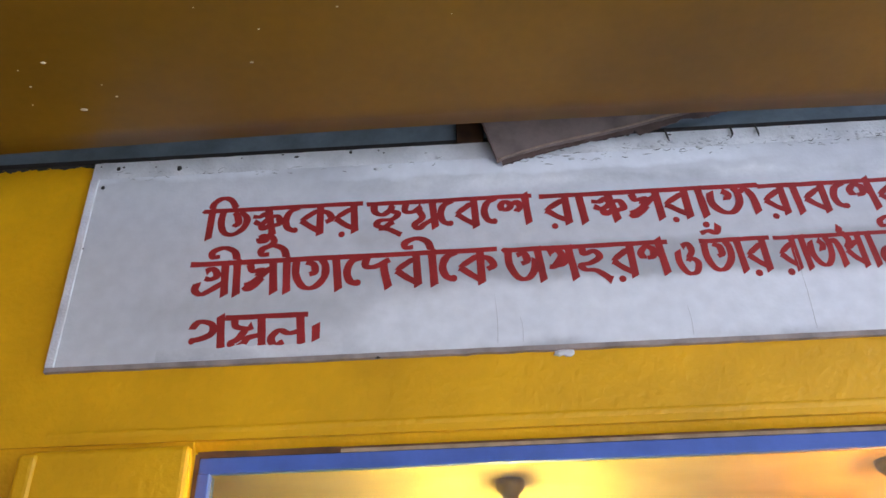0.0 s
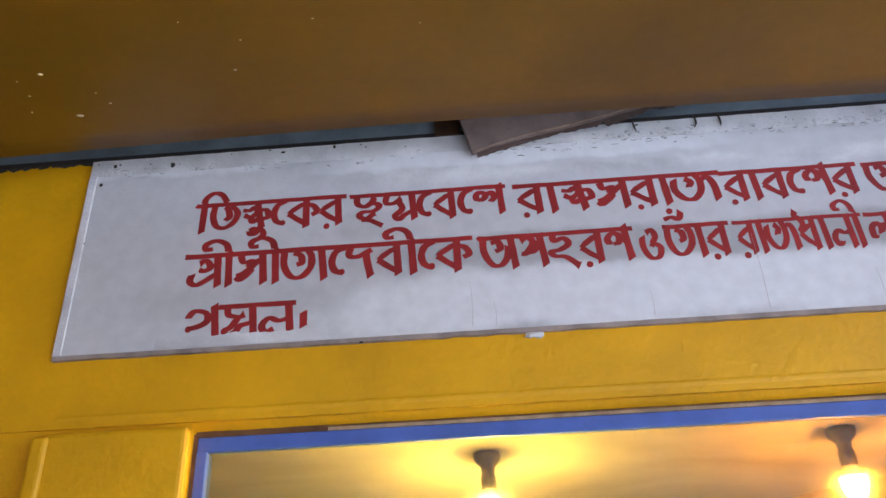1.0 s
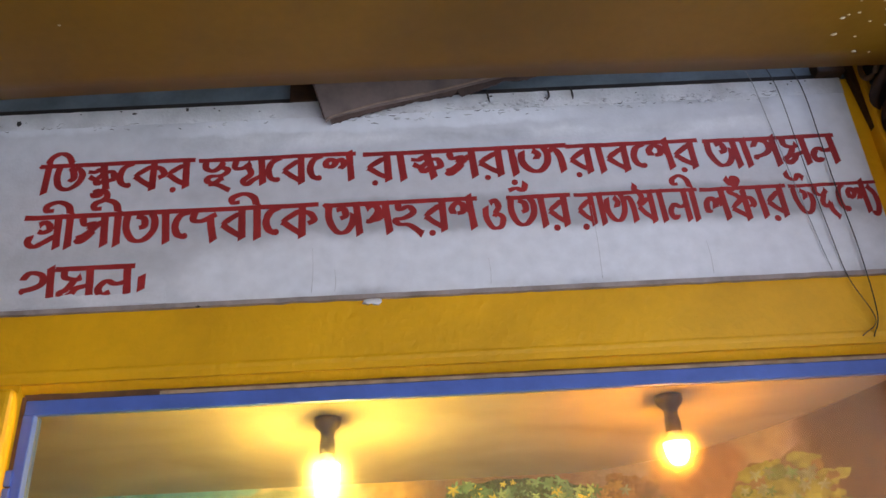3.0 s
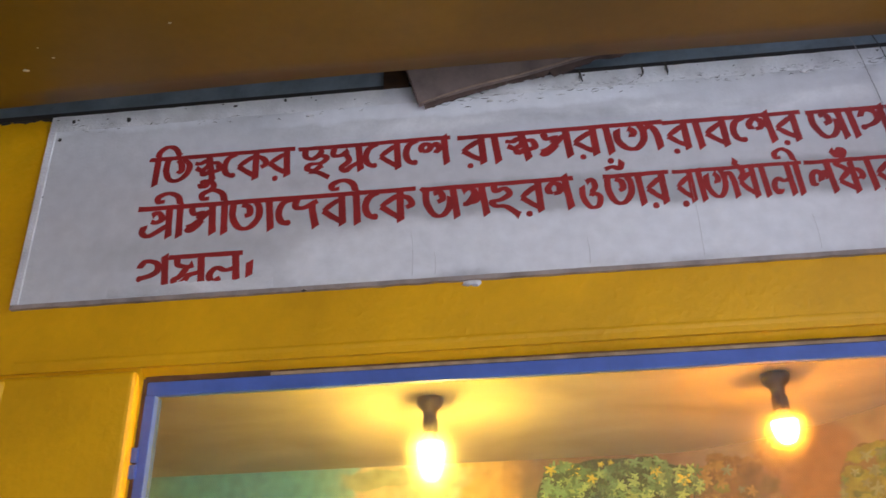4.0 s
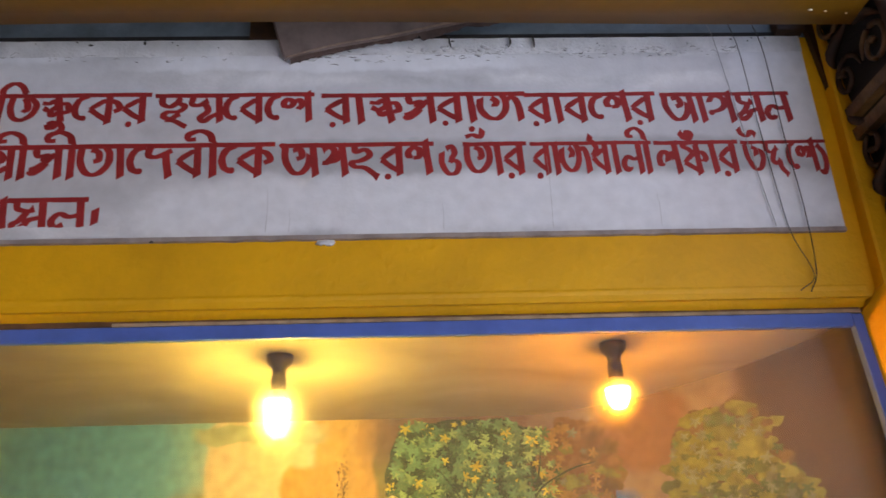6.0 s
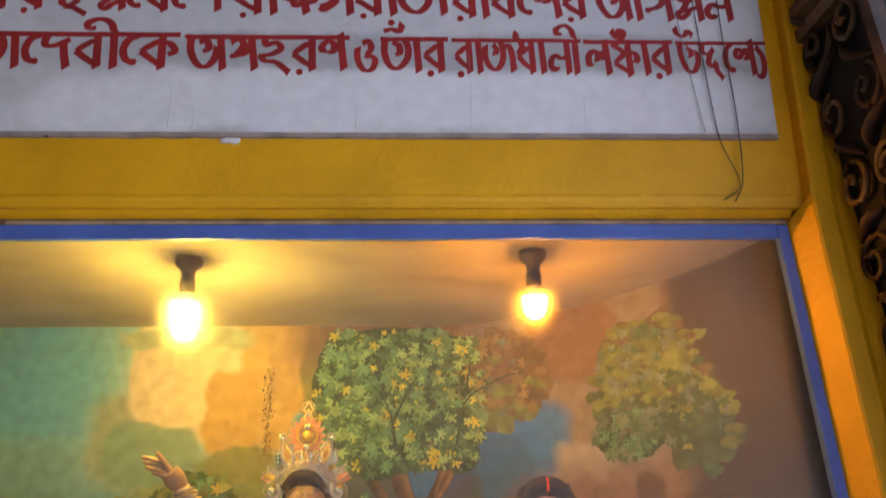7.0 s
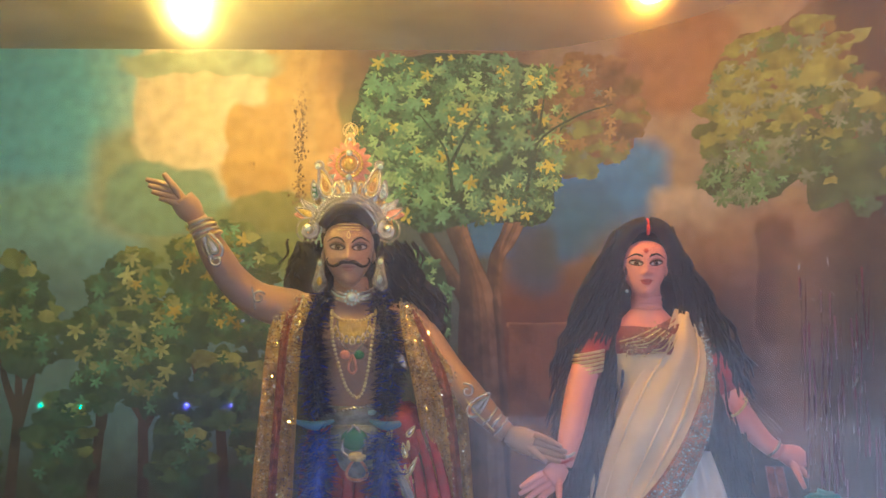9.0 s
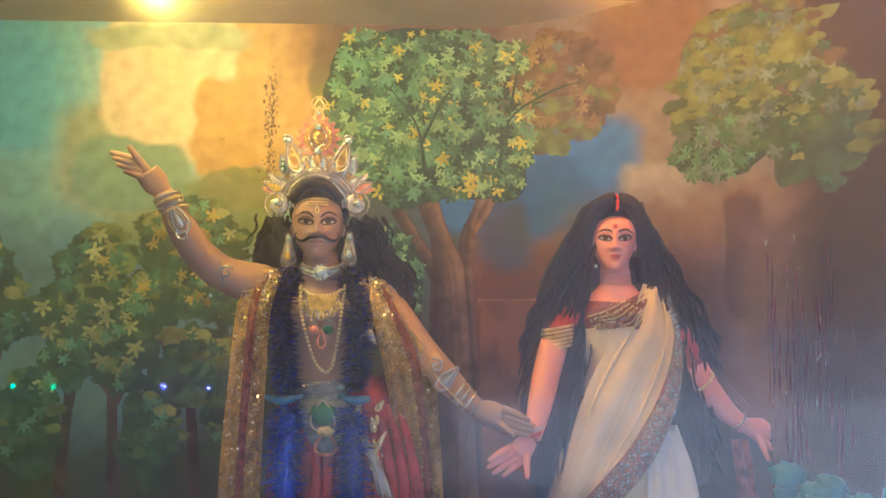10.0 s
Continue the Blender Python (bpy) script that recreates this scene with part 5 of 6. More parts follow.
def loop(a, c, w, h, r, m, turn=0.0, fill=None, y=None):
    """Upright teardrop loop of twisted braid, filled with foil if asked."""
    pts = []
    for i in range(17):
        t = 2 * math.pi * i / 16
        x, z = w * math.sin(t) * (0.62 - 0.38 * math.cos(t)) * 1.2, -h * math.cos(t)
        x, z = x * math.cos(turn) + z * math.sin(turn), -x * math.sin(turn) + z * math.cos(turn)
        pts.append((c[0] - x, c[1], c[2] + z * -1))
    a.tube(pts, [r] * len(pts), m, 6, smooth=2)
    if fill:
        f = [(x, yy + 0.002, z) for x, yy, z in pts[:-1]]
        a.add([(c[0], c[1] - 0.004, c[2])] + f, [(0, i + 1, (i + 1) % 16 + 1) for i in range(16)], fill)


def scroll(a, c, size, r, m, side, start=0.0):
    pts = [(c[0] + side * size * (1 - t / 15) * math.cos(start + 0.62 * t), c[1], c[2] + size * (1 - t / 15) * math.sin(start + 0.62 * t)) for t in range(13)]
    a.tube(pts, [r] * 13, m, 7, smooth=2)


def eased(v, knots, values):
    """Smooth curve through a few knots."""
    t = np.linspace(v - 0.12, v + 0.12, 9)
    return float(np.average(np.interp(t, knots, values), weights=np.hanning(11)[1:-1]))


HEAD_Z = (-1.12, -1.0, -0.88, -0.66, -0.36, 0.0, 0.4, 0.72, 0.92, 1.1)
HEAD_W = (0.0, 0.26, 0.43, 0.63, 0.84, 0.96, 1.0, 0.86, 0.58, 0.0)
HEAD_F = (0.0, 0.62, 0.82, 0.86, 0.87, 0.90, 0.92, 0.80, 0.52, 0.0)


def head_point(u, v, lift=0.0):
    """Front of the head over u across and v up: brow, sockets, nose, lips and chin; returns x, depth, z in head units."""
    wid, deep = eased(v, HEAD_Z, HEAD_W), eased(v, HEAD_Z, HEAD_F)
    k = max(-1.0, min(1.0, u / max(wid, 0.02)))
    g = lambda q, r: math.exp(-(q / r) ** 2)
    ridge = float(np.interp(v, (-0.30, -0.24, -0.16, 0.0, 0.24, 0.40), (0.0, 0.20, 0.25, 0.16, 0.05, 0.0)))
    bump = ridge * g(u, 0.12 + 0.10 * g(v + 0.2, 0.08)) - 0.06 * (g(abs(u) - 0.40, 0.20) * g(v - 0.13, 0.13))
    bump += 0.05 * g(u, 0.26) * (g(v + 0.43, 0.05) + 1.1 * g(v + 0.555, 0.06)) + 0.05 * g(u, 0.26) * g(v + 0.84, 0.14) + 0.03 * g(abs(u) - 0.5, 0.22) * g(v + 0.16, 0.2)
    return (u, -(deep * (1 - k * k) ** 0.42 + bump * (1 - k * k) ** 0.3) - lift, v)


def face(a, c, w, d, h, skin, brow=0.0, turn=0.0, lips=LIPRED, shadow=None):
    """Modelled head turned by some degrees, with painted eyes, brows and lips lying on it."""
    x, y, z = c
    first = len(a.v)
    put = lambda u, v, lift=0.0: (lambda q: (x + q[0] * w, y + q[1] * d, z + q[2] * h))(head_point(u, v, lift))
    vs, fs, rows, seg = [], [], 44, 48
    for r in range(rows + 1):
        v = -1.06 + 2.1 * r / rows
        wid = eased(v, HEAD_Z, HEAD_W)
        for q in range(seg):
            t = -math.pi / 2 + math.pi * q / (seg - 1)
            vs.append(put(wid * math.sin(t), v))
        for q in range(seg // 2):
            t = math.pi / 2 + math.pi * (q + 1) / (seg // 2 + 1)
            vs.append((x + w * wid * math.sin(t), y - d * 0.9 * wid * math.cos(t), z + v * h))
    n = seg + seg // 2
    for r in range(rows):
        fs += [(r * n + q, r * n + (q + 1) % n, (r + 1) * n + (q + 1) % n, (r + 1) * n + q) for q in range(n)]
    a.add(vs, fs, skin)

    def patch(mid, outline, lift, m):
        pts = [put(u, v, lift) for u, v in outline]
        inner = [put(mid[0] + (u - mid[0]) * 0.5, mid[1] + (v - mid[1]) * 0.5, lift) for u, v in outline]
        k = len(pts)
        a.add([put(*mid, lift)] + inner + pts, [(0, 1 + q, 1 + (q + 1) % k) for q in range(k)] + [(1 + q, 1 + k + q, 1 + k + (q + 1) % k, 1 + (q + 1) % k) for q in range(k)], m)

    def almond(side, grow, tall, dv=0.0):
        mid, reach = 0.43 * side, 0.27 * grow
        return [(mid + reach * math.cos(t), 0.135 + dv + 0.03 * math.cos(t) * side + tall * math.copysign(abs(math.sin(t)) ** 1.2, math.sin(t)) * (1.0 if math.sin(t) > 0 else 0.72)) for t in (2 * math.pi * q / 20 for q in range(20))]

    disc = lambda u, v, r: [(u + r * math.cos(2 * math.pi * q / 14), v + 0.86 * r * math.sin(2 * math.pi * q / 14)) for q in range(14)]
    for side in (-1, 1):
        a.ball((x + side * w * 0.97, y + 0.004, z - h * 0.06), (w * 0.10, d * 0.22, h * 0.22), skin, 10, 8)
        patch((0.43 * side, 0.15), almond(side, 1.22, 0.155, 0.02), 0.012, shadow or skin)
        patch((0.43 * side, 0.135), almond(side, 1.0, 0.092), 0.022, EYEWHITE)
        patch((0.42 * side, 0.145), disc(0.42 * side, 0.145, 0.105), 0.030, IRIS)
        patch((0.42 * side, 0.145), disc(0.42 * side, 0.145, 0.066), 0.036, PAINTBLACK)
        patch((0.40 * side, 0.165), disc(0.39 * side, 0.172, 0.018), 0.042, EYEWHITE)
        rim = almond(side, 1.03, 0.100)
        upper = sorted(rim[0:11])
        a.tube([put(u, v, 0.03) for u, v in upper], [0.0008] + [0.0019] * 9 + [0.0008], PAINTBLACK, 6, smooth=1)
        a.tube([put(u, v, 0.026) for u, v in sorted(rim[10:20] + rim[0:1])], [0.0006] + [0.0010] * 9 + [0.0006], PAINTBLACK, 6, smooth=1)
        a.tube([put(u * side, v, 0.025) for u, v in ((0.14, 0.34 - brow), (0.30, 0.42 - 0.3 * brow), (0.52, 0.44), (0.82, 0.31))], [0.0016, 0.0021, 0.0019, 0.0006], PAINTBLACK, 6)
    patch((0, -0.44), [(-0.27, -0.455), (-0.14, -0.41), (-0.05, -0.395), (0, -0.41), (0.05, -0.395), (0.14, -0.41), (0.27, -0.455), (0.12, -0.475), (0, -0.48), (-0.12, -0.475)], 0.016, lips)
    patch((0, -0.54), [(-0.25, -0.465), (-0.12, -0.485), (0, -0.49), (0.12, -0.485), (0.25, -0.465), (0.17, -0.56), (0.07, -0.60), (-0.07, -0.60), (-0.17, -0.56)], 0.016, lips)
    a.tube([put(u, -0.478 + 0.08 * u * u * 3, 0.014) for u in (-0.29, -0.15, 0.0, 0.15, 0.29)], [0.0005, 0.0007, 0.0008, 0.0007, 0.0005], MOUTHLINE, 5)
    turn_about(a, first, x, y, turn)


LIP_TAN = mat("tan_lip_paint", (0.40, 0.20, 0.15), 0.45, vary=0.05, bump=0)
IRIS = mat("brown_iris_paint", (0.10, 0.045, 0.02), 0.3, bump=0)
MOUTHLINE = mat("mouth_line_paint", (0.16, 0.04, 0.035), 0.5, bump=0)
LID_BROWN = mat("brown_lid_paint", (0.15, 0.085, 0.06), 0.5, vary=0.05, bump=0)
LID_PLUM = mat("plum_lid_paint", (0.42, 0.17, 0.16), 0.5, vary=0.05, bump=0)


def turn_about(a, first, x, y, turn):
    k, m = math.cos(radians(turn)), math.sin(radians(turn))
    for n in range(first, len(a.v)):
        px, py, pz = a.v[n]
        a.v[n] = (x + (px - x) * k - (py - y) * m, y + (px - x) * m + (py - y) * k, pz)


def king_figure():
    a = Acc()
    rnd = random.Random(21)
    # body, legs under cloth
    a.loft([(0.945, 0.48, 0.72, 0.12, 0.08), (0.945, 0.48, 0.98, 0.115, 0.085), (0.945, 0.48, 1.12, 0.105, 0.075), (0.945, 0.475, 1.20, 0.085, 0.06)], REDCLOTH, 40, 0.05, 11)
    a.loft([(0.945, 0.475, 1.17, 0.076, 0.052), (0.945, 0.475, 1.24, 0.078, 0.054), (0.945, 0.47, 1.32, 0.098, 0.06), (0.945, 0.475, 1.385, 0.118, 0.062), (0.94, 0.48, 1.42, 0.10, 0.05), (0.935, 0.475, 1.445, 0.04, 0.036), (0.932, 0.46, 1.475, 0.034, 0.034)], CLAY_TAN, 32)
    for s in (-1, 1):
        a.ball((0.945 + s * 0.045, 0.425, 1.355), (0.045, 0.022, 0.035), CLAY_TAN, 14, 9)
    face(a, (0.930, 0.437, 1.522), 0.052, 0.056, 0.066, CLAY_TAN, 0.06, 6, LIP_TAN, LID_BROWN)
    brow_first = len(a.v)
    # moustache and forehead marks
    for s in (-1, 1):
        a.tube([(0.930, 0.3845, 1.5005), (0.930 + s * 0.012, 0.385, 1.5015), (0.930 + s * 0.027, 0.391, 1.4935), (0.930 + s * 0.039, 0.400, 1.4975), (0.930 + s * 0.043, 0.404, 1.507), (0.930 + s * 0.039, 0.401, 1.511)], [0.0026, 0.0040, 0.0034, 0.0022, 0.0014, 0.0010], PAINTBLACK, 8)
    for k in range(3):
        a.tube([(0.908, 0.392, 1.566 + 0.0055 * k), (0.930, 0.3865 + 0.001 * k, 1.566 + 0.0055 * k), (0.952, 0.392, 1.566 + 0.0055 * k)], [0.0012] * 3, GOLD, 5)
    loop(a, (0.930, 0.381, 1.556), 0.004, 0.007, 0.001, GOLD)
    turn_about(a, brow_first, 0.930, 0.437, 6)
    # hair: cap, side masses, curls
    a.ball((0.930, 0.462, 1.560), (0.062, 0.055, 0.058), HAIR, 20, 12, 0.15)
    a.tube([(0.880, 0.405, 1.575), (0.905, 0.398, 1.604), (0.930, 0.394, 1.609), (0.955, 0.398, 1.604), (0.980, 0.405, 1.575)], [0.010, 0.011, 0.012, 0.011, 0.010], HAIR, 10)
    for s in (-1, 1):
        a.ball((0.935 + s * 0.085, 0.485, 1.47), (0.055, 0.04, 0.075), HAIR, 18, 12, 0.4)
        a.ball((0.945 + s * 0.105, 0.495, 1.41), (0.05, 0.035, 0.07), HAIR, 18, 12, 0.4)
    a.ball((1.07, 0.50, 1.39), (0.055, 0.035, 0.085), HAIR, 18, 12, 0.4)
    a.ball((0.832, 0.49, 1.445), (0.045, 0.035, 0.055), HAIR, 18, 12, 0.4)
    a.ball((1.035, 0.49, 1.46), (0.050, 0.036, 0.060), HAIR, 18, 12, 0.4)
    for i in range(260):
        s = rnd.choice((-1, 1, 1))
        x, z = 0.935 + s * rnd.uniform(0.05, 0.13), rnd.uniform(1.40, 1.56)
        if s > 0 and rnd.random() < 0.4:
            x, z = rnd.uniform(1.02, 1.12), rnd.uniform(1.32, 1.46)
        y, ph, r = rnd.uniform(0.445, 0.50), rnd.uniform(0, 6), rnd.uniform(0.004, 0.009)
        a.tube([(x + r * math.cos(ph + k * 1.3) + s * 0.004 * k, y + r * math.sin(ph + k * 1.3), z - 0.011 * k) for k in range(6)], [0.0026, 0.003, 0.003, 0.0028, 0.002, 0.001], HAIR, 5, smooth=2)
    # crown
    cx, cz = 0.932, 1.564
    a.ball((cx, 0.470, 1.625), (0.060, 0.03, 0.055), GOLD, 18, 10)

    def fan(rx, rz, y, n=25, gap=0.0):
        return [(cx + rx * math.cos(math.pi * k / (n - 1)), y + 0.030 * abs(math.cos(math.pi * k / (n - 1))) ** 1.5, cz + gap + rz * math.sin(math.pi * k / (n - 1))) for k in range(n)]

    def plate(inner, outer, m):
        n = len(inner)
        a.add(inner + outer, [(q, q + 1, n + q + 1, n + q) for q in range(n - 1)], m)
    plate(fan(0.050, 0.046, 0.394), fan(0.082, 0.076, 0.400), SILVER)
    plate(fan(0.080, 0.074, 0.404), fan(0.090, 0.112, 0.416), GOLDCLOTH)
    for rx, rz, r, m in ((0.050, 0.046, 0.0034, SILVER), (0.058, 0.053, 0.0026, GEM), (0.066, 0.061, 0.0032, SILVER), (0.074, 0.069, 0.0026, SILVER), (0.081, 0.076, 0.0032, SILVER)):
        beads(a, fan(rx, rz, 0.391 + 0.12 * (rx - 0.05)), r, m, 1.8)
    for q in range(19):
        t = math.pi * (0.12 + 0.76 * q / 18)
        loop(a, (cx + 0.086 * math.cos(t), 0.402 + 0.03 * abs(math.cos(t)), cz + 0.090 * math.sin(t)), 0.006, 0.013, 0.0016, SILVER if q % 3 else GOLD, math.pi / 2 - t, GOLDCLOTH if q % 2 else GEM)
    for sd in (-1, 1):
        scroll(a, (cx + sd * 0.080, 0.412, 1.568), 0.021, 0.0050, SILVER, sd, 1.9)
        scroll(a, (cx + sd * 0.080, 0.410, 1.568), 0.014, 0.0030, SILVER, sd, 2.2)
        beads(a, [(cx + sd * (0.080 + 0.0245 * math.cos(-2.2 + 0.5 * t)), 0.408, 1.568 + 0.0245 * math.sin(-2.2 + 0.5 * t)) for t in range(9)], 0.0022, SILVER)
        a.ball((cx + sd * 0.081, 0.404, 1.570), (0.0054, 0.004, 0.0054), GEM, 10, 7)
        # pointed leaves, paisleys and pearls on either side
        loop(a, (cx + sd * 0.092, 0.420, 1.606), 0.010, 0.020, 0.0022, SILVER, sd * 1.15, ROSE if sd > 0 else YELLOWFOIL)
        loop(a, (cx + sd * 0.086, 0.422, 1.618), 0.009, 0.020, 0.0022, SILVER, sd * 0.75, SILVER)
        loop(a, (cx + sd * 0.098, 0.424, 1.600), 0.008, 0.014, 0.0018, ROSE, sd * 1.5, ROSE)
        loop(a, (cx + sd * 0.050, 0.414, 1.668), 0.017, 0.034, 0.0034, SILVER, sd * 0.30, YELLOWFOIL)
        loop(a, (cx + sd * 0.050, 0.412, 1.664), 0.010, 0.020, 0.0020, GOLD, sd * 0.30, GOLDCLOTH)
        scroll(a, (cx + sd * 0.060, 0.413, 1.700), 0.010, 0.0034, SILVER, sd, 0.2)
        a.ball((cx + sd * 0.064, 0.408, 1.698), (0.0058, 0.004, 0.0058), GEM, 8, 6)
        loop(a, (cx + sd * 0.071, 0.418, 1.652), 0.009, 0.020, 0.0022, SILVER, sd * 0.15, GREENGEM if sd < 0 else GEM)
        for q in range(3):
            a.ball((cx + sd * 0.071, 0.412, 1.640 + 0.010 * q), (0.0034, 0.003, 0.0034), GEM, 7, 5)
        scroll(a, (cx + sd * 0.022, 0.412, 1.660), 0.011, 0.0030, GOLD, sd, 2.6)
    # central medallion in a ring of rose petals, finial above
    for q in range(16):
        t = 2 * math.pi * q / 16
        loop(a, (cx + 0.031 * math.sin(t), 0.418, 1.704 + 0.033 * math.cos(t)), 0.008, 0.014, 0.0018, ROSE, t, ROSE)
    a.ball((cx, 0.424, 1.704), (0.033, 0.010, 0.034), GOLDCLOTH, 22, 10)
    for r, m, w in ((0.026, YELLOWFOIL, 0.0034), (0.018, SILVER, 0.0024)):
        beads(a, [(cx + r * math.cos(0.393 * t), 0.411 - 0.10 * (0.026 - r), 1.704 + r * 1.05 * math.sin(0.393 * t)) for t in range(17)], w, m, 1.8)
    a.ball((cx, 0.410, 1.704), (0.011, 0.006, 0.012), YELLOWFOIL, 14, 8)
    a.ball((cx, 0.408, 1.726), (0.0065, 0.004, 0.0065), GEM, 10, 7)
    a.ball((cx, 0.406, 1.676), (0.0065, 0.004, 0.0065), GEM, 10, 7)
    for sd in (-1, 1):
        scroll(a, (cx + sd * 0.011, 0.420, 1.738), 0.009, 0.0028, GOLD, sd, 0.4)
    loop(a, (cx, 0.422, 1.754), 0.011, 0.016, 0.0026, GOLD, 0.0, GOLDCLOTH)
    a.ball((cx, 0.418, 1.756), (0.0045, 0.003, 0.0045), GEM, 8, 6)
    loop(a, (cx, 0.424, 1.776), 0.012, 0.012, 0.0022, GOLD)
    beads(a, [(cx + 0.015 * math.sin(0.42 * q), 0.421, 1.776 - 0.015 * math.cos(0.42 * q)) for q in range(16)], 0.0014, GOLD)
    for i in range(160):
        t, rr = rnd.uniform(0.15, math.pi - 0.15), rnd.uniform(0.0, 1.0)
        a.ball((cx + (0.080 + 0.008 * rr) * math.cos(t), 0.404 + 0.026 * abs(math.cos(t)), cz + (0.078 + 0.03 * rr) * math.sin(t)), (0.0020, 0.002, 0.0020), rnd.choice((GEM, YELLOWFOIL, SILVER, SILVER)), 6, 4)
    # earrings
    for s, z in ((-1, 1.474), (1, 1.478)):
        x = 0.932 + s * (0.066 if s > 0 else 0.055)
        first_ring = len(a.v)
        rim = [(x - 0.006, 0.404, z + 0.038), (x + 0.006, 0.404, z + 0.038), (x + 0.012, 0.402, z + 0.006), (x + 0.019, 0.400, z - 0.022), (x + 0.006 * s, 0.398, z - 0.038), (x - 0.019, 0.400, z - 0.022), (x - 0.012, 0.402, z + 0.006)]
        a.add(rim + [(x, 0.394, z - 0.010)] + [(px, py + 0.004, pz) for px, py, pz in rim], [(q, (q + 1) % 7, 7) for q in range(7)] + [(q, 8 + q, 8 + (q + 1) % 7, (q + 1) % 7) for q in range(7)], PEWTER)
        beads(a, [(x, 0.396, z + 0.016), (x - 0.006, 0.394, z + 0.002), (x - 0.010, 0.393, z - 0.016), (x, 0.392, z - 0.030), (x + 0.010, 0.393, z - 0.016), (x + 0.006, 0.394, z + 0.002), (x, 0.396, z + 0.016)], 0.0013, SILVER)
        beads(a, rim + rim[:1], 0.0017, SILVER)
        a.ball((x, 0.395, z - 0.012), (0.007, 0.004, 0.010), YELLOWFOIL if s < 0 else GEM, 9, 6)
        a.ball((x, 0.399, z + 0.028), (0.0065, 0.004, 0.0065), GEM, 8, 6)
        for n in range(first_ring, len(a.v)):
            px, py, pz = a.v[n]
            a.v[n] = (x + (px - x) * 0.78, py, z + (pz - z) * 0.88)
    # collar, pectoral, beads
    first = len(a.v)
    a.tube([(0.895, 0.445, 1.444), (0.915, 0.418, 1.434), (0.942, 0.410, 1.431), (0.968, 0.420, 1.435), (0.985, 0.447, 1.444)], [0.009] * 5, SILVER, 8, 0.5)
    for dz in (-0.008, 0.0, 0.008):
        beads(a, [(0.897, 0.438, 1.444 + dz), (0.915, 0.412, 1.434 + dz), (0.942, 0.404, 1.431 + dz), (0.968, 0.414, 1.435 + dz), (0.983, 0.440, 1.444 + dz)], 0.0026, SILVER if dz else GEM)
    a.ball((0.942, 0.402, 1.431), (0.015, 0.006, 0.015), SILVER, 16, 8)
    for k in range(12):
        a.ball((0.942 + 0.0145 * math.cos(k * 0.5236), 0.398, 1.431 + 0.0145 * math.sin(k * 0.5236)), (0.0028, 0.0025, 0.0028), GEM, 6, 5)
    a.ball((0.942, 0.397, 1.431), (0.008, 0.004, 0.008), GEM, 10, 6)
    a.loft([(0.945, 0.424, 1.343, 0.008, 0.006), (0.945, 0.420, 1.356, 0.030, 0.008), (0.945, 0.420, 1.374, 0.036, 0.009), (0.945, 0.426, 1.388, 0.034, 0.009)], YELLOWFOIL, 20)
    for q in range(9):
        t = math.pi * (q + 0.5) / 9
        loop(a, (0.945 + 0.034 * math.cos(t), 0.408, 1.372 - 0.026 * math.sin(t)), 0.006, 0.008, 0.0014, SILVER if q % 2 else GOLD, 0.0, YELLOWFOIL)
    beads(a, [(0.900, 0.425, 1.402), (0.922, 0.412, 1.388), (0.945, 0.408, 1.386), (0.968, 0.412, 1.388), (0.990, 0.425, 1.402)], 0.0032, GOLD)
    for s in (-1, 1):
        beads(a, [(0.945 + s * 0.044, 0.428, 1.405), (0.945 + s * 0.040, 0.408, 1.355), (0.948 + s * 0.030, 0.408, 1.30), (0.952 + s * 0.016, 0.412, 1.25), (0.956, 0.412, 1.232)], 0.0036, GOLD)
        beads(a, [(0.945 + s * 0.032, 0.420, 1.390), (0.945 + s * 0.024, 0.407, 1.345), (0.946, 0.405, 1.318)], 0.0026, SILVER)
        a.ball((0.945 + s * 0.014, 0.404, 1.318), (0.011, 0.005, 0.009), ROSE if s < 0 else GREENGEM, 10, 6)
    loop(a, (0.946, 0.403, 1.300), 0.009, 0.018, 0.0024, ROSE)
    for n in range(first, len(a.v)):
        x, y, z = a.v[n]
        if z < 1.412:
            a.v[n] = (x, y - 0.016, z)
    # raised arm with bracelets
    a.tube([(0.850, 0.470, 1.398), (0.800, 0.450, 1.410), (0.745, 0.425, 1.428), (0.705, 0.395, 1.465), (0.677, 0.365, 1.515), (0.655, 0.340, 1.565), (0.648, 0.332, 1.582)], [0.044, 0.042, 0.036, 0.032, 0.029, 0.021, 0.019], CLAY_TAN, 16)
    open_hand(a, (0.650, 0.334, 1.578), (0.622, 0.318, 1.618), [(0.560, 0.300, 1.652), (0.566, 0.297, 1.640), (0.572, 0.298, 1.628), (0.585, 0.304, 1.616)], (0.596, 0.292, 1.662), 0.0105, CLAY_TAN)
    for k in range(4):
        u = k / 3
        cx, cy, cz = 0.655 + 0.012 * u, 0.338 + 0.012 * u, 1.572 - 0.024 * u
        ring = [(cx + (0.024 + 0.002 * u) * math.cos(t * 0.524) * 0.93 + 0.008 * math.sin(t * 0.524) * 0, cy + 0.024 * math.sin(t * 0.524), cz + 0.010 * math.cos(t * 0.524)) for t in range(13)]
        a.tube(ring, [0.0032] * 13, GOLD if k % 2 else SILVER, 6, smooth=2)
    loop(a, (0.680, 0.328, 1.532), 0.017, 0.030, 0.0032, SILVER, -0.5, ROSE)
    loop(a, (0.680, 0.325, 1.530), 0.010, 0.020, 0.0022, PEWTER, -0.5, SILVER)
    beads(a, [(0.668, 0.327, 1.556), (0.660, 0.328, 1.535), (0.668, 0.329, 1.512), (0.684, 0.329, 1.498)], 0.0020, GOLD)
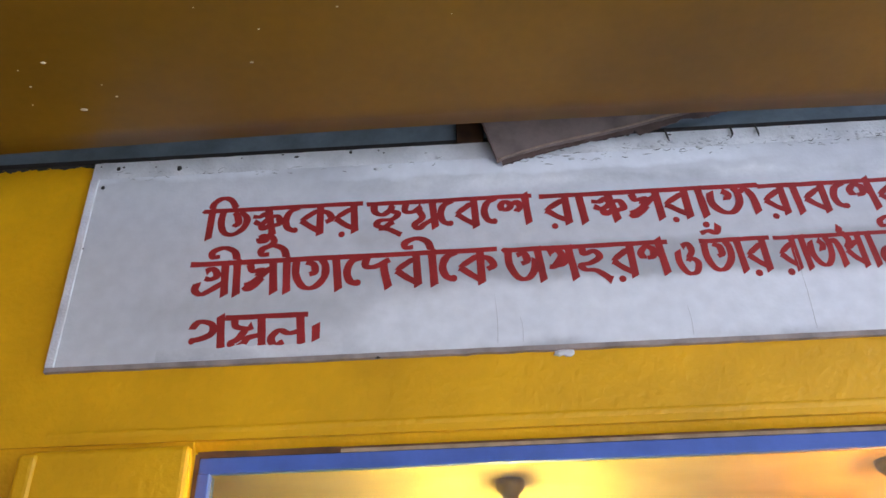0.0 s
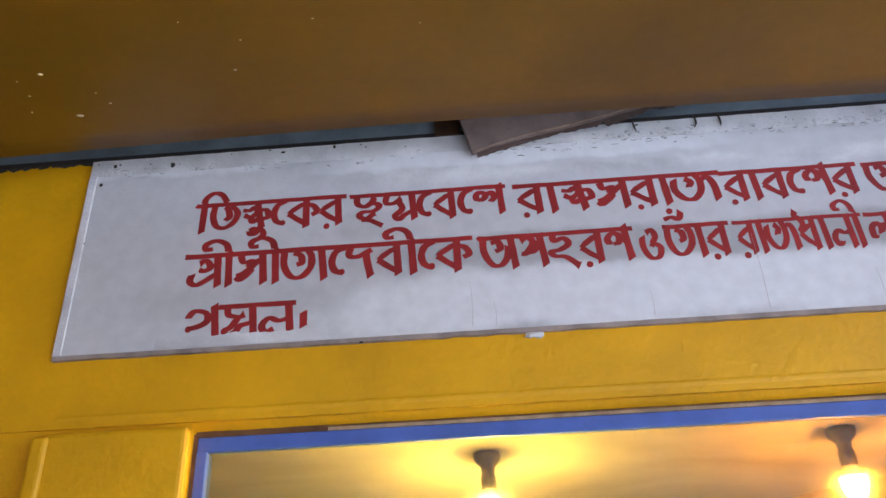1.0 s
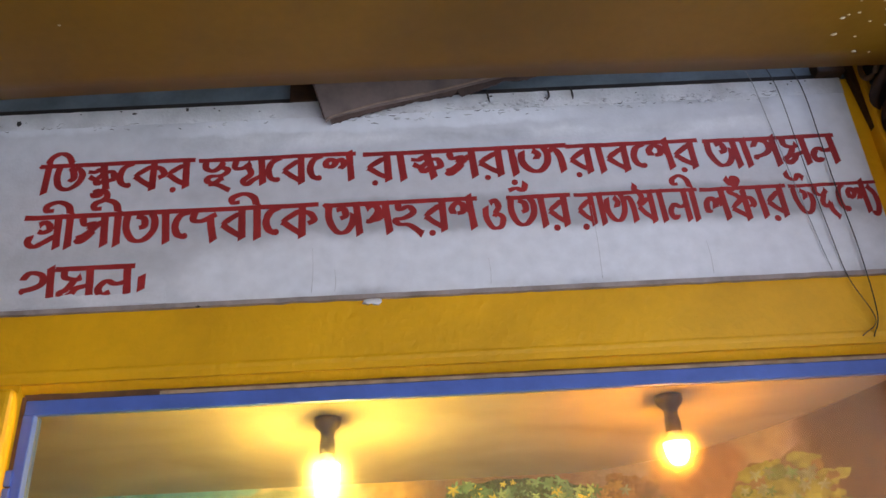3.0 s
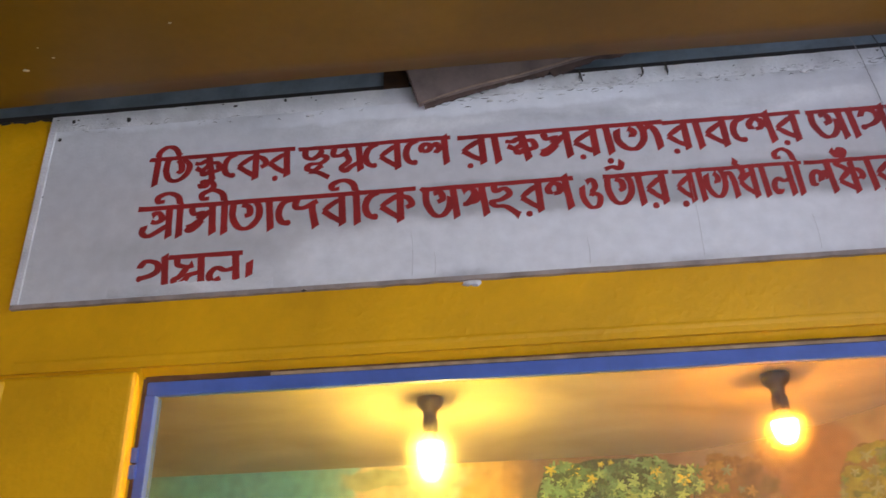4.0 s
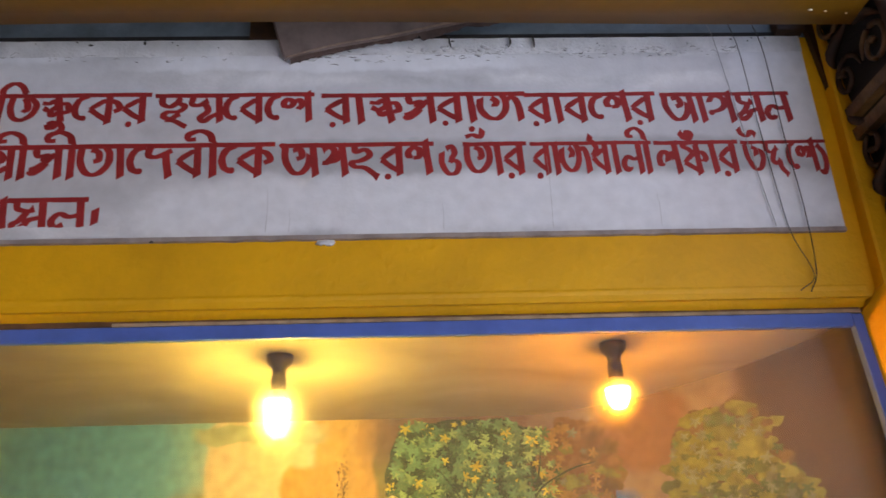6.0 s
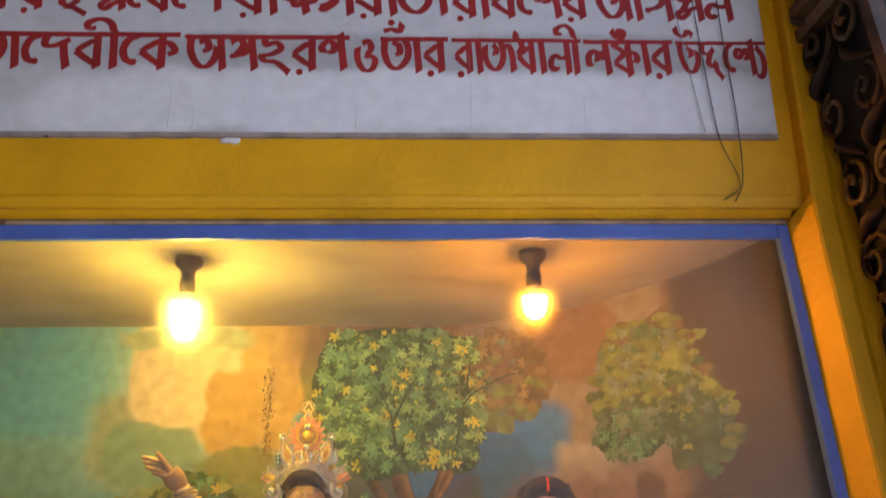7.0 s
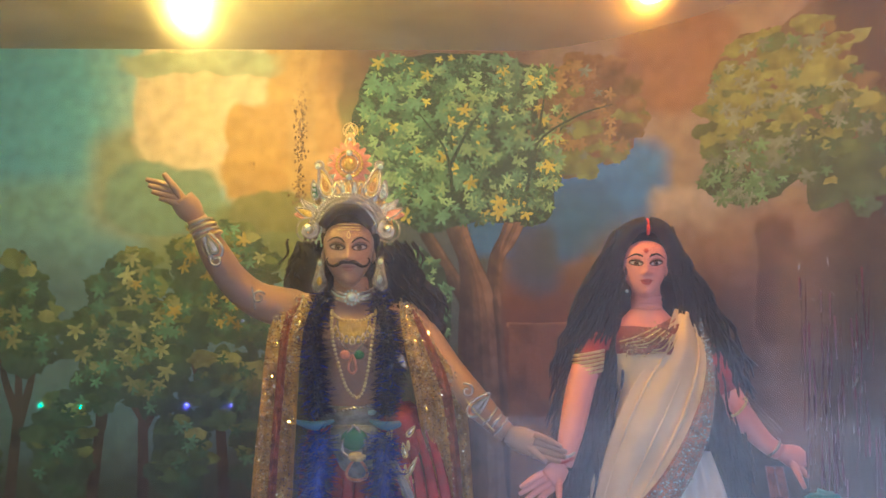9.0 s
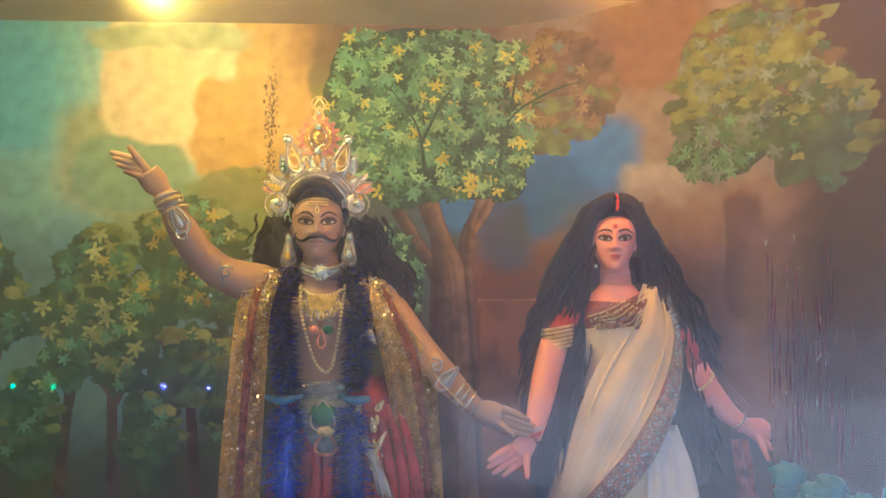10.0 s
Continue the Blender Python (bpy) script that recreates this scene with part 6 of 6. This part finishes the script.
    scroll(a, (0.690, 0.327, 1.500), 0.014, 0.0030, SILVER, 1, 2.0)
    scroll(a, (0.760, 0.383, 1.430), 0.014, 0.0026, SILVER, 1, 0.5)
    beads(a, [(0.742, 0.39, 1.455), (0.750, 0.383, 1.435), (0.752, 0.388, 1.405)], 0.003, SILVER)
    a.ball((0.725, 0.40, 1.384), (0.004, 0.004, 0.004), GEM, 7, 5)
    # lowered arm
    a.tube([(1.035, 0.470, 1.390), (1.085, 0.455, 1.345), (1.135, 0.430, 1.285), (1.185, 0.405, 1.230), (1.235, 0.388, 1.180), (1.250, 0.384, 1.168)], [0.044, 0.038, 0.032, 0.029, 0.021, 0.019], CLAY_TAN, 16)
    open_hand(a, (1.250, 0.384, 1.166), (1.300, 0.368, 1.148), [(1.352, 0.350, 1.146), (1.362, 0.350, 1.136), (1.360, 0.352, 1.126), (1.350, 0.354, 1.118)], (1.322, 0.345, 1.118), 0.0105, CLAY_TAN)
    for k in range(3):
        cx, cz = 1.236 - 0.010 * k, 1.180 + 0.010 * k
        a.tube([(cx + 0.016 * math.cos(t * 0.524), 0.388 + 0.025 * math.sin(t * 0.524), cz + 0.018 * math.cos(t * 0.524)) for t in range(13)], [0.003] * 13, SILVER, 6, smooth=2)
    loop(a, (1.195, 0.372, 1.225), 0.015, 0.030, 0.0030, SILVER, 0.75, ROSE)
    loop(a, (1.196, 0.369, 1.224), 0.009, 0.019, 0.0020, PEWTER, 0.75, SILVER)
    beads(a, [(1.170, 0.372, 1.232), (1.186, 0.368, 1.212), (1.206, 0.366, 1.192), (1.222, 0.364, 1.176)], 0.0022, GOLD)
    scroll(a, (1.172, 0.376, 1.250), 0.015, 0.0030, SILVER, -1, 1.0)
    # shawl: a fall on either side
    a.cloth([(0.800, 0.435, 1.425), (0.775, 0.405, 1.36), (0.762, 0.400, 1.22), (0.748, 0.400, 1.05), (0.735, 0.405, 0.76)], [(0.862, 0.430, 1.430), (0.846, 0.398, 1.36), (0.838, 0.396, 1.22), (0.832, 0.398, 1.05), (0.822, 0.405, 0.76)], GOLDCLOTH, 0.008, 2.5)
    a.cloth([(0.822, 0.424, 1.430), (0.804, 0.388, 1.36), (0.794, 0.384, 1.22), (0.784, 0.386, 1.05), (0.772, 0.390, 0.76)], [(0.838, 0.424, 1.430), (0.820, 0.388, 1.36), (0.810, 0.384, 1.22), (0.800, 0.386, 1.05), (0.790, 0.390, 0.76)], STRIPE, 0.003, 1)
    a.cloth([(1.035, 0.425, 1.425), (1.045, 0.400, 1.35), (1.072, 0.405, 1.22), (1.100, 0.415, 1.05), (1.125, 0.42, 0.76)], [(1.070, 0.430, 1.405), (1.115, 0.408, 1.33), (1.165, 0.40, 1.25), (1.185, 0.412, 1.05), (1.195, 0.42, 0.76)], GOLDCLOTH, 0.009, 3.0)
    a.cloth([(1.056, 0.414, 1.41), (1.086, 0.390, 1.34), (1.124, 0.390, 1.23), (1.146, 0.402, 1.05), (1.16, 0.41, 0.76)], [(1.066, 0.414, 1.408), (1.104, 0.390, 1.34), (1.142, 0.388, 1.24), (1.164, 0.402, 1.05), (1.175, 0.41, 0.76)], STRIPE, 0.003, 1)
    sequins(a, [(0.800, 0.435, 1.425), (0.775, 0.405, 1.36), (0.762, 0.400, 1.22), (0.748, 0.400, 1.05), (0.735, 0.405, 0.76)], [(0.862, 0.430, 1.430), (0.846, 0.398, 1.36), (0.838, 0.396, 1.22), (0.832, 0.398, 1.05), (0.822, 0.405, 0.76)], [FOIL, FOIL, GOLD], 2200, 61, 0.0012)
    sequins(a, [(1.035, 0.425, 1.425), (1.045, 0.400, 1.35), (1.072, 0.405, 1.22), (1.100, 0.415, 1.05), (1.125, 0.42, 0.76)], [(1.070, 0.430, 1.405), (1.115, 0.408, 1.33), (1.165, 0.40, 1.25), (1.185, 0.412, 1.05), (1.195, 0.42, 0.76)], [FOIL, FOIL, GOLD], 2200, 62, 0.0012)
    a.tube([(1.030, 0.405, 1.33), (1.040, 0.395, 1.31), (1.052, 0.398, 1.29)], [0.004, 0.010, 0.003], SILVER, 8, 0.4)
    # garland and tinsel falls
    for s in (-1, 1):
        bristles(a, [(0.935 + s * 0.055, 0.435, 1.43), (0.940 + s * 0.076, 0.405, 1.35), (0.945 + s * 0.074, 0.400, 1.27), (0.945 + s * 0.066, 0.402, 1.20)], 0.034, [NAVY, NAVY, NAVY, PURPLE, PURPLE, BLUETIN], 3600, 40 + s, 0.030)
        bristles(a, [(0.945 + s * 0.062, 0.395, 1.155), (0.945 + s * 0.066, 0.388, 1.05), (0.945 + s * 0.064, 0.388, 0.90), (0.945 + s * 0.06, 0.39, 0.76)], 0.050, [BLUETIN, BLUETIN, NAVY], 5000, 50 + s, 0.040)
        a.tube([(0.945 + s * 0.035, 0.40, 1.188), (0.945 + s * 0.070, 0.385, 1.180), (0.945 + s * 0.110, 0.40, 1.186)], [0.003, 0.009, 0.004], BLUECLOTH, 8, 0.6)
    # belt and apron
    a.loft([(0.948, 0.470, 1.178, 0.090, 0.068), (0.950, 0.470, 1.195, 0.088, 0.066), (0.953, 0.472, 1.214, 0.084, 0.062)], PEWTER, 32)
    beads(a, [(0.875, 0.425, 1.204), (0.91, 0.404, 1.206), (0.95, 0.400, 1.213), (0.99, 0.406, 1.220), (1.03, 0.43, 1.225)], 0.0036, SILVER)
    a.loft([(0.962, 0.392, 1.075, 0.012, 0.006), (0.958, 0.392, 1.10, 0.034, 0.009), (0.952, 0.392, 1.14, 0.048, 0.010), (0.950, 0.396, 1.18, 0.046, 0.010)], PEWTER, 20)
    a.ball((0.952, 0.380, 1.155), (0.026, 0.008, 0.022), GREENGEM, 16, 8)
    loop(a, (0.952, 0.378, 1.152), 0.028, 0.030, 0.0034, SILVER)
    a.ball((0.958, 0.378, 1.122), (0.018, 0.007, 0.010), GOLD, 12, 7)
    loop(a, (0.958, 0.384, 1.098), 0.024, 0.022, 0.003, ROSE)
    a.ball((0.985, 0.398, 1.205), (0.009, 0.005, 0.006), GEM, 10, 6)
    # dhoti folds and foil fringe
    for k in range(9):
        x = 0.905 + 0.020 * k
        a.tube([(x + 0.03, 0.408, 1.17), (x + 0.035 + 0.003 * k, 0.392, 1.08), (x + 0.03 + 0.006 * k, 0.39, 0.95), (x + 0.02 + 0.006 * k, 0.40, 0.76)], [0.006, 0.010, 0.012, 0.014], REDCLOTH, 8, 0.25)
    a.ball((1.035, 0.425, 1.155), (0.050, 0.034, 0.070), REDCLOTH, 18, 12, 0.35)
    for k in range(14):
        x, z = rnd.uniform(1.0, 1.075), rnd.uniform(0.98, 1.17)
        loop(a, (x, 0.386 + rnd.uniform(0, 0.006), z), rnd.uniform(0.004, 0.007), rnd.uniform(0.012, 0.022), 0.0012, GOLD, rnd.gauss(0.2, 0.4), FOIL)
    for k in range(26):
        x, z = rnd.uniform(0.99, 1.08), rnd.uniform(1.0, 1.19)
        a.ball((x, 0.392 + rnd.uniform(0, 0.012), z), (rnd.uniform(0.002, 0.007), 0.003, rnd.uniform(0.004, 0.012)), GOLD, 7, 5, 0.5)
    a.cloth([(1.010, 0.385, 1.125), (1.045, 0.378, 1.06), (1.060, 0.376, 1.0)], [(1.035, 0.385, 1.115), (1.070, 0.378, 1.05), (1.095, 0.376, 0.99)], SILVER, 0.004, 2)
    a.box((0.86, 0.40, 0.72), (1.03, 0.56, 0.735), CREAM)
    return a.thing("king_statue", "painted clay king statue with jewelled crown, gold shawl and tinsel garland", "statue")


king_figure()


def lady_figure():
    a = Acc()
    rnd = random.Random(22)
    a.loft([(1.545, 0.47, 0.72, 0.16, 0.10), (1.545, 0.47, 0.92, 0.15, 0.095), (1.55, 0.47, 1.06, 0.125, 0.082), (1.556, 0.467, 1.16, 0.092, 0.062), (1.556, 0.462, 1.24, 0.082, 0.058), (1.554, 0.456, 1.30, 0.086, 0.060), (1.553, 0.455, 1.322, 0.088, 0.059)], CREAMSILK, 60, 0.004, 9)
    a.loft([(1.553, 0.455, 1.320, 0.088, 0.059), (1.552, 0.455, 1.335, 0.090, 0.058), (1.55, 0.46, 1.362, 0.090, 0.050), (1.548, 0.462, 1.376, 0.075, 0.044)], BLOUSE, 48, 0.004, 9)
    a.loft([(1.547, 0.46, 1.365, 0.075, 0.045), (1.546, 0.458, 1.392, 0.052, 0.038), (1.545, 0.455, 1.412, 0.033, 0.030), (1.543, 0.452, 1.445, 0.030, 0.030), (1.541, 0.448, 1.47, 0.030, 0.030)], CLAY_PINK, 24)
    for k in range(3):
        a.tube([(1.545 + 0.031 * math.cos(t * 0.524), 0.455 + 0.031 * math.sin(t * 0.524), 1.412 + 0.012 * k) for t in range(13)], [0.0028] * 13, CLAY_PINK, 6, smooth=2)
    face(a, (1.538, 0.440, 1.494), 0.046, 0.050, 0.059, CLAY_PINK, -0.02, -8, LIPRED, LID_PLUM)
    a.ball((1.5315, 0.3945, 1.527), (0.0050, 0.002, 0.0050), LIPRED, 12, 7)
    # parted hair
    a.ball((1.538, 0.468, 1.525), (0.066, 0.055, 0.074), HAIR, 22, 14, 0.10)
    for s in (-1, 1):
        a.tube([(1.538 + s * 0.003, 0.412, 1.584), (1.538 + s * 0.032, 0.410, 1.570), (1.538 + s * 0.055, 0.424, 1.525), (1.538 + s * 0.062, 0.442, 1.47)], [0.015, 0.017, 0.015, 0.018], HAIR, 10)
        a.tube([(1.538 + s * 0.055, 0.468, 1.50), (1.538 + s * 0.095, 0.480, 1.40), (1.55 + s * 0.125, 0.475, 1.28), (1.55 + s * 0.145, 0.47, 1.15), (1.55 + s * 0.15, 0.48, 1.0)], [0.040, 0.052, 0.055, 0.05, 0.035], HAIR, 14, 0.7)
    a.tube([(1.538, 0.404, 1.560), (1.538, 0.3985, 1.571), (1.538, 0.4005, 1.583), (1.538, 0.408, 1.593)], [0.0030, 0.0036, 0.0034, 0.0024], VERMILION, 8, 0.7)
    a.loft([(1.55, 0.52, 0.95, 0.16, 0.03), (1.55, 0.51, 1.2, 0.17, 0.045), (1.545, 0.50, 1.4, 0.12, 0.05), (1.54, 0.49, 1.52, 0.075, 0.045), (1.538, 0.48, 1.57, 0.05, 0.035)], HAIR, 26, 0.03, 8)
    for i in range(620):
        s = rnd.choice((-1, 1))
        z0 = rnd.uniform(1.48, 1.580)
        x0 = 1.538 + s * (0.066 * math.sqrt(max(0.04, 1 - ((z0 - 1.525) / 0.074) ** 2)) + rnd.uniform(-0.012, 0.004))
        x2 = 1.55 + s * rnd.uniform(0.075, 0.21)
        y = rnd.uniform(0.425, 0.47)
        ph, amp = rnd.uniform(0, 6), rnd.uniform(0.003, 0.010)
        low = rnd.uniform(1.0, 1.30)
        pts = [(x0 + (x2 - x0) * (k / 9) ** 0.8 + amp * math.sin(ph + 1.9 * k), y + amp * math.cos(ph + 1.9 * k), z0 + (low - z0) * k / 9) for k in range(10)]
        a.tube(pts, [0.0030] * 9 + [0.0010], HAIR, 4, smooth=2)
    # blouse, sari folds and braided border
    a.cloth([(1.475, 0.412, 1.345), (1.505, 0.400, 1.355), (1.545, 0.406, 1.372), (1.600, 0.43, 1.398)], [(1.495, 0.404, 1.318), (1.535, 0.392, 1.325), (1.578, 0.395, 1.352), (1.615, 0.428, 1.385)], STRIPE, 0.003, 2, 10)
    for k in range(6):
        a.tube([(1.478 + 0.012 * k, 0.404 - 0.002 * k, 1.345 - 0.004 * k), (1.51 + 0.012 * k, 0.392, 1.356 - 0.006 * k), (1.55 + 0.008 * k, 0.392, 1.376 - 0.004 * k)], [0.0016] * 3, GOLD, 5)
    a.cloth([(1.596, 0.425, 1.412), (1.560, 0.398, 1.34), (1.497, 0.397, 1.25), (1.452, 0.402, 1.14), (1.412, 0.402, 0.98)], [(1.640, 0.432, 1.400), (1.650, 0.402, 1.31), (1.620, 0.388, 1.20), (1.565, 0.384, 1.10), (1.47, 0.380, 0.97)], CREAMSILK, 0.0055, 1.4, 36)
    fall_l = [(1.596, 0.425, 1.412), (1.560, 0.398, 1.34), (1.497, 0.397, 1.25), (1.452, 0.402, 1.14), (1.412, 0.402, 0.98)]
    fall_r = [(1.640, 0.432, 1.400), (1.650, 0.402, 1.31), (1.620, 0.388, 1.20), (1.565, 0.384, 1.10), (1.47, 0.380, 0.97)]
    for u, r in ((0.16, 0.0022), (0.44, 0.0030), (0.60, 0.0020), (0.84, 0.0026)):
        line = [Vector(p).lerp(Vector(q), u) + Vector((0, 0.0005, 0)) for p, q in zip(fall_l, fall_r)]
        a.tube(line, [r * 0.5, r * 1.1, r * 1.5, r * 1.3, r], CREAMSILK, 10, 0.9, 6)
    border_l = [(1.640, 0.432, 1.385), (1.648, 0.404, 1.30), (1.618, 0.384, 1.20), (1.560, 0.378, 1.10), (1.500, 0.375, 1.03), (1.44, 0.372, 0.97)]
    border_r = [(1.655, 0.440, 1.380), (1.668, 0.412, 1.285), (1.652, 0.386, 1.18), (1.602, 0.378, 1.07), (1.545, 0.375, 1.00), (1.49, 0.372, 0.94)]
    a.cloth(border_l, border_r, STRIPE, 0.002, 3, 10)
    sequins(a, border_l, border_r, [SILVER, SILVER, GEM], 1100, 63, 0.0012)
    sequins(a, [(1.475, 0.408, 1.345), (1.505, 0.398, 1.355), (1.545, 0.400, 1.385)], [(1.495, 0.402, 1.318), (1.535, 0.390, 1.325), (1.578, 0.393, 1.352)], [FOIL, FOIL, GOLD], 320, 64, 0.0010)
    for k in range(5):
        u = (k + 0.5) / 5
        mid = [tuple(p + (q - p) * u - (0.004 if i == 1 else 0) for i, (p, q) in enumerate(zip(l, r))) for l, r in zip(border_l, border_r)]
        beads(a, mid, 0.0021, SILVER, 2.4)
    a.cloth([(1.590, 0.392, 1.13), (1.585, 0.372, 1.0), (1.58, 0.365, 0.74)], [(1.655, 0.405, 1.13), (1.69, 0.385, 1.0), (1.71, 0.372, 0.74)], GAUZE, 0.006, 3)
    # arms
    a.tube([(1.462, 0.458, 1.365), (1.428, 0.448, 1.325), (1.412, 0.430, 1.28)], [0.032, 0.035, 0.031], REDCLOTH, 14)
    for k in range(6):
        a.tube([(1.416 + 0.004 * k / 5 + 0.032 * math.cos(t * 0.524), 0.433 + 0.032 * math.sin(t * 0.524), 1.282 + 0.008 * k + 0.006 * math.cos(t * 0.524)) for t in range(13)], [0.0032] * 13, GOLD, 5, smooth=2)
    a.tube([(1.412, 0.430, 1.29), (1.395, 0.415, 1.23), (1.378, 0.395, 1.17), (1.364, 0.380, 1.12), (1.360, 0.376, 1.108)], [0.030, 0.028, 0.025, 0.018, 0.016], CLAY_PINK, 14)
    open_hand(a, (1.360, 0.376, 1.106), (1.328, 0.362, 1.082), [(1.272, 0.345, 1.072), (1.270, 0.348, 1.058), (1.280, 0.350, 1.046), (1.300, 0.352, 1.040)], (1.345, 0.338, 1.040), 0.0095, CLAY_PINK)
    a.tube([(1.640, 0.458, 1.360), (1.675, 0.455, 1.30), (1.705, 0.45, 1.245)], [0.032, 0.034, 0.030], REDCLOTH, 14)
    a.tube([(1.700, 0.45, 1.25), (1.735, 0.440, 1.19), (1.772, 0.430, 1.145), (1.800, 0.425, 1.125)], [0.028, 0.026, 0.020, 0.017], CLAY_PINK, 14)
    open_hand(a, (1.798, 0.425, 1.126), (1.845, 0.418, 1.112), [(1.905, 0.415, 1.098), (1.895, 0.412, 1.088), (1.880, 0.410, 1.078), (1.862, 0.410, 1.066)], (1.835, 0.395, 1.060), 0.0095, CLAY_PINK)
    for cx, cz, m in ((1.785, 1.135, SILVER), (1.720, 1.215, GOLD), (1.367, 1.128, EYEWHITE), (1.365, 1.118, LIPRED)):
        a.tube([(cx + 0.014 * math.cos(t * 0.524), (0.427 if cx > 1.5 else 0.383) + 0.024 * math.sin(t * 0.524), cz + 0.018 * math.cos(t * 0.524) * (1 if cx > 1.5 else 0.3)) for t in range(13)], [0.003] * 13, m, 6, smooth=2)
    for k in range(3):
        beads(a, [(1.722 + 0.006 * k, 0.404, 1.232 + 0.003 * k), (1.750 + 0.006 * k, 0.398, 1.200 + 0.003 * k), (1.782 + 0.006 * k, 0.396, 1.166 + 0.003 * k)], 0.0017, SILVER, 2.6)
    # veil end falling from the far arm
    a.cloth([(1.765, 0.41, 1.10), (1.775, 0.405, 1.0), (1.78, 0.405, 0.80)], [(1.800, 0.41, 1.10), (1.815, 0.405, 1.0), (1.83, 0.405, 0.80)], STRIPE, 0.004, 2, 10)
    a.ball((1.494, 0.405, 1.446), (0.004, 0.004, 0.004), GEM, 7, 5)
    return a.thing("lady_statue", "painted clay lady statue with long black hair, cream silk sari", "statue")


lady_figure()
